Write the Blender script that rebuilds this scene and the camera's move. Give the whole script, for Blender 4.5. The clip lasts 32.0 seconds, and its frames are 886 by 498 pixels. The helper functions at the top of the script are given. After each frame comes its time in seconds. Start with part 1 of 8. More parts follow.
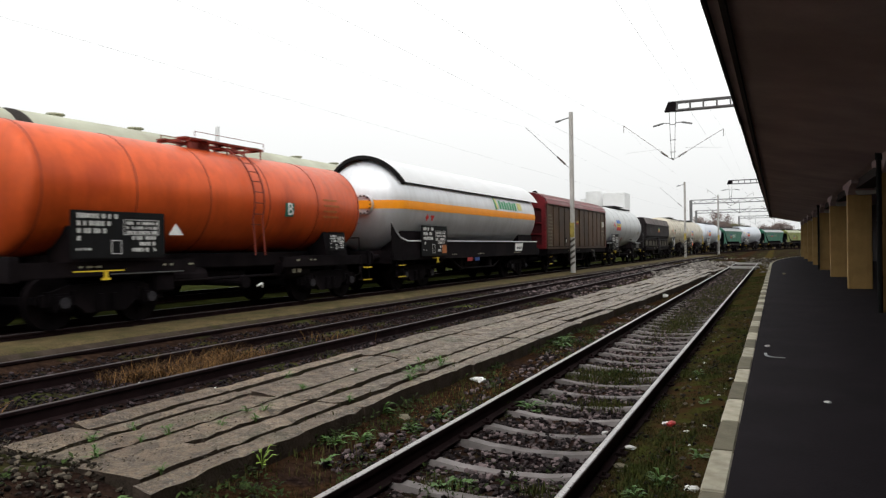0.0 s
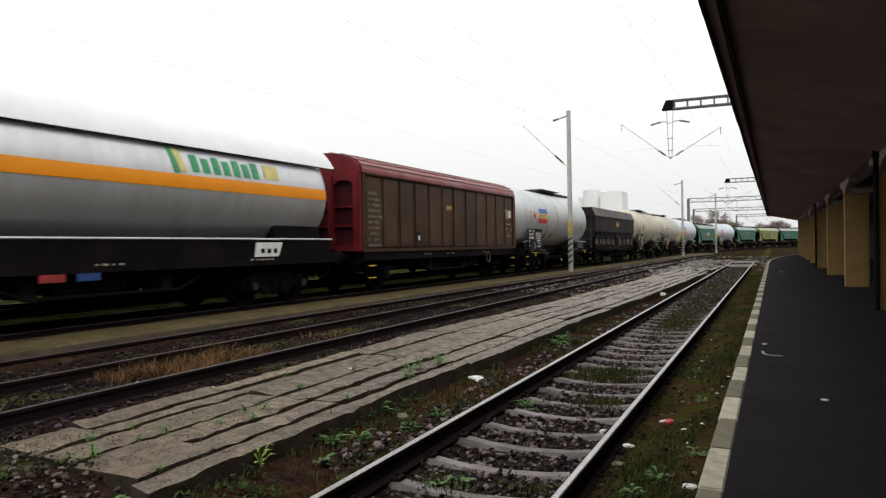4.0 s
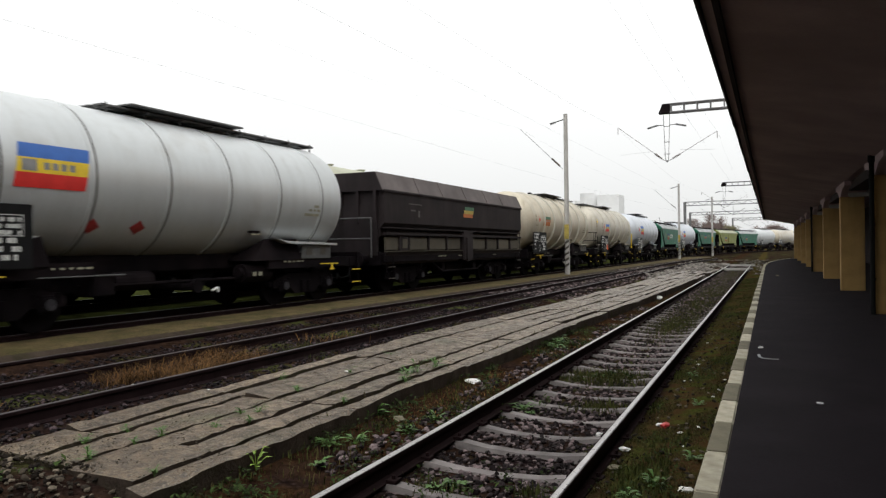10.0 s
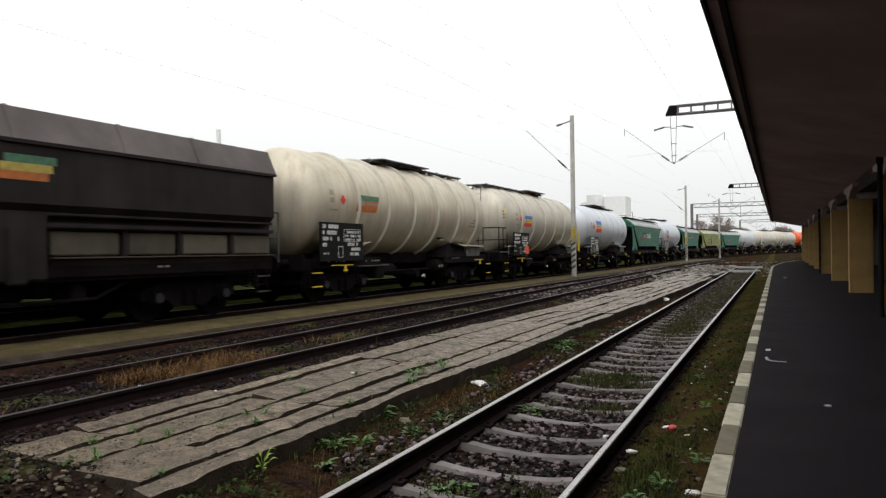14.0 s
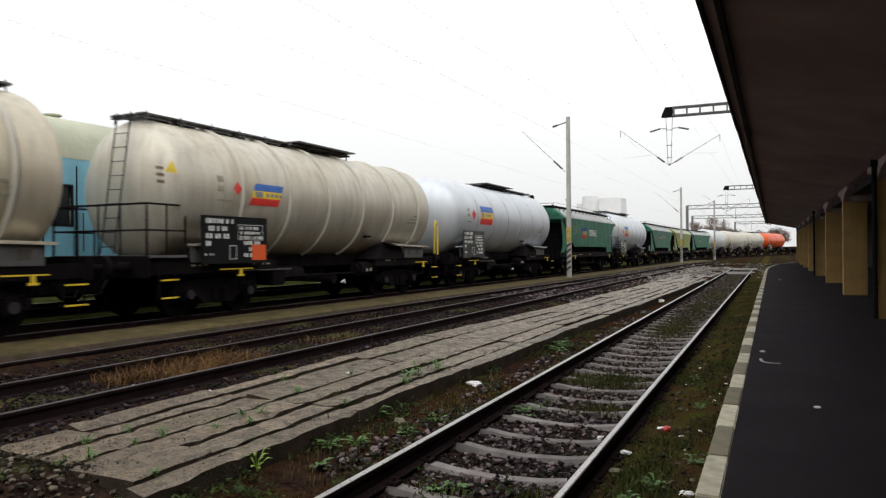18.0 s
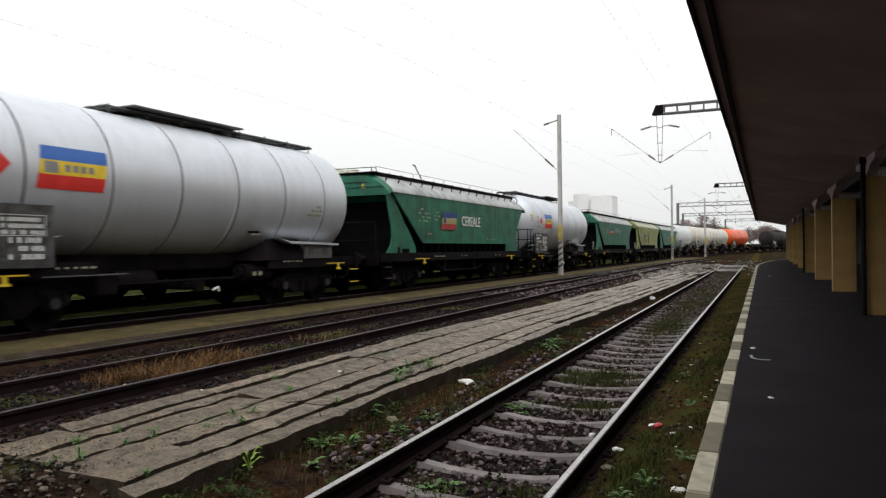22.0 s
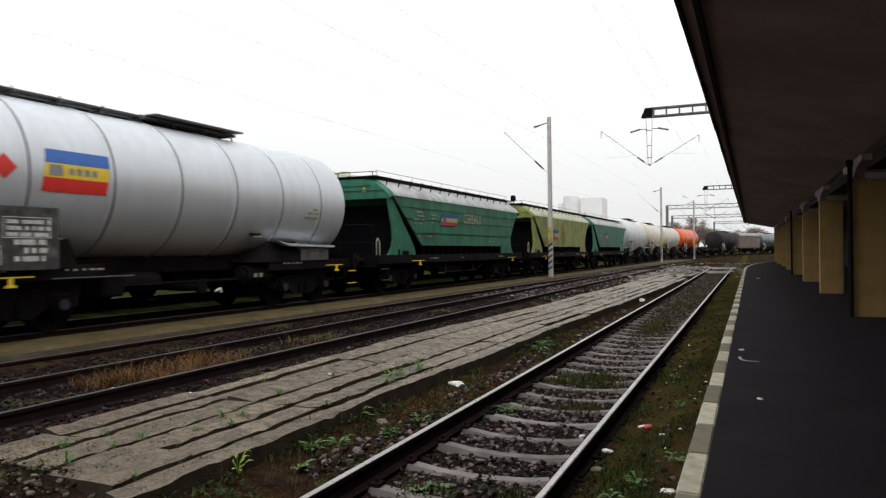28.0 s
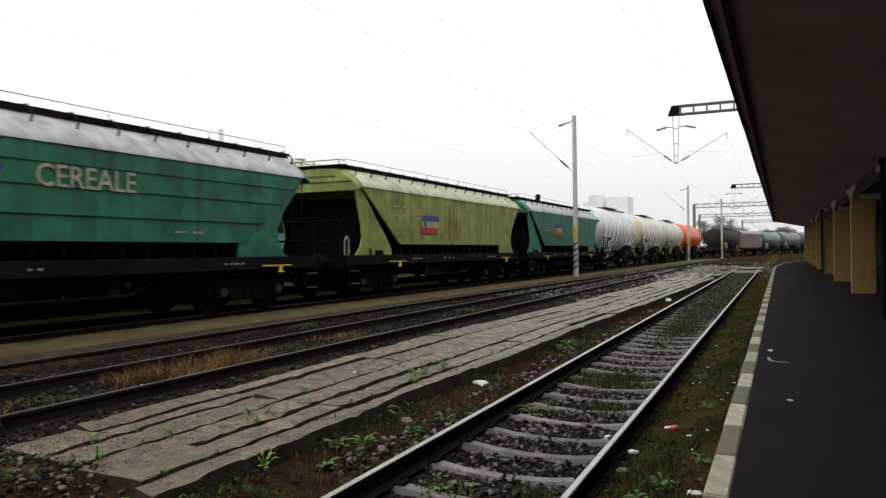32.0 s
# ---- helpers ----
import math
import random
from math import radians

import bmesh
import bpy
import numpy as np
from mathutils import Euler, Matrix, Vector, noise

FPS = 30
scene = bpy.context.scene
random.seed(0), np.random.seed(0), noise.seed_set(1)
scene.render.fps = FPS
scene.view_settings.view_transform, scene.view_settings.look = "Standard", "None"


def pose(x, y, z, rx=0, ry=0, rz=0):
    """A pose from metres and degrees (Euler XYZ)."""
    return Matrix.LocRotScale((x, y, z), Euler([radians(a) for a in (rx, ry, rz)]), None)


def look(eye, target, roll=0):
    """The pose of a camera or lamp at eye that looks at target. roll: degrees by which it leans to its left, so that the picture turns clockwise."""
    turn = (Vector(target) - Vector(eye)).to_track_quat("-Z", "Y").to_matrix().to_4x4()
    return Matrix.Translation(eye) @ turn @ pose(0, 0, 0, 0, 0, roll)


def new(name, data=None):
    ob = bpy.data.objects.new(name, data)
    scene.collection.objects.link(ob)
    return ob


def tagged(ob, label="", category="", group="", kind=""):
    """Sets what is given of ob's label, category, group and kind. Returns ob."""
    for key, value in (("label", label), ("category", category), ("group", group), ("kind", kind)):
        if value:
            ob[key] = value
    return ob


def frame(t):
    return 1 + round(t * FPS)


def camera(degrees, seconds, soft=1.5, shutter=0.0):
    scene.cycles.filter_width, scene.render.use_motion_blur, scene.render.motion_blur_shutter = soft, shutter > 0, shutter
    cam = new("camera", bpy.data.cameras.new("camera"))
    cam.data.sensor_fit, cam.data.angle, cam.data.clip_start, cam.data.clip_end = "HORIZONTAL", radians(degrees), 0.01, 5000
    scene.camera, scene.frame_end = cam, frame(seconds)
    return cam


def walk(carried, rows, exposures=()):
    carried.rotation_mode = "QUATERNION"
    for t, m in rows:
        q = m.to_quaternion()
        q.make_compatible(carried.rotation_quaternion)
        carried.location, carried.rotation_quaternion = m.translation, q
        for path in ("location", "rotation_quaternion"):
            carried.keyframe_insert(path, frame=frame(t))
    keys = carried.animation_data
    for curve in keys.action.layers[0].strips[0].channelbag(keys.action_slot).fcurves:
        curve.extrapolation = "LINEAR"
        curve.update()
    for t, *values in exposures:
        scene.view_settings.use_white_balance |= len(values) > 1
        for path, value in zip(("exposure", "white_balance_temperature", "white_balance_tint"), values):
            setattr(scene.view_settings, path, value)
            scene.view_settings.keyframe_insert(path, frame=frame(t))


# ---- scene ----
EYE = (0.0, 0.0, 1.70)
cam = camera(63.376, 32.0, soft=1.3, shutter=0.5)
WALK = [
    (0.0, pose(*EYE, 89.723, 0.886, 24.952)), (0.5, pose(*EYE, 89.663, 0.912, 25.009)), (1.0, pose(*EYE, 89.630, 1.007, 24.929)),
    (1.5, pose(*EYE, 89.622, 0.874, 24.889)), (2.0, pose(*EYE, 89.637, 0.864, 24.837)), (2.5, pose(*EYE, 89.656, 0.820, 24.810)),
    (3.0, pose(*EYE, 89.654, 0.939, 24.799)), (3.5, pose(*EYE, 89.634, 0.985, 24.791)), (5.5, pose(*EYE, 89.584, 0.830, 24.699)),
    (6.0, pose(*EYE, 89.619, 0.954, 24.665)), (6.5, pose(*EYE, 89.599, 0.950, 24.659)), (7.0, pose(*EYE, 89.556, 1.067, 24.533)),
    (7.5, pose(*EYE, 89.508, 1.160, 24.344)), (8.0, pose(*EYE, 89.468, 1.126, 24.241)), (8.5, pose(*EYE, 89.471, 1.167, 24.275)),
    (9.0, pose(*EYE, 89.475, 0.994, 24.333)), (9.5, pose(*EYE, 89.595, 0.865, 24.407)), (10.0, pose(*EYE, 89.836, 0.818, 24.520)),
    (10.5, pose(*EYE, 89.925, 0.943, 24.533)), (11.0, pose(*EYE, 89.945, 1.075, 24.637)), (11.5, pose(*EYE, 89.905, 1.017, 24.796)),
    (12.0, pose(*EYE, 89.844, 0.907, 24.990)), (12.5, pose(*EYE, 89.859, 0.709, 25.057)), (13.0, pose(*EYE, 89.898, 0.747, 25.068)),
    (13.5, pose(*EYE, 89.963, 0.738, 25.068)), (14.0, pose(*EYE, 89.983, 0.773, 25.020)), (14.5, pose(*EYE, 89.991, 0.601, 24.963)),
    (16.5, pose(*EYE, 90.153, 0.698, 24.809)), (17.0, pose(*EYE, 90.164, 0.645, 24.758)), (17.5, pose(*EYE, 90.113, 0.636, 24.684)),
    (18.0, pose(*EYE, 90.012, 0.515, 24.672)), (18.5, pose(*EYE, 89.851, 0.429, 24.664)), (19.0, pose(*EYE, 89.782, 0.392, 24.620)),
    (19.5, pose(*EYE, 89.777, 0.399, 24.526)), (20.0, pose(*EYE, 89.741, 0.377, 24.383)), (20.5, pose(*EYE, 89.731, 0.473, 24.274)),
    (21.0, pose(*EYE, 89.744, 0.504, 24.163)), (21.5, pose(*EYE, 89.805, 0.647, 24.110)), (22.0, pose(*EYE, 89.858, 0.698, 24.008)),
    (22.5, pose(*EYE, 89.874, 0.722, 23.921)), (23.0, pose(*EYE, 89.907, 0.706, 23.903)), (23.5, pose(*EYE, 89.960, 0.840, 23.881)),
    (24.0, pose(*EYE, 90.066, 0.962, 23.807)), (24.5, pose(*EYE, 90.145, 0.771, 23.768)), (25.0, pose(*EYE, 90.208, 0.587, 23.657)),
    (25.5, pose(*EYE, 90.259, 0.570, 23.541)), (27.5, pose(*EYE, 90.088, 0.701, 23.241)), (28.0, pose(*EYE, 90.019, 0.689, 23.232)),
    (28.5, pose(*EYE, 89.949, 0.765, 23.235)), (29.0, pose(*EYE, 89.935, 0.628, 23.014)), (29.5, pose(*EYE, 89.958, 0.964, 22.843)), (29.6, pose(*EYE, 89.930, 1.030, 22.935)), (29.8, pose(*EYE, 89.850, 1.200, 23.420)),
    (30.0, pose(*EYE, 89.799, 1.334, 24.407)), (30.2, pose(*EYE, 89.778, 1.190, 24.700)), (30.5, pose(*EYE, 89.758, 0.957, 24.966)), (31.0, pose(*EYE, 89.843, 0.914, 25.210)),
    (31.5, pose(*EYE, 89.932, 0.954, 25.214)), (32.0, pose(*EYE, 89.977, 0.685, 25.179)),
]
walk(cam, WALK)

# ---- world and light: overcast, bright milky sky ----
world = bpy.data.worlds.new("overcast_sky")
world.use_nodes = True
scene.world = world
wn, wl = world.node_tree.nodes, world.node_tree.links
wn.clear()
sky = wn.new("ShaderNodeTexSky")
sky.sky_type, sky.sun_disc = "NISHITA", False
sky.sun_elevation, sky.sun_rotation = radians(48), radians(200)
sky.air_density, sky.dust_density, sky.ozone_density = 1.0, 6.0, 1.0
grey = wn.new("ShaderNodeHueSaturation")
grey.inputs["Saturation"].default_value = 0.10
veil = wn.new("ShaderNodeMixRGB")
veil.inputs[0].default_value = 0.80
veil.inputs[2].default_value = (8.2, 8.3, 8.25, 1)
# an overcast sky is brighter overhead than at the horizon
sky_dir = wn.new("ShaderNodeTexCoord")
sky_up = wn.new("ShaderNodeSeparateXYZ")
lift = wn.new("ShaderNodeMapRange")
lift.inputs["To Min"].default_value, lift.inputs["To Max"].default_value = 1.0, 2.0
zenith = wn.new("ShaderNodeVectorMath")
zenith.operation = "SCALE"
wl.new(sky_dir.outputs["Generated"], sky_up.inputs[0])
wl.new(sky_up.outputs["Z"], lift.inputs["Value"])
bg = wn.new("ShaderNodeBackground")
bg.inputs[1].default_value = 0.121
wout = wn.new("ShaderNodeOutputWorld")
wl.new(sky.outputs[0], grey.inputs["Color"])
wl.new(grey.outputs[0], veil.inputs[1])
wl.new(veil.outputs[0], zenith.inputs[0])
wl.new(lift.outputs[0], zenith.inputs["Scale"])
wl.new(zenith.outputs[0], bg.inputs[0])
wl.new(bg.outputs[0], wout.inputs[0])
sun = new("sun", bpy.data.lights.new("sun", "SUN"))
sun.data.energy, sun.data.angle, sun.data.color = 0.5, radians(25), (1.0, 0.97, 0.92)
sun.matrix_world = look((20, -30, 55), (-8, 10, 0))


# ---- materials ----
def mat(name, col, rough=0.7, metal=0.0, var=0.25, scale=3.0, fine=40.0, bump=0.15, dirt=None, dirt_amt=0.0,
        dirt_scale=0.7, streak=0.0, per_piece=0.0, spec=0.4, speck=0.0):
    """Paint, stone or metal: colour that varies at two scales, stains, streaks that run down, fine relief."""
    m = bpy.data.materials.new(name)
    m.use_nodes = True
    n, l = m.node_tree.nodes, m.node_tree.links
    b = n["Principled BSDF"]
    b.inputs["Roughness"].default_value, b.inputs["Metallic"].default_value = rough, metal
    b.inputs["Specular IOR Level"].default_value = spec
    tc = n.new("ShaderNodeTexCoord")

    def noise_node(s, detail=5.0, vec=None):
        t = n.new("ShaderNodeTexNoise")
        t.inputs["Scale"].default_value, t.inputs["Detail"].default_value = s, detail
        l.new(vec or tc.outputs["Object"], t.inputs["Vector"])
        return t.outputs["Fac"]

    def mixed(fac, a, bcol, kind="MIX"):
        x = n.new("ShaderNodeMixRGB")
        x.blend_type = kind
        for sock, v in ((0, fac), (1, a), (2, bcol)):
            if isinstance(v, (int, float)):
                x.inputs[sock].default_value = v
            elif isinstance(v, tuple):
                x.inputs[sock].default_value = (*v, 1)
            else:
                l.new(v, x.inputs[sock])
        return x.outputs[0]

    def ramp(fac, lo, hi):
        r = n.new("ShaderNodeMapRange")
        r.inputs["From Min"].default_value, r.inputs["From Max"].default_value = lo, hi
        l.new(fac, r.inputs["Value"])
        return r.outputs[0]

    dark = tuple(c * (1 - var) for c in col)
    lite = tuple(min(1, c * (1 + var * 0.7)) for c in col)
    c = mixed(ramp(noise_node(scale), 0.3, 0.7), dark, lite)
    f = noise_node(fine, 6)
    c = mixed(0.35 * var + 0.05, c, mixed(ramp(f, 0.35, 0.65), tuple(x * 0.5 for x in col), lite))
    if dirt and dirt_amt:
        c = mixed(ramp(noise_node(dirt_scale, 8), 0.62 - 0.3 * dirt_amt, 0.78), c, dirt)
    if streak:
        mp = n.new("ShaderNodeMapping")
        mp.inputs["Scale"].default_value = (2.2, 2.2, 0.12)
        l.new(tc.outputs["Object"], mp.inputs["Vector"])
        c = mixed(streak, c, mixed(ramp(noise_node(2.0, 6, mp.outputs[0]), 0.45, 0.75), (1, 1, 1), (0.35, 0.3, 0.25)), "MULTIPLY")
    if speck:
        c = mixed(ramp(noise_node(30, 3), 0.50, 0.60), c, mixed(speck, c, (0.02, 0.016, 0.011)))
        c = mixed(ramp(noise_node(55, 2), 0.60, 0.66), c, mixed(speck * 0.6, c, lite))
    if per_piece:
        oi = n.new("ShaderNodeObjectInfo")
        c = mixed(per_piece, c, mixed(oi.outputs["Random"], tuple(x * 0.5 for x in col), tuple(min(1, x * 1.5) for x in col)))
    l.new(c, b.inputs["Base Color"])
    rr = n.new("ShaderNodeMapRange")
    rr.inputs["To Min"].default_value, rr.inputs["To Max"].default_value = max(0.05, rough - 0.12), min(1, rough + 0.12)
    l.new(f, rr.inputs["Value"])
    l.new(rr.outputs[0], b.inputs["Roughness"])
    if bump:
        bp = n.new("ShaderNodeBump")
        bp.inputs["Strength"].default_value, bp.inputs["Distance"].default_value = bump, 0.02
        l.new(f, bp.inputs["Height"])
        l.new(bp.outputs[0], b.inputs["Normal"])
    return m


RUST = (0.12, 0.055, 0.03)
GRIME = (0.05, 0.042, 0.036)
M = dict(
    orange=mat("orange_paint", (0.66, 0.098, 0.018), 0.38, metal=0.3, var=0.18, scale=0.8, fine=9, dirt=(0.42, 0.05, 0.012), dirt_amt=0.4, streak=0.35, bump=0.03, spec=0.35),
    dark_orange=mat("sooty_orange_paint", (0.17, 0.020, 0.009), 0.6, var=0.3, scale=3, bump=0.05),
    silver=mat("silver_paint", (0.62, 0.63, 0.65), 0.36, metal=0.6, var=0.10, scale=1.0, fine=12, streak=0.2, bump=0.03),
    white_shell=mat("white_sunshield_paint", (0.68, 0.69, 0.70), 0.45, var=0.05, scale=1.0, fine=12, streak=0.05, bump=0.02),
    grey_tank=mat("light_grey_aluminium_paint", (0.51, 0.53, 0.535), 0.42, metal=0.38, var=0.06, scale=0.6, fine=14, dirt=(0.36, 0.35, 0.33), dirt_amt=0.15, streak=0.12, bump=0.03),
    beige=mat("beige_tank_paint", (0.56, 0.505, 0.40), 0.42, metal=0.35, var=0.18, scale=0.7, fine=14, dirt=(0.34, 0.275, 0.175), dirt_amt=0.45, streak=0.38, bump=0.04),
    cream=mat("cream_tank_paint", (0.53, 0.495, 0.42), 0.42, metal=0.35, var=0.18, scale=0.7, fine=14, dirt=(0.32, 0.265, 0.185), dirt_amt=0.45, streak=0.38, bump=0.04),
    pale=mat("pale_aluminium_tank_paint", (0.56, 0.59, 0.635), 0.42, metal=0.42, var=0.06, scale=0.7, fine=14, dirt=(0.42, 0.43, 0.44), dirt_amt=0.15, streak=0.12, bump=0.03),
    green=mat("green_hopper_paint", (0.014, 0.145, 0.082), 0.55, var=0.42, scale=1.4, fine=18, dirt=(0.012, 0.055, 0.036), dirt_amt=0.6, dirt_scale=1.9, streak=0.7, bump=0.08),
    olive=mat("olive_green_hopper_paint", (0.215, 0.255, 0.062), 0.55, var=0.3, scale=1.4, fine=18, dirt=(0.12, 0.100, 0.032), dirt_amt=0.5, dirt_scale=1.8, streak=0.6, bump=0.08),
    dust=mat("dusty_grey_roof", (0.37, 0.385, 0.39), 0.6, var=0.3, scale=2.2, fine=26, dirt=(0.17, 0.19, 0.175), dirt_amt=0.5, dirt_scale=2.0, streak=0.35, bump=0.06),
    dust_olive=mat("dusty_olive_roof", (0.40, 0.41, 0.30), 0.65, var=0.28, scale=2.2, fine=26, dirt=(0.24, 0.25, 0.12), dirt_amt=0.5, dirt_scale=2.0, streak=0.3, bump=0.06),
    brown=mat("brown_van_panel", (0.064, 0.034, 0.0165), 0.5, var=0.55, scale=1.1, fine=14, dirt=(0.022, 0.0135, 0.010), dirt_amt=0.6, streak=0.6, bump=0.08, spec=0.2, per_piece=0.25),
    red=mat("red_van_paint", (0.135, 0.009, 0.013), 0.6, var=0.35, scale=1.6, fine=20, dirt=(0.045, 0.010, 0.011), dirt_amt=0.5, streak=0.5, bump=0.06, spec=0.2),
    red_roof=mat("red_roof_paint", (0.25, 0.048, 0.055), 0.38, var=0.25, scale=1.5, fine=16, dirt=(0.26, 0.17, 0.17), dirt_amt=0.45, bump=0.05),
    coal=mat("dark_brown_hopper_paint", (0.0200, 0.0152, 0.0162), 0.7, var=0.4, scale=1.5, fine=24, dirt=(0.034, 0.026, 0.026), dirt_amt=0.4, streak=0.4, bump=0.1, spec=0.15),
    coal_lid=mat("faded_grey_brown_lid", (0.115, 0.096, 0.094), 0.8, var=0.35, scale=1.2, fine=20, dirt=(0.06, 0.05, 0.048), dirt_amt=0.45, bump=0.08),
    chute=mat("dusty_olive_chute_panel", (0.075, 0.064, 0.045), 0.8, var=0.45, scale=3, fine=24, dirt=(0.04, 0.032, 0.026), dirt_amt=0.5, bump=0.08, per_piece=0.5),
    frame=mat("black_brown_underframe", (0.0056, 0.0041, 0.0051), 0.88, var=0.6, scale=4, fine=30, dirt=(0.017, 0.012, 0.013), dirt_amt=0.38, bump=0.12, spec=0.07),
    inside=mat("recess_shade_black", (0.0045, 0.004, 0.005), 0.9, var=0.4, scale=3, fine=30, bump=0.1, spec=0.04),
    board=mat("black_data_panel", (0.008, 0.008, 0.0085), 0.7, var=0.3, scale=4, bump=0.03, spec=0.12),
    white=mat("white_marking", (0.72, 0.72, 0.70), 0.6, var=0.15, scale=6, bump=0.0),
    panel_white=mat("chalky_white_lettering", (0.62, 0.62, 0.60), 0.7, var=0.3, scale=12, bump=0.0),
    mark_yellow=mat("pale_yellow_marking", (0.62, 0.56, 0.20), 0.5, var=0.15, scale=5, bump=0.0),
    worn_board=mat("worn_grey_data_panel", (0.055, 0.054, 0.052), 0.75, var=0.5, scale=5, fine=30, dirt=(0.14, 0.14, 0.14), dirt_amt=0.4, dirt_scale=4, bump=0.05, spec=0.15),
    dark_red=mat("shaded_recess_red_paint", (0.050, 0.007, 0.009), 0.7, var=0.4, scale=2, fine=20, dirt=(0.02, 0.006, 0.006), dirt_amt=0.5, streak=0.4, bump=0.08, spec=0.15),
    faded=mat("faded_white_marking", (0.30, 0.285, 0.21), 0.7, var=0.35, scale=8, bump=0.0),
    yellow=mat("yellow_marking", (0.70, 0.50, 0.03), 0.55, var=0.15, scale=6, bump=0.0),
    stripe=mat("orange_stripe_paint", (0.92, 0.32, 0.010), 0.4, var=0.06, scale=2, bump=0.0),
    blue=mat("blue_marking", (0.03, 0.12, 0.42), 0.5, var=0.12, scale=5, bump=0.0),
    redm=mat("red_marking", (0.60, 0.03, 0.025), 0.5, var=0.12, scale=5, bump=0.0),
    greenm=mat("green_marking", (0.03, 0.30, 0.12), 0.5, var=0.12, scale=5, bump=0.0),
    dullgreen=mat("dark_green_marking", (0.02, 0.13, 0.09), 0.5, var=0.12, scale=5, bump=0.0),
    dim_mark=mat("worn_grey_stencil", (0.075, 0.07, 0.066), 0.7, var=0.4, scale=8, bump=0.0),
    old_brown=mat("rusty_brown_plate", (0.17, 0.12, 0.075), 0.7, var=0.4, scale=9, bump=0.05),
    van_mark=mat("weathered_pale_lettering", (0.145, 0.135, 0.10), 0.7, var=0.5, scale=9, bump=0.0),
    pale_rib=mat("highlight_pale_roof_rib", (0.42, 0.29, 0.28), 0.5, var=0.4, scale=6, dirt=(0.2, 0.05, 0.055), dirt_amt=0.5, bump=0.05),
    grey_mark=mat("grey_marking", (0.22, 0.22, 0.22), 0.6, var=0.2, scale=6, bump=0.0),
    hazard=mat("red_orange_hazard_plate", (0.70, 0.10, 0.018), 0.5, var=0.1, scale=4, bump=0.0),
    hoop_pale=mat("pale_cream_hoop_paint", (0.48, 0.455, 0.39), 0.45, var=0.15, scale=2, bump=0.03),
    seam=mat("dark_brown_grey", (0.060, 0.052, 0.044), 0.7, var=0.3, scale=6, bump=0.05),
    old_yellow=mat("faded_yellow_marking", (0.38, 0.30, 0.07), 0.65, var=0.35, scale=9, bump=0.0),
    old_blue=mat("faded_blue_marking", (0.02, 0.055, 0.19), 0.65, var=0.35, scale=9, bump=0.0),
    old_green=mat("faded_green_marking", (0.06, 0.15, 0.09), 0.65, var=0.35, scale=9, bump=0.0),
    old_orange=mat("faded_orange_marking", (0.40, 0.12, 0.03), 0.65, var=0.35, scale=9, bump=0.0),
    old_red=mat("faded_red_marking", (0.30, 0.03, 0.028), 0.65, var=0.35, scale=9, bump=0.0),
    walk_steel=mat("galvanised_grating", (0.10, 0.10, 0.10), 0.65, metal=0.3, var=0.3, scale=5, bump=0.1),
    coach_blue=mat("light_blue_coach_paint", (0.19, 0.44, 0.56), 0.45, var=0.10, scale=1.0, fine=10, streak=0.3, bump=0.03),
    coach_cream=mat("cream_coach_roof_paint", (0.40, 0.41, 0.31), 0.6, var=0.15, scale=1.0, fine=12, dirt=(0.26, 0.24, 0.18), dirt_amt=0.4, bump=0.04),
    rubber=mat("dark_rubber", (0.012, 0.012, 0.012), 0.85, var=0.3, bump=0.1, spec=0.1),
    rail_top=mat("worn_rail_head", (0.42, 0.40, 0.39), 0.30, metal=0.85, var=0.2, scale=2, fine=30, bump=0.05),
    rail_web=mat("rusty_rail_web", (0.016, 0.0090, 0.0094), 0.9, var=0.4, scale=4, fine=40, bump=0.2, spec=0.05),
    sleeper=mat("weathered_concrete_sleeper", (0.19, 0.167, 0.162), 0.8, var=0.45, scale=6, fine=45, dirt=(0.065, 0.052, 0.046), dirt_amt=0.65, dirt_scale=4, bump=0.3, per_piece=0.35),
    kerb=mat("kerb_concrete", (0.165, 0.145, 0.098), 0.85, var=0.35, scale=6, fine=40, dirt=(0.085, 0.08, 0.045), dirt_amt=0.6, dirt_scale=4, bump=0.3, per_piece=0.2),
    kerb_paint=mat("whitewashed_kerb", (0.47, 0.43, 0.33), 0.85, var=0.35, scale=7, fine=40, dirt=(0.22, 0.19, 0.12), dirt_amt=0.65, dirt_scale=5, bump=0.3, per_piece=0.2),
    leaf_bright=mat("young_yellow_green_leaf", (0.20, 0.30, 0.035), 0.5, var=0.25, scale=8, bump=0.03),
    rust_stain=mat("rust_brown_stain", (0.16, 0.105, 0.032), 0.8, var=0.4, scale=6, fine=20, dirt=(0.20, 0.20, 0.055), dirt_amt=0.6, dirt_scale=5, bump=0.05),
    hub=mat("dull_grey_axle_cover", (0.032, 0.030, 0.034), 0.7, var=0.4, scale=6, bump=0.05, spec=0.15),
    dark_beam=mat("near_black_brown", (0.034, 0.024, 0.026), 0.8, var=0.35, scale=2.5, fine=20, dirt=(0.02, 0.016, 0.017), dirt_amt=0.4, bump=0.1, spec=0.15),
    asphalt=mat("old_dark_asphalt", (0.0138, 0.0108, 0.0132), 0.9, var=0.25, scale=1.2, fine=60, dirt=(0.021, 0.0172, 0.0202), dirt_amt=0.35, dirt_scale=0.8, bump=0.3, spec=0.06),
    concrete=mat("grey_concrete", (0.40, 0.39, 0.37), 0.85, var=0.15, scale=2, fine=30, dirt=(0.25, 0.24, 0.22), dirt_amt=0.3, streak=0.3, bump=0.15),
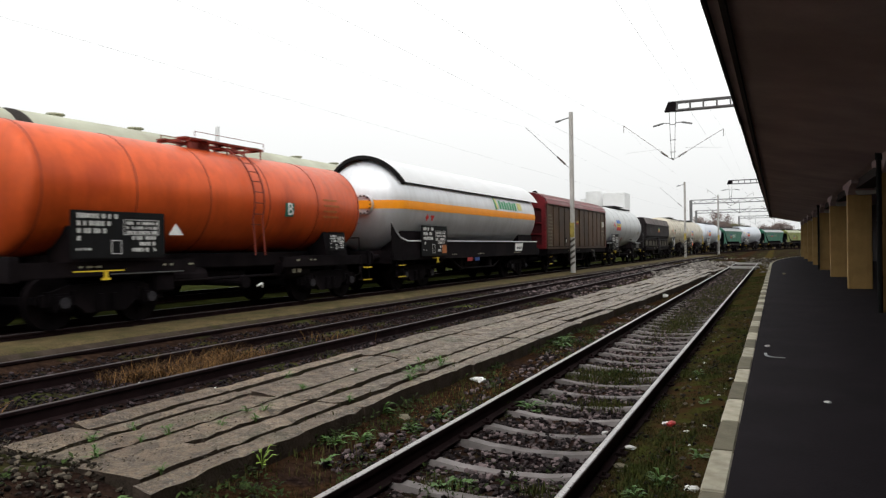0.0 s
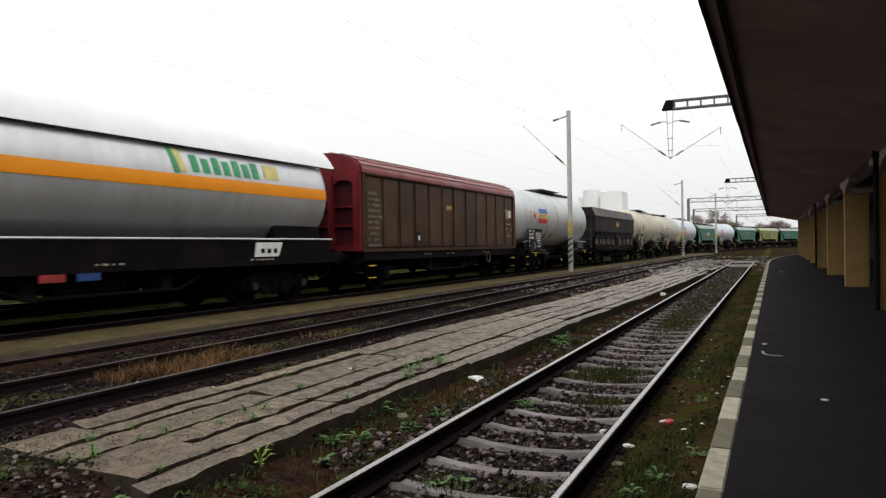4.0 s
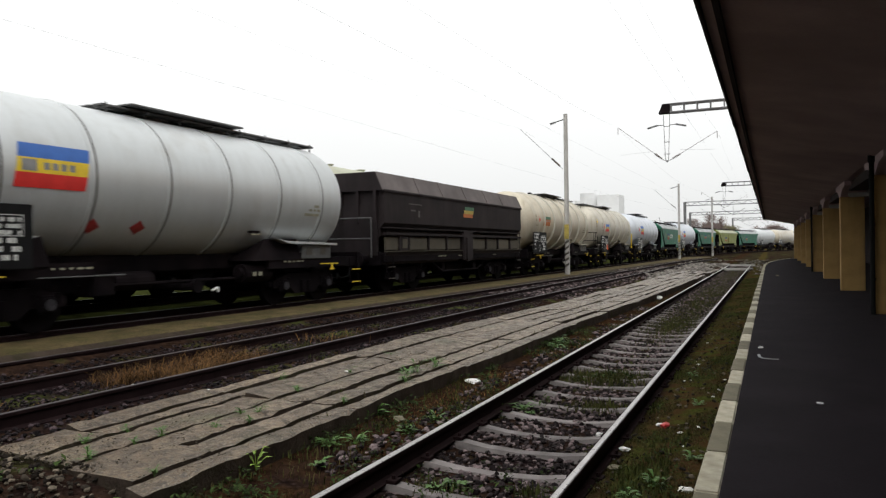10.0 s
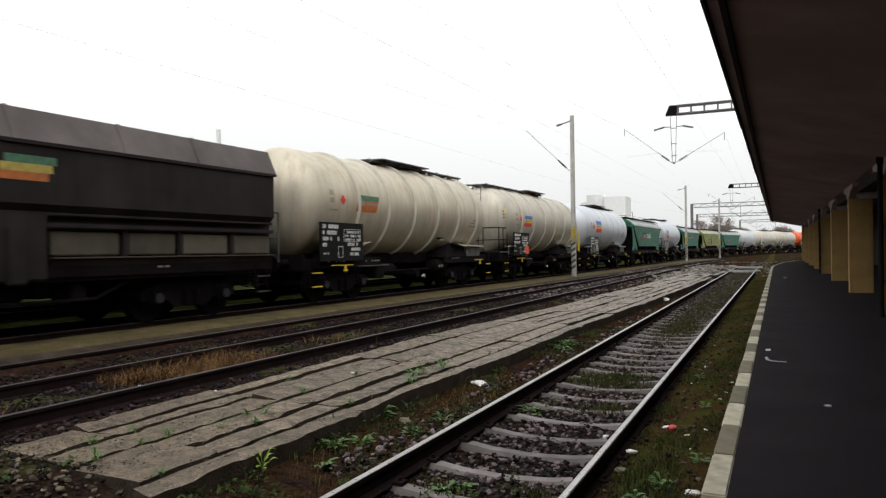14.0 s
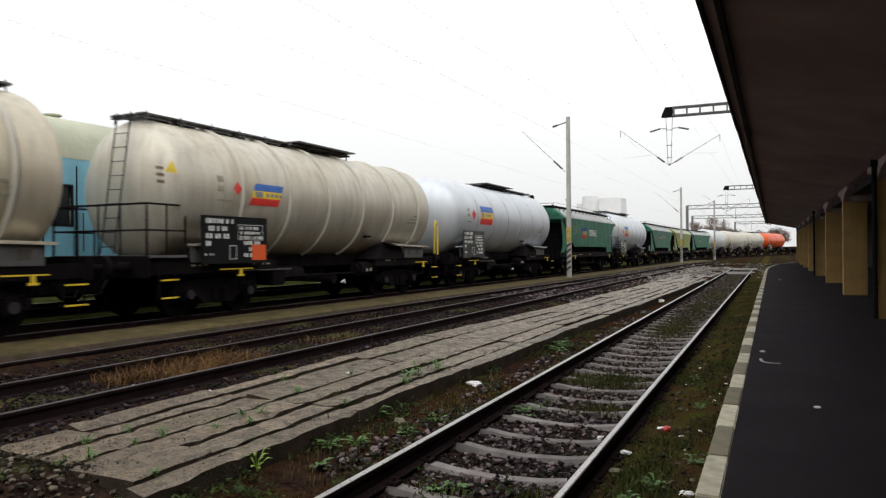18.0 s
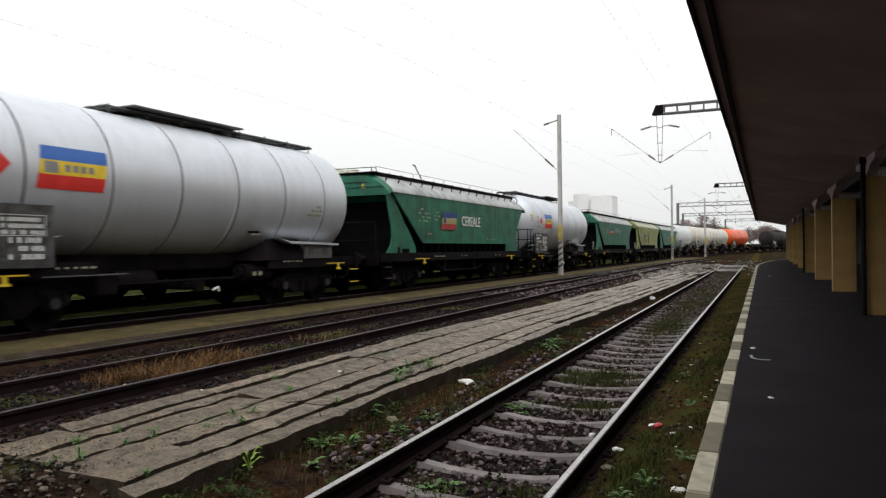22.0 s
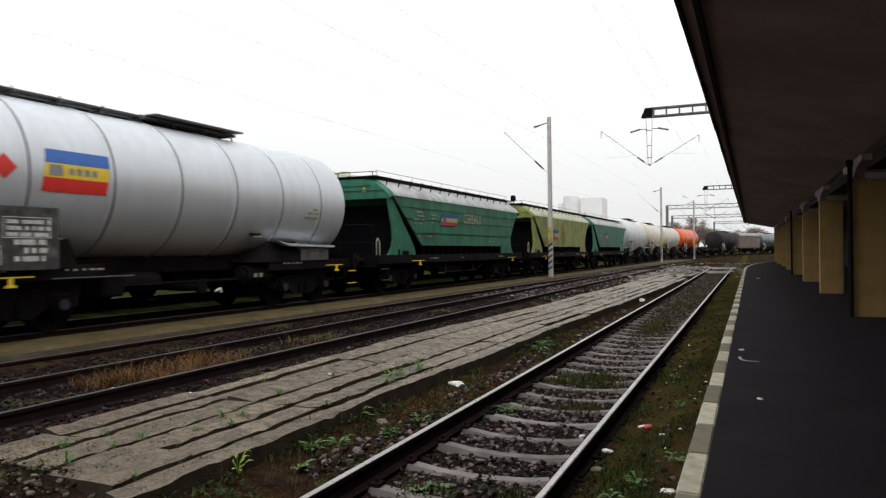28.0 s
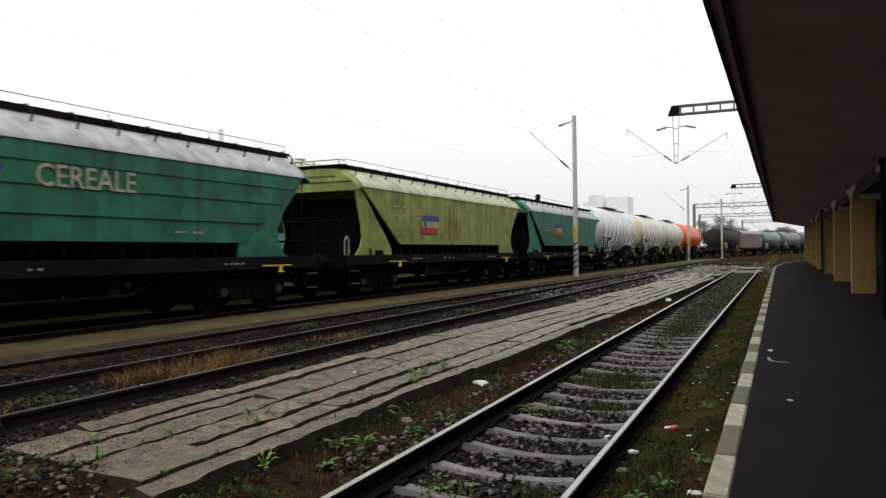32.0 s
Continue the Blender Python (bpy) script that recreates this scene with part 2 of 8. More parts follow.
    soffit=mat("sooty_canopy_concrete", (0.43, 0.325, 0.332), 0.9, var=0.2, scale=0.9, fine=18, dirt=(0.27, 0.205, 0.212), dirt_amt=0.5, dirt_scale=0.5, bump=0.1),
    pier=mat("ochre_painted_pier", (0.40, 0.25, 0.09), 0.75, var=0.2, scale=2, fine=24, dirt=(0.24, 0.15, 0.06), dirt_amt=0.4, streak=0.4, bump=0.1),
    steel=mat("weathered_steel", (0.16, 0.16, 0.16), 0.6, metal=0.4, var=0.3, scale=3, bump=0.1),
    brownglass=mat("brown_insulator", (0.06, 0.03, 0.02), 0.3, var=0.2, bump=0.0),
    litter=mat("white_litter", (0.75, 0.74, 0.72), 0.7, var=0.15, scale=20, bump=0.05),
    litter_red=mat("red_litter", (0.45, 0.03, 0.03), 0.5, var=0.15, scale=20, bump=0.05),
    leaf=mat("green_leaf", (0.062, 0.135, 0.022), 0.6, var=0.35, scale=8, bump=0.05),
    teal=mat("dark_teal_tank_paint", (0.06, 0.085, 0.088), 0.4, var=0.2, scale=1.0, fine=14, streak=0.3, bump=0.03),
    slab_side=mat("soiled_shaded_edge", (0.046, 0.034, 0.026), 0.95, var=0.5, scale=5, fine=40, dirt=(0.030, 0.030, 0.012), dirt_amt=0.4, dirt_scale=3, bump=0.8, spec=0.08),
    haze=mat("haze_paled_concrete", (0.80, 0.80, 0.80), 0.9, var=0.10, scale=0.05, fine=0.6, bump=0.0),
    twig=mat("bare_brown_twig", (0.17, 0.13, 0.115), 0.9, var=0.3, scale=2, bump=0.1),
    farbrown=mat("reddish_brown_twigs", (0.20, 0.15, 0.135), 0.9, var=0.4, scale=1.5, bump=0.05),
    farleaf=mat("autumn_far_foliage", (0.17, 0.16, 0.085), 0.85, var=0.4, scale=1.5, bump=0.05),
)


# ---- mesh tools ----
def quads(bm, pts, faces):
    vs = [bm.verts.new(p) for p in pts]
    for f in faces:
        bm.faces.new([vs[i] for i in f])
    return vs


BOXF = ((0, 3, 2, 1), (4, 5, 6, 7), (0, 1, 5, 4), (1, 2, 6, 5), (2, 3, 7, 6), (3, 0, 4, 7))


def box(bm, c, s, m=None):
    x, y, z = (v / 2 for v in s)
    p = [Vector((c[0] + a * x, c[1] + b * y, c[2] + d * z)) for d in (-1, 1) for a, b in ((-1, -1), (1, -1), (1, 1), (-1, 1))]
    if m is not None:
        cc = Vector(c)
        p = [cc + m @ (q - cc) for q in p]
    quads(bm, p, BOXF)


def rbox(bm, c, s, r=0.02):
    """A box with chamfered edges all round."""
    t = bmesh.new()
    bmesh.ops.create_cube(t, size=1)
    bmesh.ops.scale(t, vec=s, verts=t.verts)
    bmesh.ops.bevel(t, geom=list(t.edges), offset=min(r, min(s) * 0.4), segments=2, affect="EDGES")
    bmesh.ops.translate(t, vec=c, verts=t.verts)
    off = {}
    for v in t.verts:
        off[v] = bm.verts.new(v.co)
    for f in t.faces:
        bm.faces.new([off[v] for v in f.verts])
    t.free()


def rod(bm, a, b, r, n=8, r2=None):
    a, b = Vector(a), Vector(b)
    d = (b - a).normalized()
    u = d.orthogonal().normalized()
    w = d.cross(u)
    r2 = r if r2 is None else r2
    va = [bm.verts.new(a + (u * math.cos(i * math.tau / n) + w * math.sin(i * math.tau / n)) * r) for i in range(n)]
    vb = [bm.verts.new(b + (u * math.cos(i * math.tau / n) + w * math.sin(i * math.tau / n)) * r2) for i in range(n)]
    for i in range(n):
        bm.faces.new((va[i], va[(i + 1) % n], vb[(i + 1) % n], vb[i]))
    bm.faces.new(va[::-1])
    bm.faces.new(vb)


def pipe(bm, pts, r, n=6):
    for a, b in zip(pts, pts[1:]):
        rod(bm, a, b, r, n)


def lathe(bm, prof, zc, seg=40, a0=0.0, a1=360.0, xs=1.0):
    """Turns the profile [(y, radius)] about the lengthwise axis at height zc."""
    full = a1 - a0 >= 360
    k = seg if full else seg + 1
    rings = []
    for y, r in prof:
        if r < 1e-4:
            rings.append([bm.verts.new((0, y, zc))])
        else:
            rings.append([bm.verts.new((math.cos(radians(a0 + (a1 - a0) * i / seg)) * r * xs, y,
                                        zc + math.sin(radians(a0 + (a1 - a0) * i / seg)) * r)) for i in range(k)])
    for p, q in zip(rings, rings[1:]):
        for i in range(seg):
            j = (i + 1) % k
            if len(p) == 1:
                bm.faces.new((p[0], q[j], q[i]))
            elif len(q) == 1:
                bm.faces.new((p[i], p[j], q[0]))
            else:
                bm.faces.new((p[i], p[j], q[j], q[i]))


def shell(bm, y0, y1, a0, a1, zc, r, thick=0.006, seg=10, skew=0.0):
    """A patch that lies on a barrel, between two lengths and two angles, with a small thickness."""
    out = []
    for rr in (r, r + thick):
        row = []
        for i in range(seg + 1):
            f = i / seg
            a = radians(a0 + (a1 - a0) * f)
            row.append([bm.verts.new((math.cos(a) * rr, y + skew * f, zc + math.sin(a) * rr)) for y in (y0, y1)])
        out.append(row)
    lo, hi = out
    for i in range(seg):
        bm.faces.new((hi[i][0], hi[i + 1][0], hi[i + 1][1], hi[i][1]))
        bm.faces.new((lo[i][0], lo[i][1], lo[i + 1][1], lo[i + 1][0]))
        for k in (0, 1):
            bm.faces.new((lo[i][k], lo[i + 1][k], hi[i + 1][k], hi[i][k]))
    for i in (0, seg):
        bm.faces.new((lo[i][0], lo[i][1], hi[i][1], hi[i][0]))


def prism(bm, poly, y0, y1):
    """Extrudes the polygon [(x, z)] lengthwise."""
    n = len(poly)
    a = [bm.verts.new((x, y0, z)) for x, z in poly]
    b = [bm.verts.new((x, y1, z)) for x, z in poly]
    for i in range(n):
        bm.faces.new((a[i], a[(i + 1) % n], b[(i + 1) % n], b[i]))
    bm.faces.new(a[::-1])
    bm.faces.new(b)


def side_prism(bm, poly, x0, x1):
    """Extrudes the polygon [(y, z)] sideways."""
    n = len(poly)
    a = [bm.verts.new((x0, y, z)) for y, z in poly]
    b = [bm.verts.new((x1, y, z)) for y, z in poly]
    for i in range(n):
        bm.faces.new((a[i], a[(i + 1) % n], b[(i + 1) % n], b[i]))
    bm.faces.new(a[::-1])
    bm.faces.new(b)


def mesh_of(name, bm, material, smooth=False, fix=True):
    if fix:
        bmesh.ops.recalc_face_normals(bm, faces=bm.faces)
    me = bpy.data.meshes.new(name)
    bm.to_mesh(me)
    bm.free()
    me.materials.append(material)
    if smooth:
        me.shade_smooth()
        me.set_sharp_from_angle(angle=radians(35))
    return me


def part(name, bm, material, parent, label="", smooth=False):
    ob = new(name, mesh_of(name, bm, material, smooth))
    ob.parent = parent
    if label:
        ob["label"] = label
    return ob


def thing(name, label, category, group="", m=None, kind=""):
    ob = new(name)
    ob.empty_display_size = 0.3
    if m is not None:
        ob.matrix_basis = m
    return tagged(ob, label, category, group, kind)


def solo(name, bm, material, label, category, group="", kind="", smooth=False, m=None):
    ob = new(name, mesh_of(name, bm, material, smooth))
    if m is not None:
        ob.matrix_basis = m
    return tagged(ob, label, category, group, kind)


def piece(name, me, parent, m):
    ob = new(name, me)
    ob.parent = parent
    ob.matrix_basis = m
    return ob


def words(text, size, thick=0.004):
    """Flat lettering as a bmesh in the x-y plane, centred."""
    cu = bpy.data.curves.new("lettering", "FONT")
    cu.body, cu.size, cu.align_x, cu.align_y, cu.extrude, cu.resolution_u = text, size, "CENTER", "CENTER", thick / 2, 2
    cu.offset = 0.006 * size
    ob = bpy.data.objects.new("lettering", cu)
    scene.collection.objects.link(ob)
    me = bpy.data.meshes.new_from_object(ob.evaluated_get(bpy.context.evaluated_depsgraph_get()))
    bm = bmesh.new()
    bm.from_mesh(me)
    bpy.data.objects.remove(ob)
    bpy.data.curves.remove(cu)
    bpy.data.meshes.remove(me)
    return bm


# ---- the lie of the land ----
def ease(a, b, v):
    f = min(1, max(0, (v - a) / (b - a)))  # a may lie above b
    return f * f * (3 - 2 * f)


PROFILE = ((-400, 0.4), (-40, 0.3), (-18, 0.26), (-13.5, 0.20), (-11, 0.19), (-9.9, 0.20), (-9.3, 0.08), (-8.5, 0.03), (-6.3, 0.02),
           (-5.95, -0.10), (-4.3, -0.10), (-3.85, -0.085), (-3.5, -0.125), (-3.0, -0.16), (-2.75, -0.238), (-1.5, -0.238), (-1.2, -0.15), (-0.6, -0.08), (0.5, -0.3), (400, -0.3))


def ground_z(x, y):
    z = np.interp(x, [p[0] for p in PROFILE], [p[1] for p in PROFILE])
    z = z + 0.175 * ease(4.3, 3.75, y) * ease(-9.0, -6.0, x) * ease(-4.05, -4.75, x) if y < 4.5 else z
    f = ease(15, 85, y)
    return z * (1 - f) + (-0.10) * f


def train_rail_z(y):
    return max(0.10, 0.40 - 0.004 * y) if y < 70 else 0.10 + 0.02 * (1 - ease(70, 90, y))


CURVE_FROM, CURVE_R = 82.0, 270.0


def train_x(y):
    return -12.05 + 0.014 * y + max(y - CURVE_FROM, 0) ** 2 / (2 * CURVE_R)


LINE = [(train_x(0.5 * i - 60), 0.5 * i - 60) for i in range(900)]
ARC = [0.0]
for (xa, ya), (xb, yb) in zip(LINE, LINE[1:]):
    ARC.append(ARC[-1] + math.hypot(xb - xa, yb - ya))
ARC0 = float(np.interp(0.0, [p[1] for p in LINE], ARC))


def on_line(s):
    y = float(np.interp(s + ARC0, ARC, [p[1] for p in LINE]))
    return Vector((train_x(y), y, train_rail_z(y)))


def axis_spread(a, b, step_a, grow):
    """Grid lines from a to b whose spacing grows."""
    v, s, out = a, step_a, []
    while (v < b) if step_a > 0 else (v > b):
        out.append(v)
        v += s
        s *= grow
    return out + [b]


xs = axis_spread(-15, -1500, -1.0, 1.25)[::-1] + [(-15 + 0.3 * i) for i in range(1, 54)] + axis_spread(1.2, 1500, 1.0, 1.25)
ys = axis_spread(-6, -300, -1.5, 1.3)[::-1] + [(-6 + 0.6 * i) for i in range(1, 110)] + axis_spread(60, 3000, 1.2, 1.12)
gv = [(x, y, float(ground_z(x, y)) + (0.025 * (noise.noise((x * 1.3, y * 1.3, 0)) + 0.6 * noise.noise((x * 4, y * 4, 3))) if -16 < x < 1 and y < 60 else 0)) for y in ys for x in xs]
nx = len(xs)
gf = [(j * nx + i, j * nx + i + 1, (j + 1) * nx + i + 1, (j + 1) * nx + i) for j in range(len(ys) - 1) for i in range(nx - 1)]
gme = bpy.data.meshes.new("ground")
gme.from_pydata(gv, [], gf)
gme.shade_smooth()


def ground_material():
    m = bpy.data.materials.new("damp_earth_gravel_and_moss")
    m.use_nodes = True
    n, l = m.node_tree.nodes, m.node_tree.links
    b = n["Principled BSDF"]
    b.inputs["Roughness"].default_value = 0.95
    b.inputs["Specular IOR Level"].default_value = 0.0
    tc = n.new("ShaderNodeTexCoord")

    def nz(s, d=6):
        t = n.new("ShaderNodeTexNoise")
        t.inputs["Scale"].default_value, t.inputs["Detail"].default_value = s, d
        l.new(tc.outputs["Object"], t.inputs["Vector"])
        return t.outputs["Fac"]

    def mx(f, a, c):
        x = n.new("ShaderNodeMixRGB")
        for k, v in ((0, f), (1, a), (2, c)):
            if isinstance(v, tuple):
                x.inputs[k].default_value = (*v, 1)
            elif isinstance(v, float):
                x.inputs[k].default_value = v
            else:
                l.new(v, x.inputs[k])
        return x.outputs[0]

    def rp(f, a, c):
        r = n.new("ShaderNodeMapRange")
        r.inputs["From Min"].default_value, r.inputs["From Max"].default_value = a, c
        l.new(f, r.inputs["Value"])
        return r.outputs[0]

    vor = n.new("ShaderNodeTexVoronoi")
    vor.inputs["Scale"].default_value = 22
    l.new(tc.outputs["Object"], vor.inputs["Vector"])
    peb = mx(rp(vor.outputs["Distance"], 0.0, 0.6), (0.038, 0.0255, 0.0245), (0.0066, 0.0043, 0.0046))
    earth = mx(rp(nz(9), 0.3, 0.7), (0.010, 0.0062, 0.005), (0.042, 0.024, 0.016))
    c = mx(rp(nz(1.1), 0.42, 0.6), earth, peb)
    c = mx(rp(nz(0.8), 0.52, 0.66), c, mx(rp(nz(25), 0.3, 0.7), (0.028, 0.034, 0.010), (0.07, 0.078, 0.024)))
    # moss and grass take over beside the platform, brown earth along the slabs
    sep = n.new("ShaderNodeSeparateXYZ")
    l.new(tc.outputs["Object"], sep.inputs[0])

    def band(a0, a1, b0, b1):
        p, q = rp(sep.outputs["X"], a0, a1), rp(sep.outputs["X"], b1, b0)
        m_ = n.new("ShaderNodeMath")
        m_.operation = "MULTIPLY"
        l.new(p, m_.inputs[0])
        l.new(q, m_.inputs[1])
        return m_.outputs[0]

    def times(a, c2):
        m_ = n.new("ShaderNodeMath")
        m_.operation = "MULTIPLY"
        l.new(a, m_.inputs[0])
        l.new(c2, m_.inputs[1])
        return m_.outputs[0]

    mossy = mx(rp(nz(3.0), 0.46, 0.64), (0.046, 0.027, 0.012), mx(rp(nz(30), 0.3, 0.7), (0.022, 0.028, 0.006), (0.060, 0.066, 0.016)))
    c = mx(band(-1.3, -1.15, -0.5, -0.4), c, mossy)
    brown = mx(rp(nz(14), 0.3, 0.7), (0.010, 0.006, 0.004), (0.046, 0.024, 0.012))
    c = mx(times(band(-4.1, -3.9, -3.1, -2.9), rp(nz(1.6), 0.35, 0.5)), c, brown)
    turf = mx(rp(nz(2.0), 0.3, 0.7), (0.010, 0.011, 0.004), (0.040, 0.046, 0.013))
    c = mx(band(-900.0, -800.0, -13.4, -12.9), c, turf)
    l.new(c, b.inputs["Base Color"])
    bp = n.new("ShaderNodeBump")
    bp.inputs["Strength"].default_value, bp.inputs["Distance"].default_value = 0.8, 0.04
    l.new(mx(0.5, vor.outputs["Distance"], nz(30)), bp.inputs["Height"])
    l.new(bp.outputs[0], b.inputs["Normal"])
    return m


gme.materials.append(ground_material())
tagged(new("ground", gme), "dark damp earth with gravel, moss and weeds", "ground", kind="structure")


# ---- rails ----
RAIL = ((-0.075, -0.172), (0.075, -0.172), (0.075, -0.16), (0.012, -0.14), (0.012, -0.045), (0.034, -0.034), (0.034, -0.004), (-0.034, -0.004),
        (-0.034, -0.034), (-0.012, -0.045), (-0.012, -0.14), (-0.075, -0.16))
HEAD = ((-0.027, -0.006), (0.027, -0.006), (0.026, 0.0), (0.020, 0.003), (-0.020, 0.003), (-0.026, 0.0))


def sweep(bm, prof, pts):
    rows = []
    for i, p in enumerate(pts):
        a, b = Vector(pts[max(i - 1, 0)]), Vector(pts[min(i + 1, len(pts) - 1)])
        d = b - a
        side = Vector((d.y, -d.x, 0)).normalized()
        rows.append([bm.verts.new(Vector(p) + side * x + Vector((0, 0, z))) for x, z in prof])
    n = len(prof)
    for p, q in zip(rows, rows[1:]):
        for i in range(n):
            bm.faces.new((p[i], p[(i + 1) % n], q[(i + 1) % n], q[i]))
    bm.faces.new(rows[0][::-1])
    bm.faces.new(rows[-1])


def lay_rail(parent, pts, head=None, name="rail"):
    bm = bmesh.new()
    sweep(bm, RAIL, pts)
    r = part(name, bm, M["rail_web"], parent)
    bm = bmesh.new()
    sweep(bm, HEAD, pts)
    part("rail_head", bm, head or M["rail_top"], r, "shiny worn running surface")


def span(a, b, step):
    k = max(2, int((b - a) / step) + 1)
    return [a + (b - a) * i / (k - 1) for i in range(k)]


T1X = -2.10
M["rail_dull"] = mat("dull_brown_rail_head", (0.085, 0.073, 0.076), 0.5, metal=0.7, var=0.3, scale=2, fine=30, bump=0.05)
track_1 = thing("track_1", "straight railway track that ends in weeds, on concrete sleepers", "railway track", kind="structure")


def t1_shift(y):
    return max(0, y - 58) ** 2 / 800.0


for dx in (-0.7525, 0.7525):
    lay_rail(track_1, [(T1X + dx + t1_shift(y), y, 0) for y in span(-8, 52, 10) + [56, 60.5]])
for y in (51.2, 59.6):
    bm = bmesh.new()
    rbox(bm, (T1X, y, -0.05), (2.1, 0.28, 0.16), 0.02)
    part("cross_timber", bm, M["concrete"], track_1, "pale beam across the rails")
track_2 = thing("track_2", "neglected railway track with dull dark rails and dry weeds", "railway track", kind="structure")


def t2_z(y):
    return 0.20 - 0.0016 * min(y, 75)


def t2_shift(y):
    return 0.006 * y + max(0, y - 60) ** 2 / 500.0


for dx in (-0.7525, 0.7525):
    lay_rail(track_2, [(-7.36 + dx + t2_shift(y), y, t2_z(y)) for y in span(-12, 60, 6) + span(64, 82, 3)], M["rail_dull"])
turnout = thing("turnout_rails", "dull rail that closes in on the next track", "railway track", kind="structure")
lay_rail(turnout, [(-9.62 + 0.002 * y + 0.00075 * y * y, y, t2_z(y) + 0.005) for y in span(-12, 42, 3)], M["rail_dull"])
track_3 = thing("track_3", "railway track under the freight train", "railway track", kind="structure")
for dx in (-0.7525, 0.7525):
    lay_rail(track_3, [on_line(s) + Vector((dx, 0, 0)) for s in span(-30, 210, 4)], M["rail_dull"])
track_4 = thing("track_4", "railway track under the standing coaches", "railway track", kind="structure")


def t4_x(y):
    return -16.25 + 0.014 * y


for dx in (-0.7525, 0.7525):
    lay_rail(track_4, [(t4_x(y) + dx, y, train_rail_z(y) + 0.07) for y in span(-30, 70, 5)], M["rail_dull"])

# ---- low platform ----
PLAT_Z = 0.20


def kerb_x(y):
    return -0.445 + max(0, y - 47) ** 2.6 / 2400.0


platform = thing("platform", "low station platform paved with dark asphalt behind a concrete kerb", "platform", kind="structure")
bm = bmesh.new()
prof_y = span(-12, 47, 6) + span(48.5, 78, 1.5)
a = [bm.verts.new((kerb_x(y) + 0.15, y, PLAT_Z - 0.004)) for y in prof_y]
b = [bm.verts.new((9.0, y, PLAT_Z + 0.02)) for y in prof_y]
c = [bm.verts.new((kerb_x(y) + 0.15, y, -0.6)) for y in prof_y]
for i in range(len(prof_y) - 1):
    bm.faces.new((a[i], b[i], b[i + 1], a[i + 1]))
    bm.faces.new((a[i], a[i + 1], c[i + 1], c[i]))
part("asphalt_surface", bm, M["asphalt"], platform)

# ---- canopy over the platform ----
canopy = thing("canopy", "long sooty concrete platform canopy on ochre piers", "canopy", kind="structure")
bm = bmesh.new()
CAN = [(-0.57, 3.95), (1.95, 3.42), (2.62, 3.42), (9.0, 4.5), (9.0, 4.8), (2.3, 3.75), (-0.57, 4.20)]
prism(bm, CAN, -14, 76.5)
part("roof_slab", bm, M["soffit"], canopy, "dark stained concrete soffit")
bm = bmesh.new()
for k in range(38):
    y0 = -14 + 90.5 * k / 38
    dz, dx = 0.012 * noise.noise((k * 0.9, 4, 0)), 0.01 * noise.noise((k * 0.7, 8, 0))
    box(bm, (-0.588 + dx, y0 + 90.5 / 76, 4.05 + dz), (0.03, 90.5 / 38 + 0.012, 0.34))
part("fascia", bm, M["dark_beam"], canopy, "dark, slightly uneven metal edge flashing")
bm = bmesh.new()
box(bm, (-0.42, 31.25, 3.86), (0.05, 90.4, 0.10))
part("drip_strip", bm, M["dark_beam"], canopy)
PIERS = [1.5, 9.2, 17.0, 24.85, 32.7, 40.4, 48.2, 56.0, 63.8, 71.6]
bm = bmesh.new()
rbox(bm, (0, 0.2, 1.62), (0.64, 0.4, 2.9), 0.02)
pier_mesh = mesh_of("pier", bm, M["pier"])
bm = bmesh.new()
side_prism(bm, [(-0.02, 3.04), (0.42, 3.04), (0.62, 3.12), (1.0, 3.24), (1.7, 3.30), (1.7, 3.46), (-1.3, 3.46), (-1.3, 3.30), (-0.6, 3.24), (-0.22, 3.12)], -0.32, 0.34)
haunch_mesh = mesh_of("haunch", bm, M["soffit"], True)
# rounded bracket over each pier, on the building side
bm = bmesh.new()
prism(bm, [(0.40, 3.02), (-0.04, 3.02), (-0.10, 3.05), (-0.135, 3.12), (-0.13, 3.26), (-0.08, 3.36), (0.02, 3.45), (0.40, 3.47)], -0.30, -0.03)
bracket_mesh = mesh_of("bracket", bm, M["concrete"], True)
bm = bmesh.new()
box(bm, (0, 0, 3.32), (0.46, 7.2, 0.26))
beam_mesh = mesh_of("edge_beam", bm, M["dark_beam"])
bm = bmesh.new()
rod(bm, (0, 0, 0.2), (0, 0, 3.46), 0.05, 10)
rod(bm, (0, 0, 3.30), (0, 0, 3.55), 0.07, 10)
for z in (0.9, 2.0, 3.0):
    rod(bm, (0, 0, z), (0, 0, z + 0.05), 0.06, 10)
drain_mesh = mesh_of("drainpipe", bm, M["rubber"])
for k, y in enumerate(PIERS):
    piece("pier", pier_mesh, canopy, pose(2.27, y, 0))
    piece("haunch", haunch_mesh, canopy, pose(2.27, y, 0))
    piece("bracket", bracket_mesh, canopy, pose(2.27, y, 0))
    piece("edge_beam", beam_mesh, canopy, pose(2.36, y + 3.95, 0))
    if k in (2, 5):
        piece("drainpipe", drain_mesh, canopy, pose(1.89, y - 0.07, 0))
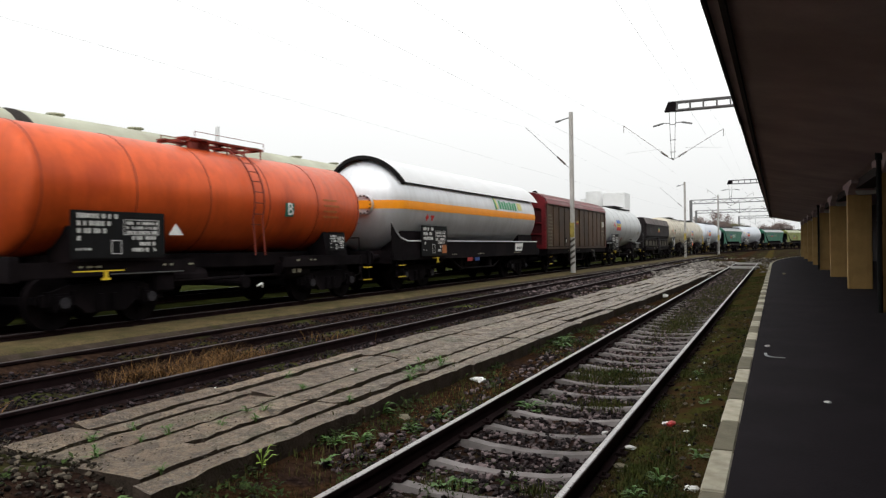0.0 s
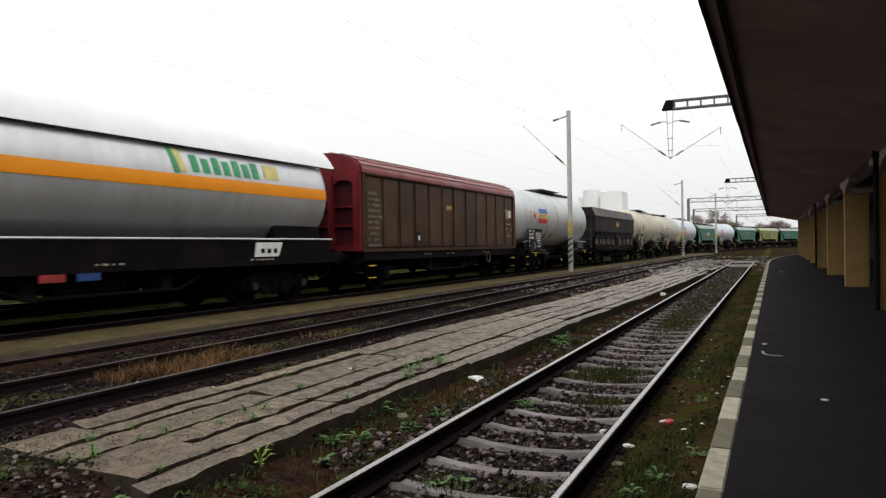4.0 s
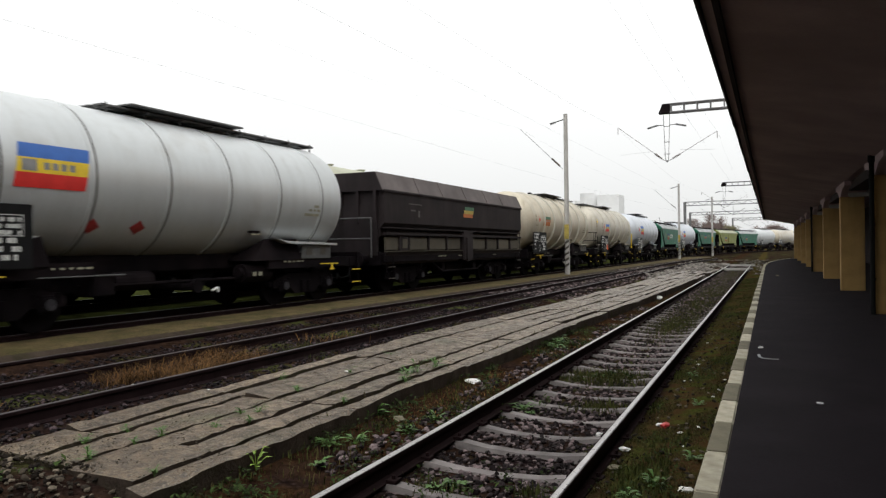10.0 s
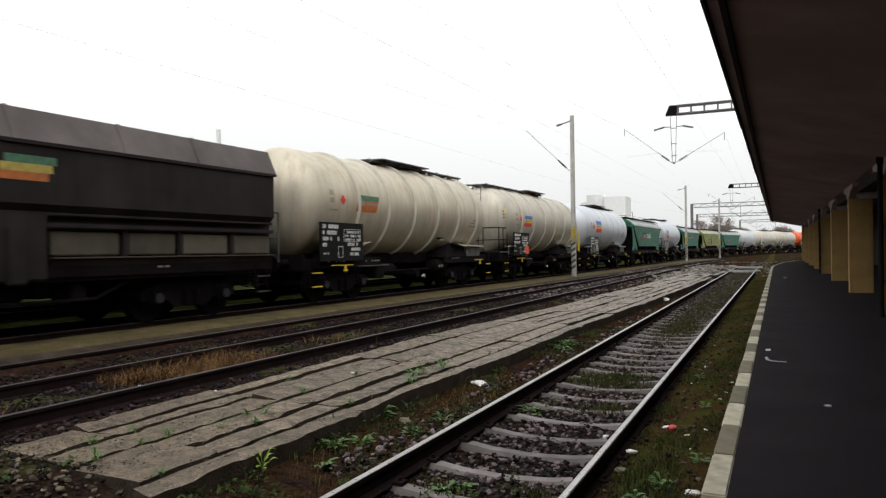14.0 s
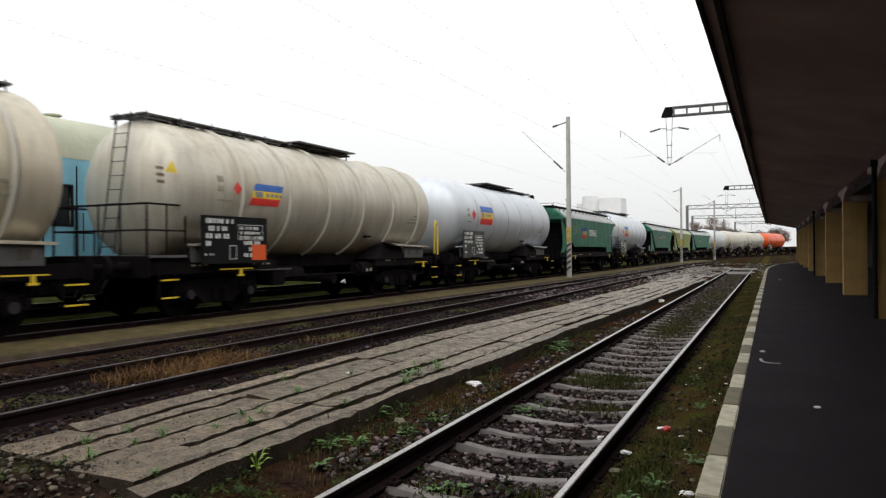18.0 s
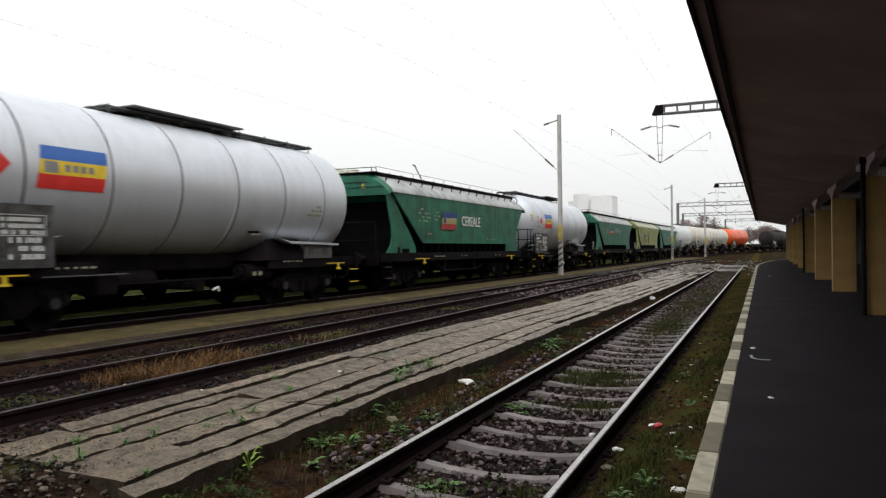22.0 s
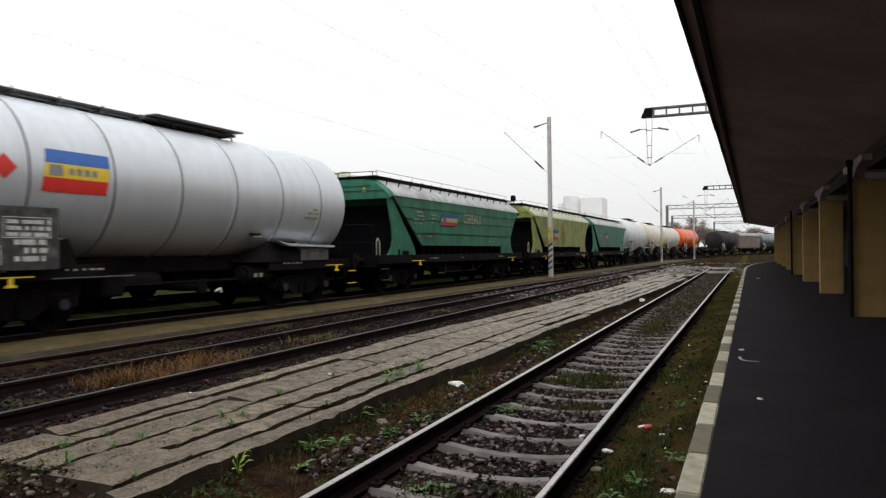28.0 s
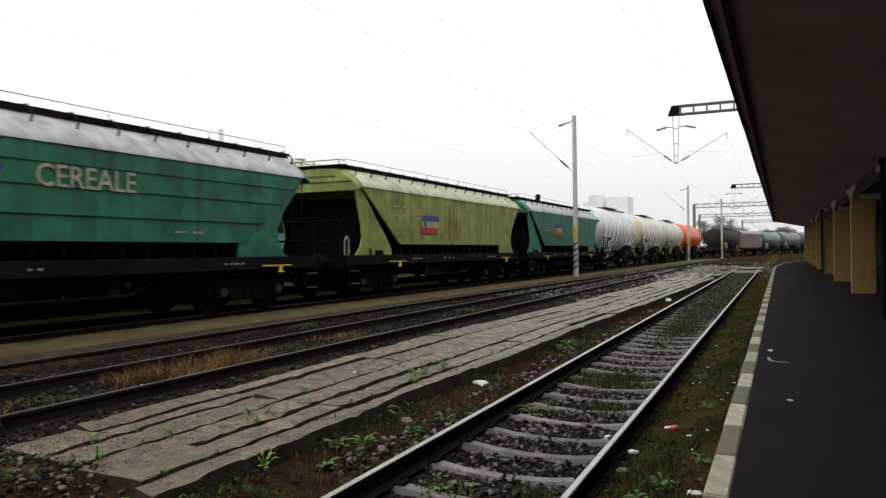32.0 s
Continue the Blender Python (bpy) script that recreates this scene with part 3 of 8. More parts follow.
# dark door posts in the station front, seen between the piers
bm = bmesh.new()
rbox(bm, (0, 0, 1.75), (0.14, 0.16, 3.1), 0.01)
post_mesh = mesh_of("door_post", bm, M["dark_beam"])
for y in (19.6, 20.5, 27.5, 28.4, 35.3, 43.0, 51.0):
    piece("door_post", post_mesh, canopy, pose(2.62, y, 0))
# wall takes a near-black base colour for the dark space between the piers
bm = bmesh.new()
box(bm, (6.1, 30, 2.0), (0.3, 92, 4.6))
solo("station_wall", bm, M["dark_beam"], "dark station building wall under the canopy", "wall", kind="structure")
# added out of view, keeps light from coming in behind the camera
bm = bmesh.new()
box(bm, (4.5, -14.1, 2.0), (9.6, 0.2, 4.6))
solo("end_wall", bm, M["dark_beam"], "unseen dark wall added behind the camera to close the platform", "wall", kind="structure")

# ---- unseen wall added behind the canopy to block low sky ----
bm = bmesh.new()
box(bm, (9.2, 30, 4.6), (0.36, 92, 10.2))
solo("wall_station_building", bm, M["pier"], "tall unseen wall added behind the canopy to block low sky", "wall", kind="structure")


# ---- freight train ----
def flag_on(parent, y, a, r, zc, w=1.15, h_deg=28.0, skew=0.12, keys=("redm", "yellow", "blue")):
    """A slanted sticker of a blue, a yellow and a red stripe on the barrel, with bars for its writing."""
    f = None
    for k, key in enumerate(keys):
        bm = bmesh.new()
        shell(bm, y + skew * k / 3, y + w + skew * k / 3, a + k * h_deg / 3, a + (k + 1) * h_deg / 3, zc, r + 0.003, skew=skew / 3)
        if f is None:
            f = part("operator_sticker", bm, M[key], parent, "sticker of three coloured stripes")
        else:
            part("sticker_stripe", bm, M[key], f)
    y += skew * 0.5
    one("sticker_mark", M["grey_mark"], f, lambda bm: shell(bm, y + 0.08, y + 0.33, a + h_deg * 0.37, a + h_deg * 0.63, zc, r + 0.010, 0.003))
    bm = bmesh.new()
    for i in range(4):
        shell(bm, y + 0.45 + 0.15 * i, y + 0.55 + 0.15 * i, a + h_deg * 0.42, a + h_deg * 0.58, zc, r + 0.010, 0.003)
    stencil("sticker_writing", bm, M["grey_mark"], f)


def stencil(name, bm, material, parent, label=""):
    """Bars of lettering too small to pick apart, as one part."""
    return tagged(part(name, bm, material, parent), label or "bars of small lettering", "", kind="stuff")


def data_board(parent, y0, y1, z0, z1, x=1.47, key="board"):
    """A panel with rows of small lettering and ruled boxes."""
    bm = bmesh.new()
    rbox(bm, (x, (y0 + y1) / 2, (z0 + z1) / 2), (0.03, y1 - y0, z1 - z0), 0.008)
    b = part("data_panel", bm, M[key], parent, "black panel with white markings" if key == "board" else "worn grey panel with white markings")
    rnd = random.Random(int(y0 * 100) + int(z1 * 1000))
    w, h = y1 - y0, z1 - z0
    px = x + 0.018

    def row(bm, ya, yb, z, ch):
        yy = ya
        while yy < yb:
            ln = ch * rnd.uniform(0.45, 0.75)
            if rnd.random() < 0.86:
                box(bm, (px, yy + ln / 2, z), (0.004, ln, ch * rnd.uniform(0.85, 1.0)))
            yy += ln + ch * (0.25 if rnd.random() < 0.8 else 0.8)

    def frame_box(bm, ya, yb, za, zb, t=0.014):
        for z in (za, zb):
            box(bm, (px, (ya + yb) / 2, z), (0.004, yb - ya, t))
        for y in (ya, yb):
            box(bm, (px, y, (za + zb) / 2), (0.004, t, zb - za + t))

    bm = bmesh.new()
    for i, f in enumerate((0.44, 0.36, 0.42, 0.12)):
        row(bm, y0 + 0.06 * w, y0 + f * w, z1 - h * (0.11 + 0.155 * i), h * 0.105)
    row(bm, y0 + 0.05 * w, y0 + 0.18 * w, z1 - h * 0.80, h * 0.05)
    for i in range(3):
        row(bm, y0 + 0.56 * w, y0 + 0.90 * w, z1 - h * (0.24 + 0.10 * i), h * 0.068)
    for i in range(3):
        row(bm, y0 + (0.62 + 0.08 * (i % 2)) * w, y0 + 0.88 * w, z1 - h * (0.56 + 0.13 * i), h * 0.088)
    stencil("panel_lettering", bm, M["panel_white"], b)
    one("ruled_box", M["panel_white"], b, lambda bm: frame_box(bm, y0 + 0.40 * w, y0 + 0.50 * w, z0 + 0.10 * h, z0 + 0.38 * h))
    one("ruled_box", M["panel_white"], b, lambda bm: frame_box(bm, y0 + 0.53 * w, y0 + 0.92 * w, z1 - 0.49 * h, z1 - 0.17 * h, 0.010))
    return b


MADE = {}


def cached(name, fill, material, smooth=False):
    """One mesh, built once, for parts that look alike."""
    key = (name, material.name)
    if key not in MADE:
        bm = bmesh.new()
        fill(bm)
        MADE[key] = mesh_of(name, bm, material, smooth)
    return MADE[key]


def one(name, material, parent, fill, label=""):
    """A part from a function that fills its mesh."""
    bm = bmesh.new()
    fill(bm)
    return part(name, bm, material, parent, label)


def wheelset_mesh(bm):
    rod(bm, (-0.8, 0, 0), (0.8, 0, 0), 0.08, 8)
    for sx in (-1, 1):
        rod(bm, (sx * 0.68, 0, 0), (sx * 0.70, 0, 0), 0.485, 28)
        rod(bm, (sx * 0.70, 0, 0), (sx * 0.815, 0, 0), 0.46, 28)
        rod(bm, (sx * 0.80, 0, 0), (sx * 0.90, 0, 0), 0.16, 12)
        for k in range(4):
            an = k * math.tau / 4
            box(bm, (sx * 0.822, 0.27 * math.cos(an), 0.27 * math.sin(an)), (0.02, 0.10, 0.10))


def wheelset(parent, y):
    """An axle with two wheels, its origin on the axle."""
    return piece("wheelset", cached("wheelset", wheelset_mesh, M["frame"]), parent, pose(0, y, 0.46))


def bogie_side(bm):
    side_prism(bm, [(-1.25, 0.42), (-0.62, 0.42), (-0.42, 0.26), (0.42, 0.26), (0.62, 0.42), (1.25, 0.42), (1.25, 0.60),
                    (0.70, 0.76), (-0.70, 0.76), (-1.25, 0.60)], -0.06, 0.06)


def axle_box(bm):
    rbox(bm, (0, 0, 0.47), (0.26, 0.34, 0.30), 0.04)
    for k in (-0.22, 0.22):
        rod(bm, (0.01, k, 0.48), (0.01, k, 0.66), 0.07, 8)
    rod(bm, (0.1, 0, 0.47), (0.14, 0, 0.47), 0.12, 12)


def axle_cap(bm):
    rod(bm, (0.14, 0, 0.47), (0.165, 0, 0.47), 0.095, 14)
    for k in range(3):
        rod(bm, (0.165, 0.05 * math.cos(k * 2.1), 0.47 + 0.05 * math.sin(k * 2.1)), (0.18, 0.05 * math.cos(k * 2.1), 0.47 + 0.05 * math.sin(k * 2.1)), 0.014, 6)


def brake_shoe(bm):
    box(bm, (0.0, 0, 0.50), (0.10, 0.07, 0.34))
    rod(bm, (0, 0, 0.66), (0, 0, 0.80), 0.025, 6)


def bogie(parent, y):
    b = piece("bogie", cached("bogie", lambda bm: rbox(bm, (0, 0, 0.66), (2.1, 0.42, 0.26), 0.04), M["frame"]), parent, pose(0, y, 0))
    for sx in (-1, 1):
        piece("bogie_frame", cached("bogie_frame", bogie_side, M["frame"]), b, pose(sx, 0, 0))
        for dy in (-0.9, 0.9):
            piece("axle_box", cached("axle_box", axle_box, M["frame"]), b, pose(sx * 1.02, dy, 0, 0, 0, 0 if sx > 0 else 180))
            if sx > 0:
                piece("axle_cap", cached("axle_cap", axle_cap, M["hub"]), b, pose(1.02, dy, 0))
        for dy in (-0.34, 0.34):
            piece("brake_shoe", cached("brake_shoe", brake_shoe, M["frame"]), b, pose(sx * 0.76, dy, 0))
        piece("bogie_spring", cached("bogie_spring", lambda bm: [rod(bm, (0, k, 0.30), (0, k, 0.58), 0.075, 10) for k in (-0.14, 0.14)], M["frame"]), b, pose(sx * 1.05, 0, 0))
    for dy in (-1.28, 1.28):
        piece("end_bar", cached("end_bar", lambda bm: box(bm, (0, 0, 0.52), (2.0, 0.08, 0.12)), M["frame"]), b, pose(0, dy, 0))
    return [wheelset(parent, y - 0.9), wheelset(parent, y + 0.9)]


def buffers(parent, L):
    for sy in (-1, 1):
        for sx in (-1, 1):
            bm = bmesh.new()
            e = sy * (L / 2)
            rod(bm, (sx * 0.875, e - sy * 0.62, 1.05), (sx * 0.875, e - sy * 0.28, 1.05), 0.10, 12)
            rod(bm, (sx * 0.875, e - sy * 0.28, 1.05), (sx * 0.875, e - sy * 0.05, 1.05), 0.07, 12)
            rod(bm, (sx * 0.875, e - sy * 0.05, 1.05), (sx * 0.875, e - sy * 0.0, 1.05), 0.22, 16)
            part("buffer", bm, M["frame"], parent)
        bm = bmesh.new()
        e = sy * (L / 2)
        pipe(bm, [(0, e - sy * 0.62, 1.0), (0, e - sy * 0.25, 0.98), (0, e, 0.86)], 0.035)
        part("coupling", bm, M["frame"], parent)
        bm = bmesh.new()
        pipe(bm, [(0.3, e - sy * 0.62, 0.9), (0.32, e - sy * 0.4, 0.55), (0.25, e - sy * 0.1, 0.5), (0.2, e, 0.62)], 0.02)
        part("brake_hose", bm, M["rubber"], parent)


def steps(parent, y, key="yellow"):
    """A corner step under the sole bar, with a yellow edge."""
    bm = bmesh.new()
    for dy in (-0.2, 0.2):
        pipe(bm, [(1.40, y + dy, 1.12), (1.42, y + dy, 0.45)], 0.016)
    box(bm, (1.40, y, 0.46), (0.16, 0.42, 0.02))
    box(bm, (1.40, y, 0.80), (0.16, 0.42, 0.02))
    st = part("corner_step", bm, M["frame"], parent)
    for z in (0.46, 0.80):
        one("step_edge", M[key], st, lambda bm: box(bm, (1.488, y, z), (0.012, 0.42, 0.028)))


def brake_mark(parent, y, z=0.97, w=1.0):
    """The yellow brake lever plate on the sole bar."""
    bm = bmesh.new()
    box(bm, (1.44, y, z), (0.02, w, 0.022))
    box(bm, (1.445, y + 0.12, z - 0.08), (0.02, 0.07, 0.14))
    box(bm, (1.446, y + 0.12, z - 0.14), (0.02, 0.18, 0.04))
    part("brake_lever", bm, M["yellow"], parent)


def end_platform(parent, L, sy):
    """Railings round a platform at a wagon's end."""
    e = sy * (L / 2 - 0.62)
    i = e - sy * 0.95
    bm = bmesh.new()
    box(bm, (0, (e + i) / 2, 1.25), (2.7, abs(e - i), 0.05))
    pf = part("end_platform", bm, M["walk_steel"], parent)
    bm = bmesh.new()
    for sx in (-1, 1):
        pipe(bm, [(sx * 1.3, e, 1.25), (sx * 1.3, e, 2.25), (sx * 1.3, i, 2.25), (sx * 1.3, i, 1.25)], 0.022)
        pipe(bm, [(sx * 1.3, e, 1.75), (sx * 1.3, i, 1.75)], 0.018)
        pipe(bm, [(sx * 1.3, (e + i) / 2, 1.25), (sx * 1.3, (e + i) / 2, 2.25)], 0.018)
    pipe(bm, [(-1.3, e, 2.25), (1.3, e, 2.25)], 0.022)
    pipe(bm, [(-1.3, e, 1.75), (1.3, e, 1.75)], 0.018)
    for k in (-0.6, 0, 0.6):
        pipe(bm, [(k, e, 1.25), (k, e, 2.25)], 0.018)
    part("railing", bm, M["frame"], pf)


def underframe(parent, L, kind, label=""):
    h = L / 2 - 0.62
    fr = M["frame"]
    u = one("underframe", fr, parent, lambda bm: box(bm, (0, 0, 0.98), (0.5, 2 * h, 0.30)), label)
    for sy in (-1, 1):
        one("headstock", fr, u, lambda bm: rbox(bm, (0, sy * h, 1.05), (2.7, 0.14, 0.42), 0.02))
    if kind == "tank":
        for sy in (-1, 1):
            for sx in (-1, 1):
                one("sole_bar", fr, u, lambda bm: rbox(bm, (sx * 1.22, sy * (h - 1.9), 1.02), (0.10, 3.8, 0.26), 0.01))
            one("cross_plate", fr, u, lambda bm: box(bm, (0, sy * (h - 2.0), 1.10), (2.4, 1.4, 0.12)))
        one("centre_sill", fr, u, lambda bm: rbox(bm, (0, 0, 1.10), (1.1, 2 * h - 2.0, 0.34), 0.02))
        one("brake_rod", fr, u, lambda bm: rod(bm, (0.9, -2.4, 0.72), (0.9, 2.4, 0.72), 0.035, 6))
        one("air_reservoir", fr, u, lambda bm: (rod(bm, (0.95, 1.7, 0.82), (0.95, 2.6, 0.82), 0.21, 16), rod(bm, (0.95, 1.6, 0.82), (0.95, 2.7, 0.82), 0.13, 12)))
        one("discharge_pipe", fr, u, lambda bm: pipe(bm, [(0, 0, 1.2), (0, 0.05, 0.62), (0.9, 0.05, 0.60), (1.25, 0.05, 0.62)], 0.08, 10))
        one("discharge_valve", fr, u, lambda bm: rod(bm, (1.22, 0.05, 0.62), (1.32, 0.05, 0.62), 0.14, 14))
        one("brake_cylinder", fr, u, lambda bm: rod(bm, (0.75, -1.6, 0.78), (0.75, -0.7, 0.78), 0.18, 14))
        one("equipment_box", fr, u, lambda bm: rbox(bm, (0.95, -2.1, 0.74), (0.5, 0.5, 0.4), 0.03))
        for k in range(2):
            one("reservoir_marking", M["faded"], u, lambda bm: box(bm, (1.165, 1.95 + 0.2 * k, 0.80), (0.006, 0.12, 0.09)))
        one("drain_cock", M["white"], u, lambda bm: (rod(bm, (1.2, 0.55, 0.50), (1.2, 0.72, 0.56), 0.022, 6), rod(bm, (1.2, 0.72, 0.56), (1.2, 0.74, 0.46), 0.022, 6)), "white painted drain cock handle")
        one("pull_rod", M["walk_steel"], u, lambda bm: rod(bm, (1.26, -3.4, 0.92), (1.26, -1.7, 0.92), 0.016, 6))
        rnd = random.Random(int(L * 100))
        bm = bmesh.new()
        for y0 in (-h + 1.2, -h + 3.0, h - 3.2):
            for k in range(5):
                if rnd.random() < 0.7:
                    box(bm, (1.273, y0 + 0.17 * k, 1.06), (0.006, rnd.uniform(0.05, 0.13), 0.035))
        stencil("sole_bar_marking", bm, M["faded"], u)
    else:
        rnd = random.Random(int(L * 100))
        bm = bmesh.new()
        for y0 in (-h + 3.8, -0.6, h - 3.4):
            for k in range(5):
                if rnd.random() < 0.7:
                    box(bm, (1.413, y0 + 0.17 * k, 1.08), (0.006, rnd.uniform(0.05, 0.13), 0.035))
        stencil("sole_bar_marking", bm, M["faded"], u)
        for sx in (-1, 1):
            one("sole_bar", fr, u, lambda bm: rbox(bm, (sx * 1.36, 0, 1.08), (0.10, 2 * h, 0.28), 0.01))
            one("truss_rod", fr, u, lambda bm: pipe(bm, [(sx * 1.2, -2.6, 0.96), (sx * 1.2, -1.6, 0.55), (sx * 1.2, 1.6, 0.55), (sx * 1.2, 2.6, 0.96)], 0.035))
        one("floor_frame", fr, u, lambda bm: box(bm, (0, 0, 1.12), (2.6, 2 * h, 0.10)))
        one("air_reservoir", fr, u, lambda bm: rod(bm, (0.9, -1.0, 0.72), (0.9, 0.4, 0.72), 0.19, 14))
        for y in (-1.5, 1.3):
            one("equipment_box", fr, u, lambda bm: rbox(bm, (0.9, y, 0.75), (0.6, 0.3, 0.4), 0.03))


def dome_profile(y0, y1, r, d=0.42):
    """A barrel with dished ends, as (y, radius)."""
    k = 8
    a = [(y0 + d * (1 - math.sin(i / k * math.pi / 2)), r * math.cos(i / k * math.pi / 2)) for i in range(k, -1, -1)]
    b = [(y1 - d * (1 - math.sin(i / k * math.pi / 2)), r * math.cos(i / k * math.pi / 2)) for i in range(k + 1)]
    return a + b


def end_ladder(parent, x0, x1, y, z0, z1, material, lean=0.0, n=9):
    """A ladder on a wagon's end: two rails, and each rung a part."""
    lad = one("ladder", material, parent, lambda bm: [rod(bm, (x, y, z0), (x, y + lean, z1), 0.016, 6) for x in (x0, x1)])
    for i in range(n):
        f = (i + 0.5) / n
        one("rung", material, lad, lambda bm: rod(bm, (x0, y + lean * f, z0 + (z1 - z0) * f), (x1, y + lean * f, z0 + (z1 - z0) * f), 0.010, 5))
    return lad


def tank_wagon(L, paint, label, r=1.45, zc=2.62, rings=6, ring_key=None, front_platform=False, front_board="board", roof_walk=True, flag=True,
               long_walk=False, front_gap=0.75, rear_gap=0.75, ring_r=0.03, hoops=(-4.15, 4.2), flag_y=-3.75):
    w = thing("tank_wagon", label, "tank wagon", "freight train wagons")
    y0, y1 = -L / 2 + front_gap, L / 2 - rear_gap
    underframe(w, L, "tank")
    buffers(w, L)
    bm = bmesh.new()
    lathe(bm, dome_profile(y0, y1, r, 0.62), zc, 56)
    brl = part("barrel", bm, M[paint], w, "", True)
    for i in range(rings):
        y = hoops[0] + (hoops[1] - hoops[0]) * i / max(1, rings - 1)
        bm = bmesh.new()
        lathe(bm, [(y - 0.045, r - 0.01), (y - 0.038, r + ring_r * 0.8), (y - 0.02, r + ring_r * 1.3), (y + 0.02, r + ring_r * 1.3), (y + 0.038, r + ring_r * 0.8), (y + 0.045, r - 0.01)], zc, 56)
        part("hoop", bm, M[ring_key or paint], brl, "", True)
        # thin dark ring painted along one side of the hoop as its shade
        bm = bmesh.new()
        lathe(bm, [(y + 0.045, r - 0.01), (y + 0.045, r + 0.004), (y + 0.085, r + 0.004), (y + 0.085, r - 0.01)], zc, 56)
        part("hoop_seam", bm, M["seam"], brl, "dark ring painted as the shade beside the hoop", True)
    for y in (y0 + 2.0, hoops[1] - 1.45):
        for sx in (-1, 1):
            one("saddle", M["frame"], w, lambda bm: quads(bm, [(sx * 0.5, y - 1.0, 1.10), (sx * 1.30, y - 0.95, 1.10), (sx * 1.30, y + 0.80, 1.10), (sx * 0.5, y + 0.8, 1.10),
                                                              (sx * 0.6, y - 0.55, zc - r * 0.90), (sx * 1.16, y - 0.45, 1.60), (sx * 1.16, y + 0.75, 1.60), (sx * 0.6, y + 0.75, zc - r * 0.90)], BOXF))
    for a in (-1, 1):
        # ledge that runs to a point under the barrel, on a marked plate
        ya, yb = (hoops[1] - 1.72, hoops[1] + 0.76) if a > 0 else (hoops[0] + 0.75, hoops[0] - 1.35)
        one("frame_ledge", M[paint], w, lambda bm: side_prism(bm, [(ya, 1.60), (ya + a * 0.45, 1.49), (yb, 1.455), (yb, 1.505), (ya + a * 0.4, 1.555)], 1.12, 1.40))
        yc = (ya + yb) / 2 + a * 0.45
        fp = one("frame_plate", M["walk_steel"], w, lambda bm: rbox(bm, (1.29, yc, 1.29), (0.03, 1.25, 0.34), 0.01))
        for dy in (-0.32, 0.28):
            one("plate_marking", M["seam"], fp, lambda bm: box(bm, (1.308, yc + dy, 1.30), (0.006, 0.24, 0.18)))
    bm = bmesh.new()
    for a0, ya, yb in ((-9, 0.05, 0.25), (-13, -0.15, -0.02), (-13, 0.05, 0.12), (-13, 0.2, 0.32), (-17.5, -0.3, 0.3)):
        shell(bm, hoops[1] - 0.35 + ya, hoops[1] - 0.35 + yb, a0, a0 + 2.4, zc, r + 0.004, seg=2)
    stencil("marking", bm, M["faded"], w)
    if roof_walk:
        bm = bmesh.new()
        a, b = (y0 + 0.3, 2.1) if long_walk else (-1.5, 5.2)
        for k in (-0.34, 0, 0.34):
            box(bm, (k, (a + b) / 2, zc + r + 0.07), (0.26, b - a, 0.03))
        for y in span(a + 0.1, b - 0.1, 0.9):
            box(bm, (0, y, zc + r + 0.04), (1.1, 0.05, 0.05))
            for sx in (-1, 1):
                rod(bm, (sx * 0.45, y, zc + r + 0.12), (sx * 0.45, y, zc + r - 0.10), 0.018, 5)
        wk = part("roof_walkway", bm, M["walk_steel"], w)
        bm = bmesh.new()
        for k in (0.9, 1.6) if long_walk else (0.2, 1.9):
            rod(bm, (0, k, zc + r - 0.05), (0, k, zc + r + 0.10), 0.28, 16)
            rod(bm, (0, k, zc + r + 0.10), (0, k, zc + r + 0.14), 0.32, 16)
        box(bm, (0, 0.8 if long_walk else 0.6, zc + r + 0.13), (1.35, 2.7 if long_walk else 3.2, 0.03))
        part("manhole", bm, M["walk_steel"], wk)
    if front_platform:
        end_platform(w, L, -1)
        end_ladder(w, -0.05, 0.33, -L / 2 + 0.70, 1.3, zc + r + 0.06, M["hub"], 0.42, 10)
        bm = bmesh.new()
        for k in range(8):
            hw = 0.15 * (1 - (k + 0.3) / 8)
            shell(bm, -5.62 + 0.012 * k - hw, -5.62 + 0.012 * k + hw, 9.5 + 1.25 * k, 10.75 + 1.25 * k, zc, r + 0.004, seg=1)
        part("hazard_plate", bm, M["yellow"], w, "yellow warning triangle")
        for k in range(3):
            one("plate", M["old_brown"], w, lambda bm: shell(bm, -5.98, -5.80, 0.5 + 5.2 * k, 2.9 + 5.2 * k, zc, r + 0.004))
    yb = flag_y - 1.75
    if front_platform and paint == "cream":
        one("hand_rail", M["yellow"], w, lambda bm: pipe(bm, [(1.32, y1 + 0.1, 1.2), (1.32, y1 + 0.1, 2.2), (1.32, y1 + 0.22, 2.35), (1.32, y1 + 0.34, 2.2), (1.32, y1 + 0.34, 1.2)], 0.028), "yellow hooped hand rail")
    data_board(w, yb, yb + 2.02, 1.08, 2.08, 1.49, key=front_board)
    if front_platform and paint == "cream":
        bm = bmesh.new()
        box(bm, (1.512, yb + 1.73, 1.32), (0.008, 0.46, 0.34))
        part("hazard_plate", bm, M["hazard"], w, "plain orange-red hazard plate")
    brake_mark(w, yb + 1.1)
    brake_mark(w, y1 - 1.1, 0.98, 0.8)
    steps(w, -L / 2 + 1.0)
    steps(w, L / 2 - 1.0)
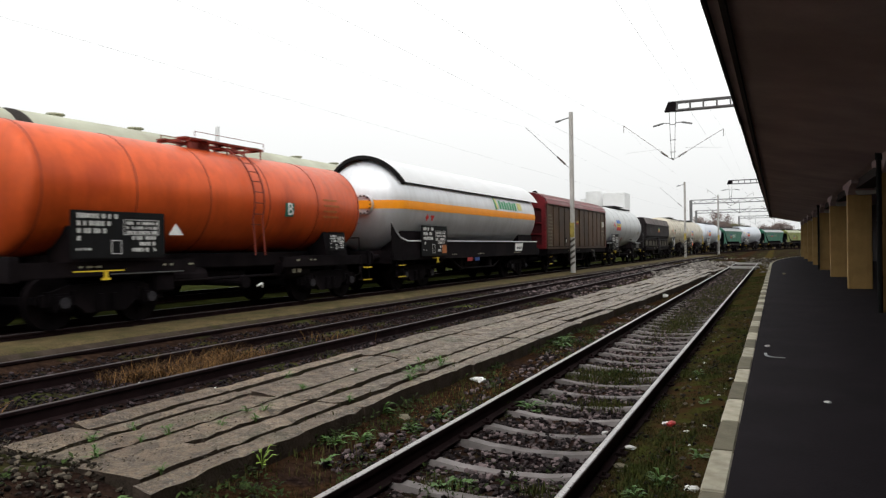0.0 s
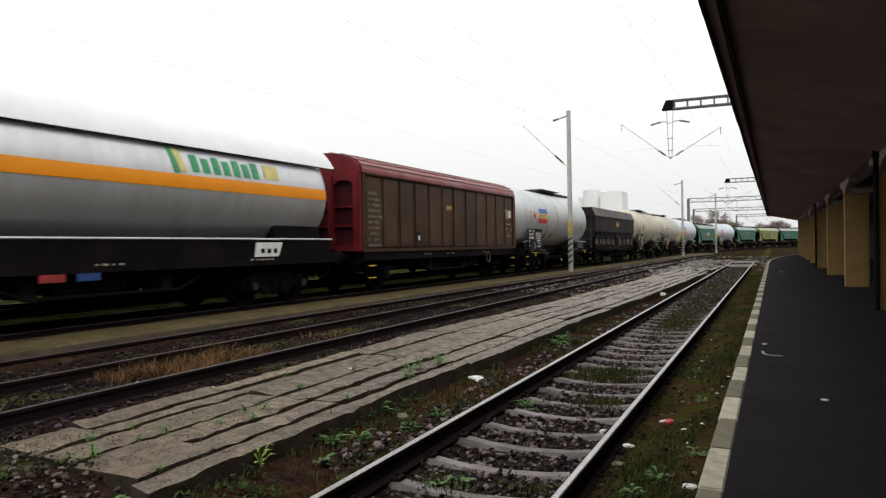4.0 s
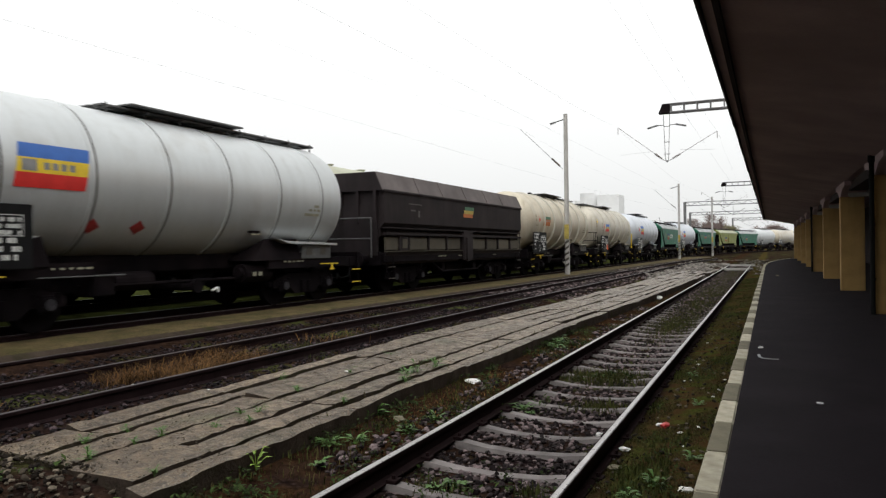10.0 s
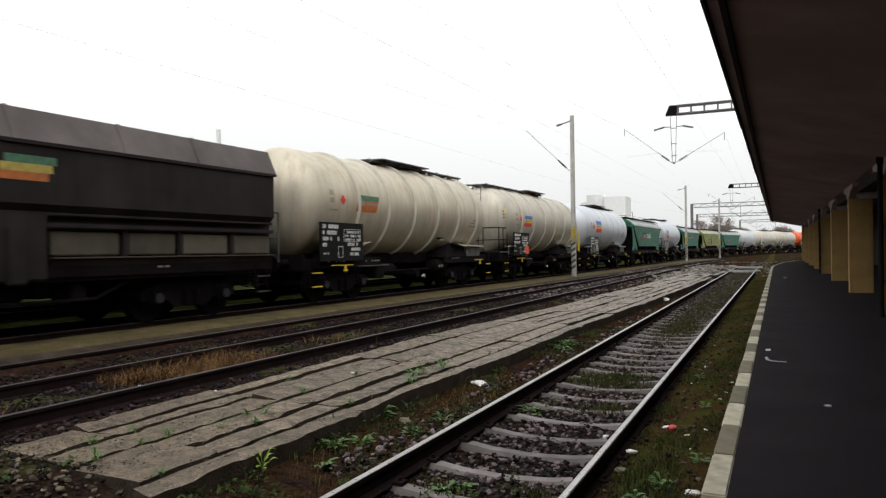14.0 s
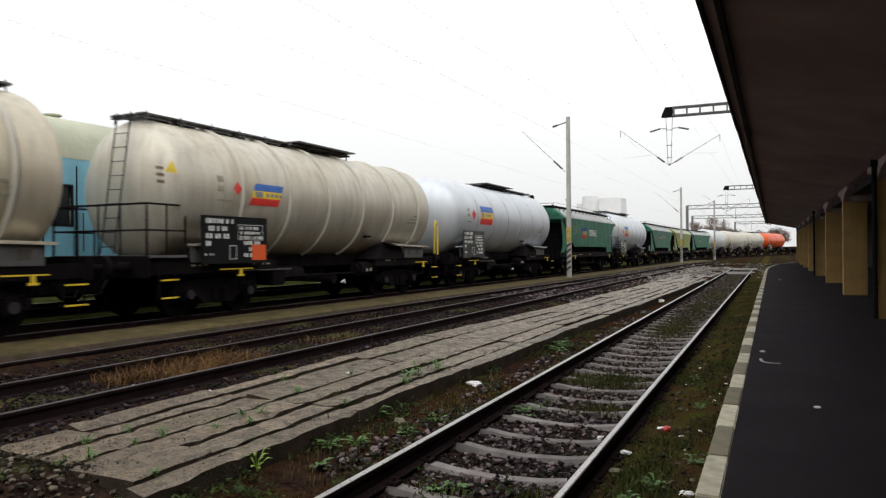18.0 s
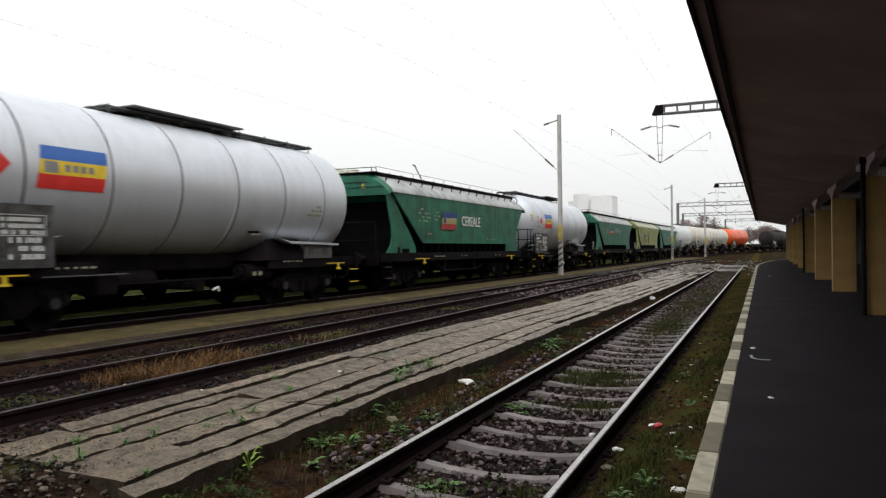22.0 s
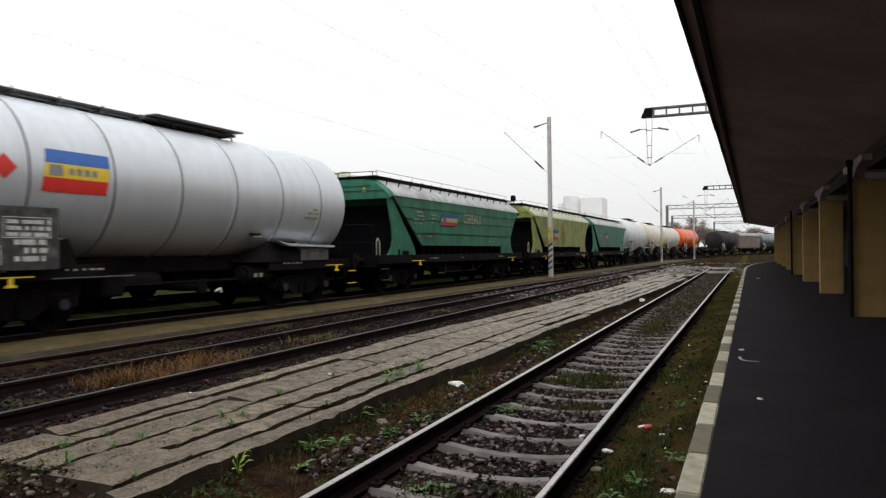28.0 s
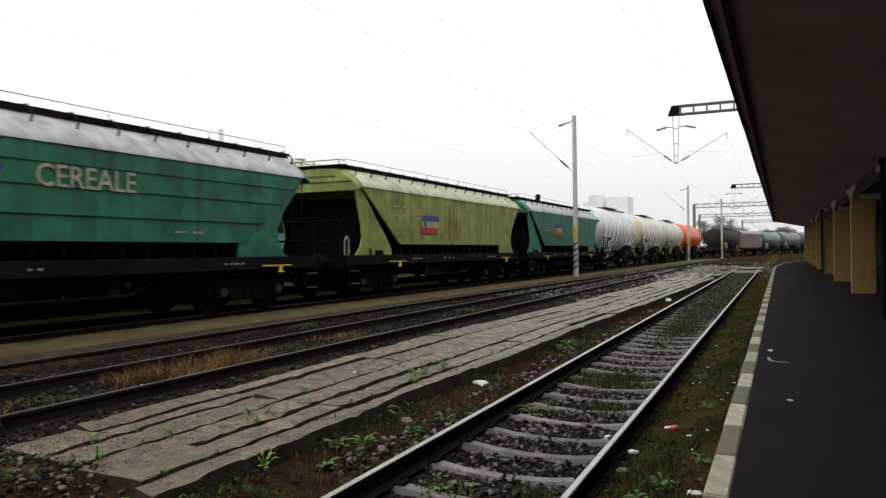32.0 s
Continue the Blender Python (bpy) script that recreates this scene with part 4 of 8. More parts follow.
    if flag:
        if paint == "beige":
            flag_on(w, flag_y, -8, r, zc, 1.05, 18, 0.2, ("old_orange", "old_orange", "old_green"))
        elif paint == "cream":
            flag_on(w, flag_y - 0.24, -10, r, zc, 0.98, 19, 0.2)
        else:
            flag_on(w, flag_y, -10.5, r, zc, 1.26, skew=0.11)
        bm = bmesh.new()
        for k in range(-7, 8):
            hw = (0.13 if paint in ("beige", "cream") else 0.20) * (1 - abs(k) / 7.6)
            shell(bm, flag_y - 0.62 - hw, flag_y - 0.62 + hw, 2.4 + k * (0.7 if paint in ("beige", "cream") else 1.05), 2.4 + (k + 1) * (0.7 if paint in ("beige", "cream") else 1.05), zc, r + 0.004, seg=1)
        part("hazard_diamond", bm, M["redm"], w, "red hazard diamond")
        bm = bmesh.new()
        for k in range(3):
            shell(bm, flag_y - 1.22, flag_y - 1.04 + (0.22 if k == 0 else 0), -9 + 8 * k, (-7.4 if k == 0 else -4) + 8 * k, zc, r + 0.004)
        stencil("marking", bm, M["faded"], w)
        hook = one("tow_hook", M["frame"], w, lambda bm: rbox(bm, (1.24, 1.85, zc - r * 0.60), (0.12, 0.30, 0.06), 0.015))
        one("hook_edge", M["faded"], hook, lambda bm: rbox(bm, (1.30, 1.85, zc - r * 0.635), (0.03, 0.34, 0.03), 0.008))
        if paint == "grey_tank":
            for y in (-2.35, -1.35):
                one("hazard_diamond", M["old_red"], w, lambda bm: [shell(bm, y - 0.17 * (1 - abs(k) / 5.6), y + 0.17 * (1 - abs(k) / 5.6), -36 + k * 1.1, -34.9 + k * 1.1, zc, r + 0.004, seg=1) for k in range(-5, 6)], "faded red diamond low on the barrel")
    return w, bogie(w, -L / 2 + 2.75) + bogie(w, L / 2 - 2.75)


def orange_wagon(L):
    w = thing("tank_wagon", "orange tank wagon with a curved side ladder and black panels", "tank wagon", "freight train wagons")
    r, zc = 1.18, 2.42
    y0, y1 = -L / 2 + 0.85, L / 2 - 0.6
    underframe(w, L, "tank")
    buffers(w, L)
    bm = bmesh.new()
    lathe(bm, dome_profile(y0, y1, r, 0.32), zc, 48)
    brl = part("barrel", bm, M["orange"], w, "", True)
    for i in range(6):
        y = y0 + 0.35 + (y1 - y0 - 0.7) * i / 5
        bm = bmesh.new()
        lathe(bm, [(y - 0.012, r - 0.01), (y - 0.01, r + 0.006), (y + 0.01, r + 0.006), (y + 0.012, r - 0.01)], zc, 48)
        part("weld_seam", bm, M["dark_orange"], brl, "", True)
    ym = 0.62
    bm = bmesh.new()
    for k in (-0.3, 0.3):
        box(bm, (k, ym - 0.15, zc + r + 0.16), (0.24, 2.5, 0.04))
    for y in span(ym - 1.3, ym + 1.0, 0.57):
        box(bm, (0, y, zc + r + 0.13), (1.0, 0.05, 0.05))
        for sx in (-0.45, 0.45):
            rod(bm, (sx, y, zc + r + 0.14), (sx, y, zc + r - 0.12), 0.018, 5)
    for k in (-0.5, 0.5):
        pipe(bm, [(k, ym + 1.05, zc + r + 0.1), (k, ym + 1.05, zc + r + 0.30), (k, ym - 1.2, zc + r + 0.30), (k, ym - 1.2, zc + r + 0.1)], 0.008)
    wk = part("roof_walkway", bm, M["dark_orange"], w)
    one("manhole", M["dark_orange"], wk, lambda bm: (rod(bm, (0, ym - 0.6, zc + r - 0.05), (0, ym - 0.6, zc + r + 0.17), 0.25, 16), rod(bm, (0, ym - 0.6, zc + r + 0.17), (0, ym - 0.6, zc + r + 0.21), 0.29, 16)))
    yl = ym - 0.22
    lad = one("ladder", M["dark_orange"], w, lambda bm: [pipe(bm, [(math.cos(radians(a)) * (r + 0.12), y, zc + math.sin(radians(a)) * (r + 0.12)) for a in range(90, -30, -12)] + [(1.30, y, 1.2)], 0.018)
                                                         for y in (yl, yl + 0.32)], "dark red curved side ladder")
    for a in range(86, -30, -11):
        x, z = math.cos(radians(a)) * (r + 0.12), zc + math.sin(radians(a)) * (r + 0.12)
        one("rung", M["dark_orange"], lad, lambda bm: rod(bm, (x, yl, z), (x, yl + 0.32, z), 0.012, 5))
    for y in (y0 + 1.4, y1 - 1.3):
        for sx in (-1, 1):
            one("saddle", M["frame"], w, lambda bm: prism(bm, [(sx * 0.4, 1.12), (sx * 1.1, 1.12), (sx * 1.0, zc - r * 0.55), (sx * 0.5, zc - r * 0.9)], y - 0.5, y + 0.5))
    data_board(w, -4.3, -2.33, 1.2, 2.02, 1.44)
    data_board(w, 3.1, 3.82, 1.28, 1.70, 1.40)
    one("warning_plate", M["white"], w, lambda bm: side_prism(bm, [(-2.22, 1.62), (-1.86, 1.62), (-2.04, 1.84)], 1.43, 1.445), "white triangular plate")
    brake_mark(w, y0 + 1.2, 0.99)
    steps(w, L / 2 - 1.0)
    bm = bmesh.new()
    shell(bm, 1.64, 1.97, -15, 1, zc, r + 0.004)
    sq = part("letter_plate", bm, M["dullgreen"], w, "dark green square with a white letter B")
    bm = words("B", 0.42)
    bmesh.ops.transform(bm, matrix=pose(r + 0.016, 1.805, zc - 0.14, 90, 0, 90), verts=bm.verts)
    part("letter", bm, M["white"], sq)
    bm = bmesh.new()
    for k in range(4):
        shell(bm, 3.2, 3.9 - 0.1 * (k % 2), -14 + 7 * k, -11.5 + 7 * k, zc, r + 0.004)
    stencil("marking", bm, M["old_orange"], w, "rows of pale orange lettering")
    return w, bogie(w, -L / 2 + 2.5) + bogie(w, L / 2 - 2.2)


def slope_shell(bm, ytop, ylow, y1, a0, a1, zc, r, thick):
    """A curved sheet over the barrel whose front edge runs forward towards its crown."""
    seg, out = 40, []
    for rr in (r, r + thick):
        row = []
        for i in range(seg + 1):
            a = a0 + (a1 - a0) * i / seg
            f = min(1, abs(a - 90) / (abs(a0 - 90))) ** 2.2
            ya = ytop + (ylow - ytop) * f
            row.append([bm.verts.new((math.cos(radians(a)) * rr, y, zc + math.sin(radians(a)) * rr)) for y in (ya, y1 if y1 else ya + 0.10)])
        out.append(row)
    lo, hi = out
    for i in range(seg):
        bm.faces.new((hi[i][0], hi[i + 1][0], hi[i + 1][1], hi[i][1]))
        bm.faces.new((lo[i][0], lo[i][1], lo[i + 1][1], lo[i + 1][0]))
        for k in (0, 1):
            bm.faces.new((lo[i][k], lo[i + 1][k], hi[i + 1][k], hi[i][k]))
    for i in (0, seg):
        bm.faces.new((lo[i][0], lo[i][1], hi[i][1], hi[i][0]))


def gas_wagon(L):
    w = thing("gas_tank_wagon", "silver gas tank wagon with orange stripe and white sunshield", "tank wagon", "freight train wagons")
    r, zc = 1.46, 2.66
    y0, y1 = -L / 2 + 0.52, L / 2 - 0.5
    underframe(w, L, "flat")
    buffers(w, L)
    bm = bmesh.new()
    lathe(bm, dome_profile(y0, y1, r, 0.95), zc, 56)
    part("barrel", bm, M["silver"], w, "", True)
    bm = bmesh.new()
    slope_shell(bm, y0 + 0.58, y0 + 0.86, y1 - 0.25, 27, 153, zc, r + 0.08, 0.014)
    sh = part("sunshield", bm, M["white_shell"], w, "white sheet-metal sunshield", True)
    bm = bmesh.new()
    shell(bm, y0 + 0.86, y1 - 0.24, 26.3, 27.0, zc, r + 0.075, 0.022, 2)
    # black band fills the gap behind the front edge, in place of its shade
    slope_shell(bm, y0 + 0.52, y0 + 0.82, None, 25.5, 154.5, zc, r + 0.0, 0.11)
    part("shield_edge", bm, M["rubber"], sh, "black strip for the sunshield's edge and the shaded gap behind")
    bm = bmesh.new()
    shell(bm, y0 + 0.95, y1 - 0.9, -5.2, 5.0, zc, r + 0.004)
    k = 10
    pr = dome_profile(y0, y1, r + 0.006, 0.95)
    for ends in (pr[:9], pr[9:]):
        row = []
        for y, rr in ends:
            if rr > 0.16:
                row.append([bm.verts.new((math.sqrt(rr * rr - z * z), y, zc + z)) for z in (-0.133, -0.04, 0.05, 0.128)])
        for p_, q_ in zip(row, row[1:]):
            for q in range(3):
                bm.faces.new((p_[q], p_[q + 1], q_[q + 1], q_[q]))
    part("stripe", bm, M["stripe"], w, "orange warning stripe round the barrel")
    bm = bmesh.new()
    rod(bm, (0.42, y0 + 0.20, zc - 0.01), (0.44, y0 - 0.05, zc - 0.01), 0.31, 24)
    mh = part("manhole", bm, M["silver"], w, "round bolted manhole cover in the tank end")
    one("end_rail", M["frame"], w, lambda bm: (pipe(bm, [(-1.3, -L / 2 + 0.62, 1.2), (-1.3, -L / 2 + 0.62, 2.1), (0.2, -L / 2 + 0.62, 2.1)], 0.02), pipe(bm, [(-1.3, -L / 2 + 0.62, 1.65), (0.2, -L / 2 + 0.62, 1.65), (0.2, -L / 2 + 0.62, 1.2)], 0.018)))
    bm = bmesh.new()
    for i in range(14):
        an = i * math.tau / 14
        c0 = Vector((0.44, y0 - 0.05, zc - 0.01)) + 0.265 * (Vector((0, 0, 1)) * math.sin(an) + Vector((0.997, 0.08, 0)) * math.cos(an))
        rod(bm, c0, c0 + Vector((0.01, -0.045, 0)), 0.026, 6)
    stencil("bolts", bm, M["rubber"], mh, "ring of small bolts")
    one("cover_stripe", M["stripe"], mh, lambda bm: prism(bm, [(0.44 + 0.30 * math.cos(radians(a)), zc - 0.01 + 0.30 * math.sin(radians(a))) for a in (-25, -12, 0, 12, 25, 155, 168, 180, 192, 205)], y0 - 0.062, y0 - 0.02))
    for y in (y0 + 1.7, y1 - 1.7):
        for sx in (-1, 1):
            one("saddle", M["frame"], w, lambda bm: prism(bm, [(sx * 0.4, 1.12), (sx * 1.30, 1.12), (sx * 1.25, zc - r * 0.55), (sx * 0.6, zc - r * 0.9)], y - 0.9, y + 0.9))
    edge = [(-7.0, 2.08), (-6.75, 1.82), (-6.45, 1.63), (-6.05, 1.54), (6.6, 1.54)]
    one("side_sill", M["silver"], w, lambda bm: pipe(bm, [(1.40, y, z) for y, z in edge], 0.024, 6), "bright edge of the side skirt")
    one("side_skirt", M["frame"], w, lambda bm: side_prism(bm, edge + [(6.6, 1.1), (-7.0, 1.1)], 1.37, 1.395), "black side skirt under the barrel")
    bm = bmesh.new()
    side_prism(bm, [(3.60, 1.14), (4.42, 1.14), (4.56, 1.46), (3.66, 1.46)], 1.405, 1.435)
    wp = part("plate", bm, M["white"], w, "white bracket plate with three dark holes")
    for k in range(3):
        one("plate_hole", M["inside"], wp, lambda bm: box(bm, (1.437, 3.86 + 0.22 * k, 1.27), (0.006, 0.12, 0.10)))
    for yy, key in ((-1.27, "old_red"), (-0.6, "old_blue")):
        one("plate", M[key], w, lambda bm: rbox(bm, (1.425, yy, 0.88), (0.02, 0.46, 0.13), 0.006))
    data_board(w, -5.25, -3.37, 1.05, 2.04, 1.48)
    bm = bmesh.new()
    box(bm, (1.505, -3.62, 1.27), (0.006, 0.34, 0.28))
    part("plate", bm, M["old_orange"], w, "small orange plate")
    lg = one("operator_mark", M["mark_yellow"], w, lambda bm: shell(bm, 1.45, 1.62, 7, 25, zc, r + 0.006, skew=-0.15), "operator mark of green and yellow strokes")
    for i in range(7):
        one("mark_stroke", M["greenm"], lg, lambda bm: shell(bm, 1.78 + 0.30 * i, 1.97 + 0.30 * i, 8, 20 if i % 2 else 22, zc, r + 0.006, skew=-0.05))
    one("mark_stroke", M["greenm"], lg, lambda bm: shell(bm, 1.30, 1.42, 6, 27, zc, r + 0.006, skew=-0.12))
    one("mark_field", M["mark_yellow"], lg, lambda bm: shell(bm, 3.95, 4.45, 9, 22, zc, r + 0.005))
    bm = bmesh.new()
    for k in range(-5, 6):
        hw = 0.11 * (1 - abs(k) / 5.6)
        shell(bm, -4.72 - hw, -4.72 + hw, -14.5 + k * 0.8, -13.7 + k * 0.8, zc, r + 0.004, seg=1)
    part("hazard_diamond", bm, M["redm"], w)
    bm = bmesh.new()
    for k in range(6):
        hw = 0.03 + 0.018 * k
        shell(bm, -4.34 - hw, -4.34 + hw, -18 + k * 1.2, -16.8 + k * 1.2, zc, r + 0.004, seg=1)
    part("hazard_triangle", bm, M["redm"], w)
    steps(w, -L / 2 + 1.0)
    brake_mark(w, y0 + 2.9, 0.98, 0.5)
    return w, bogie(w, -L / 2 + 2.75) + bogie(w, L / 2 - 2.75)


def ring(bm, c, r, t, n=18):
    """A hoop of round bar that faces sideways."""
    pts = [(c[0], c[1] + r * math.cos(i * math.tau / n), c[2] + r * math.sin(i * math.tau / n)) for i in range(n + 1)]
    pipe(bm, pts, t, 5)


def van_wagon(L, body="brown", end="red", roof="red_roof", label="brown sliding-wall van with red end walls and a red ribbed roof"):
    w = thing("covered_van", label, "covered wagon", "freight train wagons")
    h = L / 2 - 0.55
    underframe(w, L, "flat")
    buffers(w, L)
    bm = bmesh.new()
    box(bm, (0, 0, 1.24), (2.74, 2 * h, 0.14))
    part("floor", bm, M["frame"], w)
    npan = 12
    pw = (2 * h - 0.24) / npan
    for sx in (-1, 1):
        bm = bmesh.new()
        for z in (1.24, 3.42):
            box(bm, (sx * 1.40, 0, z), (0.10, 2 * h, 0.10))
        for y in (-h + 0.06, h - 0.06, 0.0):
            box(bm, (sx * 1.40, y, 2.33), (0.09, 0.12, 2.2))
        part("side_frame", bm, M["brown" if body == "brown" else body], w)
        for i in range(npan):
            bm = bmesh.new()
            y = -h + 0.12 + pw * (i + 0.5)
            box(bm, (sx * 1.34, y, 2.33), (0.05, pw - 0.01, 2.12))
            rbox(bm, (sx * 1.372, y, 2.33), (0.05, pw - 0.16, 2.02), 0.02)
            part("wall_panel", bm, M[body], w)
    n = 12
    arc = [(1.44 * math.cos(math.pi * i / n), 3.44 + 0.59 * math.sin(math.pi * i / n) ** 0.8) for i in range(n + 1)]
    bm = bmesh.new()
    prism(bm, arc, -h, h)
    rf = part("roof", bm, M[roof], w)
    bm = bmesh.new()
    for i in (1, 2, 3, 4, 5):
        x, z = arc[i]
        box(bm, (x, 0, z + 0.012), (0.05, 2 * h, 0.03))
    one("eave_strip", M[roof], rf, lambda bm: box(bm, (1.45, 0, 3.46), (0.05, 2 * h + 0.04, 0.09)))
    # on the red roof the ribs are coloured pale as a painted highlight
    part("roof_rib", bm, M["pale_rib" if roof == "red_roof" else roof], rf)
    for sy in (-1, 1):
        bm = bmesh.new()
        e = sy * h
        pts = [(x, z) for x, z in arc] + [(-1.40, 1.2), (1.40, 1.2)]
        prism(bm, pts, e - sy * 0.03, e + sy * 0.02)
        # red vans: wall darker than the posts, recess shade put into the colour
        part("end_wall", bm, M["dark_red" if end == "red" else end], w)
        for x, wd in ((-1.32, 0.22), (-0.46, 0.18), (0.46, 0.18), (1.32, 0.22)):
            one("end_stanchion", M[end], w, lambda bm: rbox(bm, (x, e + sy * 0.10, 2.3), (wd, 0.18, 2.2), 0.03))
        # solid head of the end wall with an arched lower edge over each bay
        head = [(x * 0.985, z - 0.02) for x, z in arc]
        for x0 in (-0.89, 0.0, 0.89):
            head += [(x0 - 0.36, 3.02), (x0 - 0.30, 3.12), (x0 - 0.16, 3.19), (x0, 3.21), (x0 + 0.16, 3.19), (x0 + 0.30, 3.12), (x0 + 0.36, 3.02)]
        one("end_head", M[end], w, lambda bm: prism(bm, head, e + sy * 0.021, e + sy * 0.14), "solid red head with arched lower edge")
        for z in (1.30, 1.92, 2.46):
            one("end_rail", M[end], w, lambda bm: rbox(bm, (0, e + sy * 0.07, z), (2.6, 0.10, 0.07 if z > 1.5 else 0.2), 0.02))
    bm = bmesh.new()
    rnd = random.Random(5)
    for i in range(10):
        z = 2.86 - 0.165 * i
        yy = -h + 0.35
        while yy < -h + 0.95:
            ln = rnd.uniform(0.06, 0.2)
            if rnd.random() < 0.85:
                box(bm, (1.402, yy + ln / 2, z), (0.006, ln, rnd.uniform(0.05, 0.09)))
            yy += ln + 0.04
    stencil("marking", bm, M["van_mark"], w, "faded stencilled lettering in rows")
    one("round_mark", M["faded"], w, lambda bm: rod(bm, (1.399, h - 0.72, 2.62), (1.405, h - 0.72, 2.62), 0.2, 20))
    one("paper_label", M["white"], w, lambda bm: box(bm, (1.408, h - 0.48, 2.64), (0.006, 0.26, 0.30)), "white paper label")
    bm = bmesh.new()
    for y, z, ly, lz in ((h - 0.62, 2.22, 0.5, 0.05), (h - 0.85, 2.02, 0.22, 0.05), (h - 0.3, 1.98, 0.1, 0.10), (h - 0.62, 1.72, 0.42, 0.05), (h - 1.0, 2.8, 0.1, 0.1), (h - 0.62, 1.86, 0.1, 0.06)):
        box(bm, (1.404, y, z), (0.006, ly, lz))
    stencil("marking", bm, M["faded"], w)
    bm = bmesh.new()
    box(bm, (1.404, -2.75, 1.62), (0.006, 0.3, 0.3))
    pt = part("plate", bm, M["board"], w)
    bm = bmesh.new()
    box(bm, (1.410, -2.72, 1.60), (0.006, 0.12, 0.16))
    part("marking", bm, M["white"], pt)
    bm = bmesh.new()
    box(bm, (1.404, -0.42, 2.66), (0.006, 0.42, 0.12))
    part("operator_sticker", bm, M["old_yellow"], w, "small faded sticker")
    one("operator_sticker", M["old_red"], w, lambda bm: box(bm, (1.404, -0.47, 2.57), (0.006, 0.42, 0.06)))
    for y in (-h + 0.4, h - 0.4):
        steps(w, y)
    # two axles with leaf springs
    sets = []
    if L > 18:
        return w, bogie(w, -L / 2 + 3.2) + bogie(w, L / 2 - 3.2)
    for y in (-4.45, 4.3):
        for sx in (-1, 1):
            one("axle_guard", M["frame"], w, lambda bm: side_prism(bm, [(y - 0.55, 1.0), (y - 0.22, 0.34), (y + 0.22, 0.34), (y + 0.55, 1.0)], sx * 1.05 - 0.03, sx * 1.05 + 0.03))
            one("leaf_spring", M["frame"], w, lambda bm: [box(bm, (sx * 1.10, y, 0.66 + 0.025 * k), (0.12, 1.3 - 0.2 * k, 0.027)) for k in range(5)])
            one("axle_box", M["frame"], w, lambda bm: rbox(bm, (sx * 1.10, y, 0.48), (0.24, 0.3, 0.3), 0.04))
        one("hand_wheel", M["walk_steel"], w, lambda bm: ring(bm, (1.42, y - 1.15, 0.88), 0.19, 0.02)) if y > 0 else None
        sets.append(wheelset(w, y))
    return w, sets


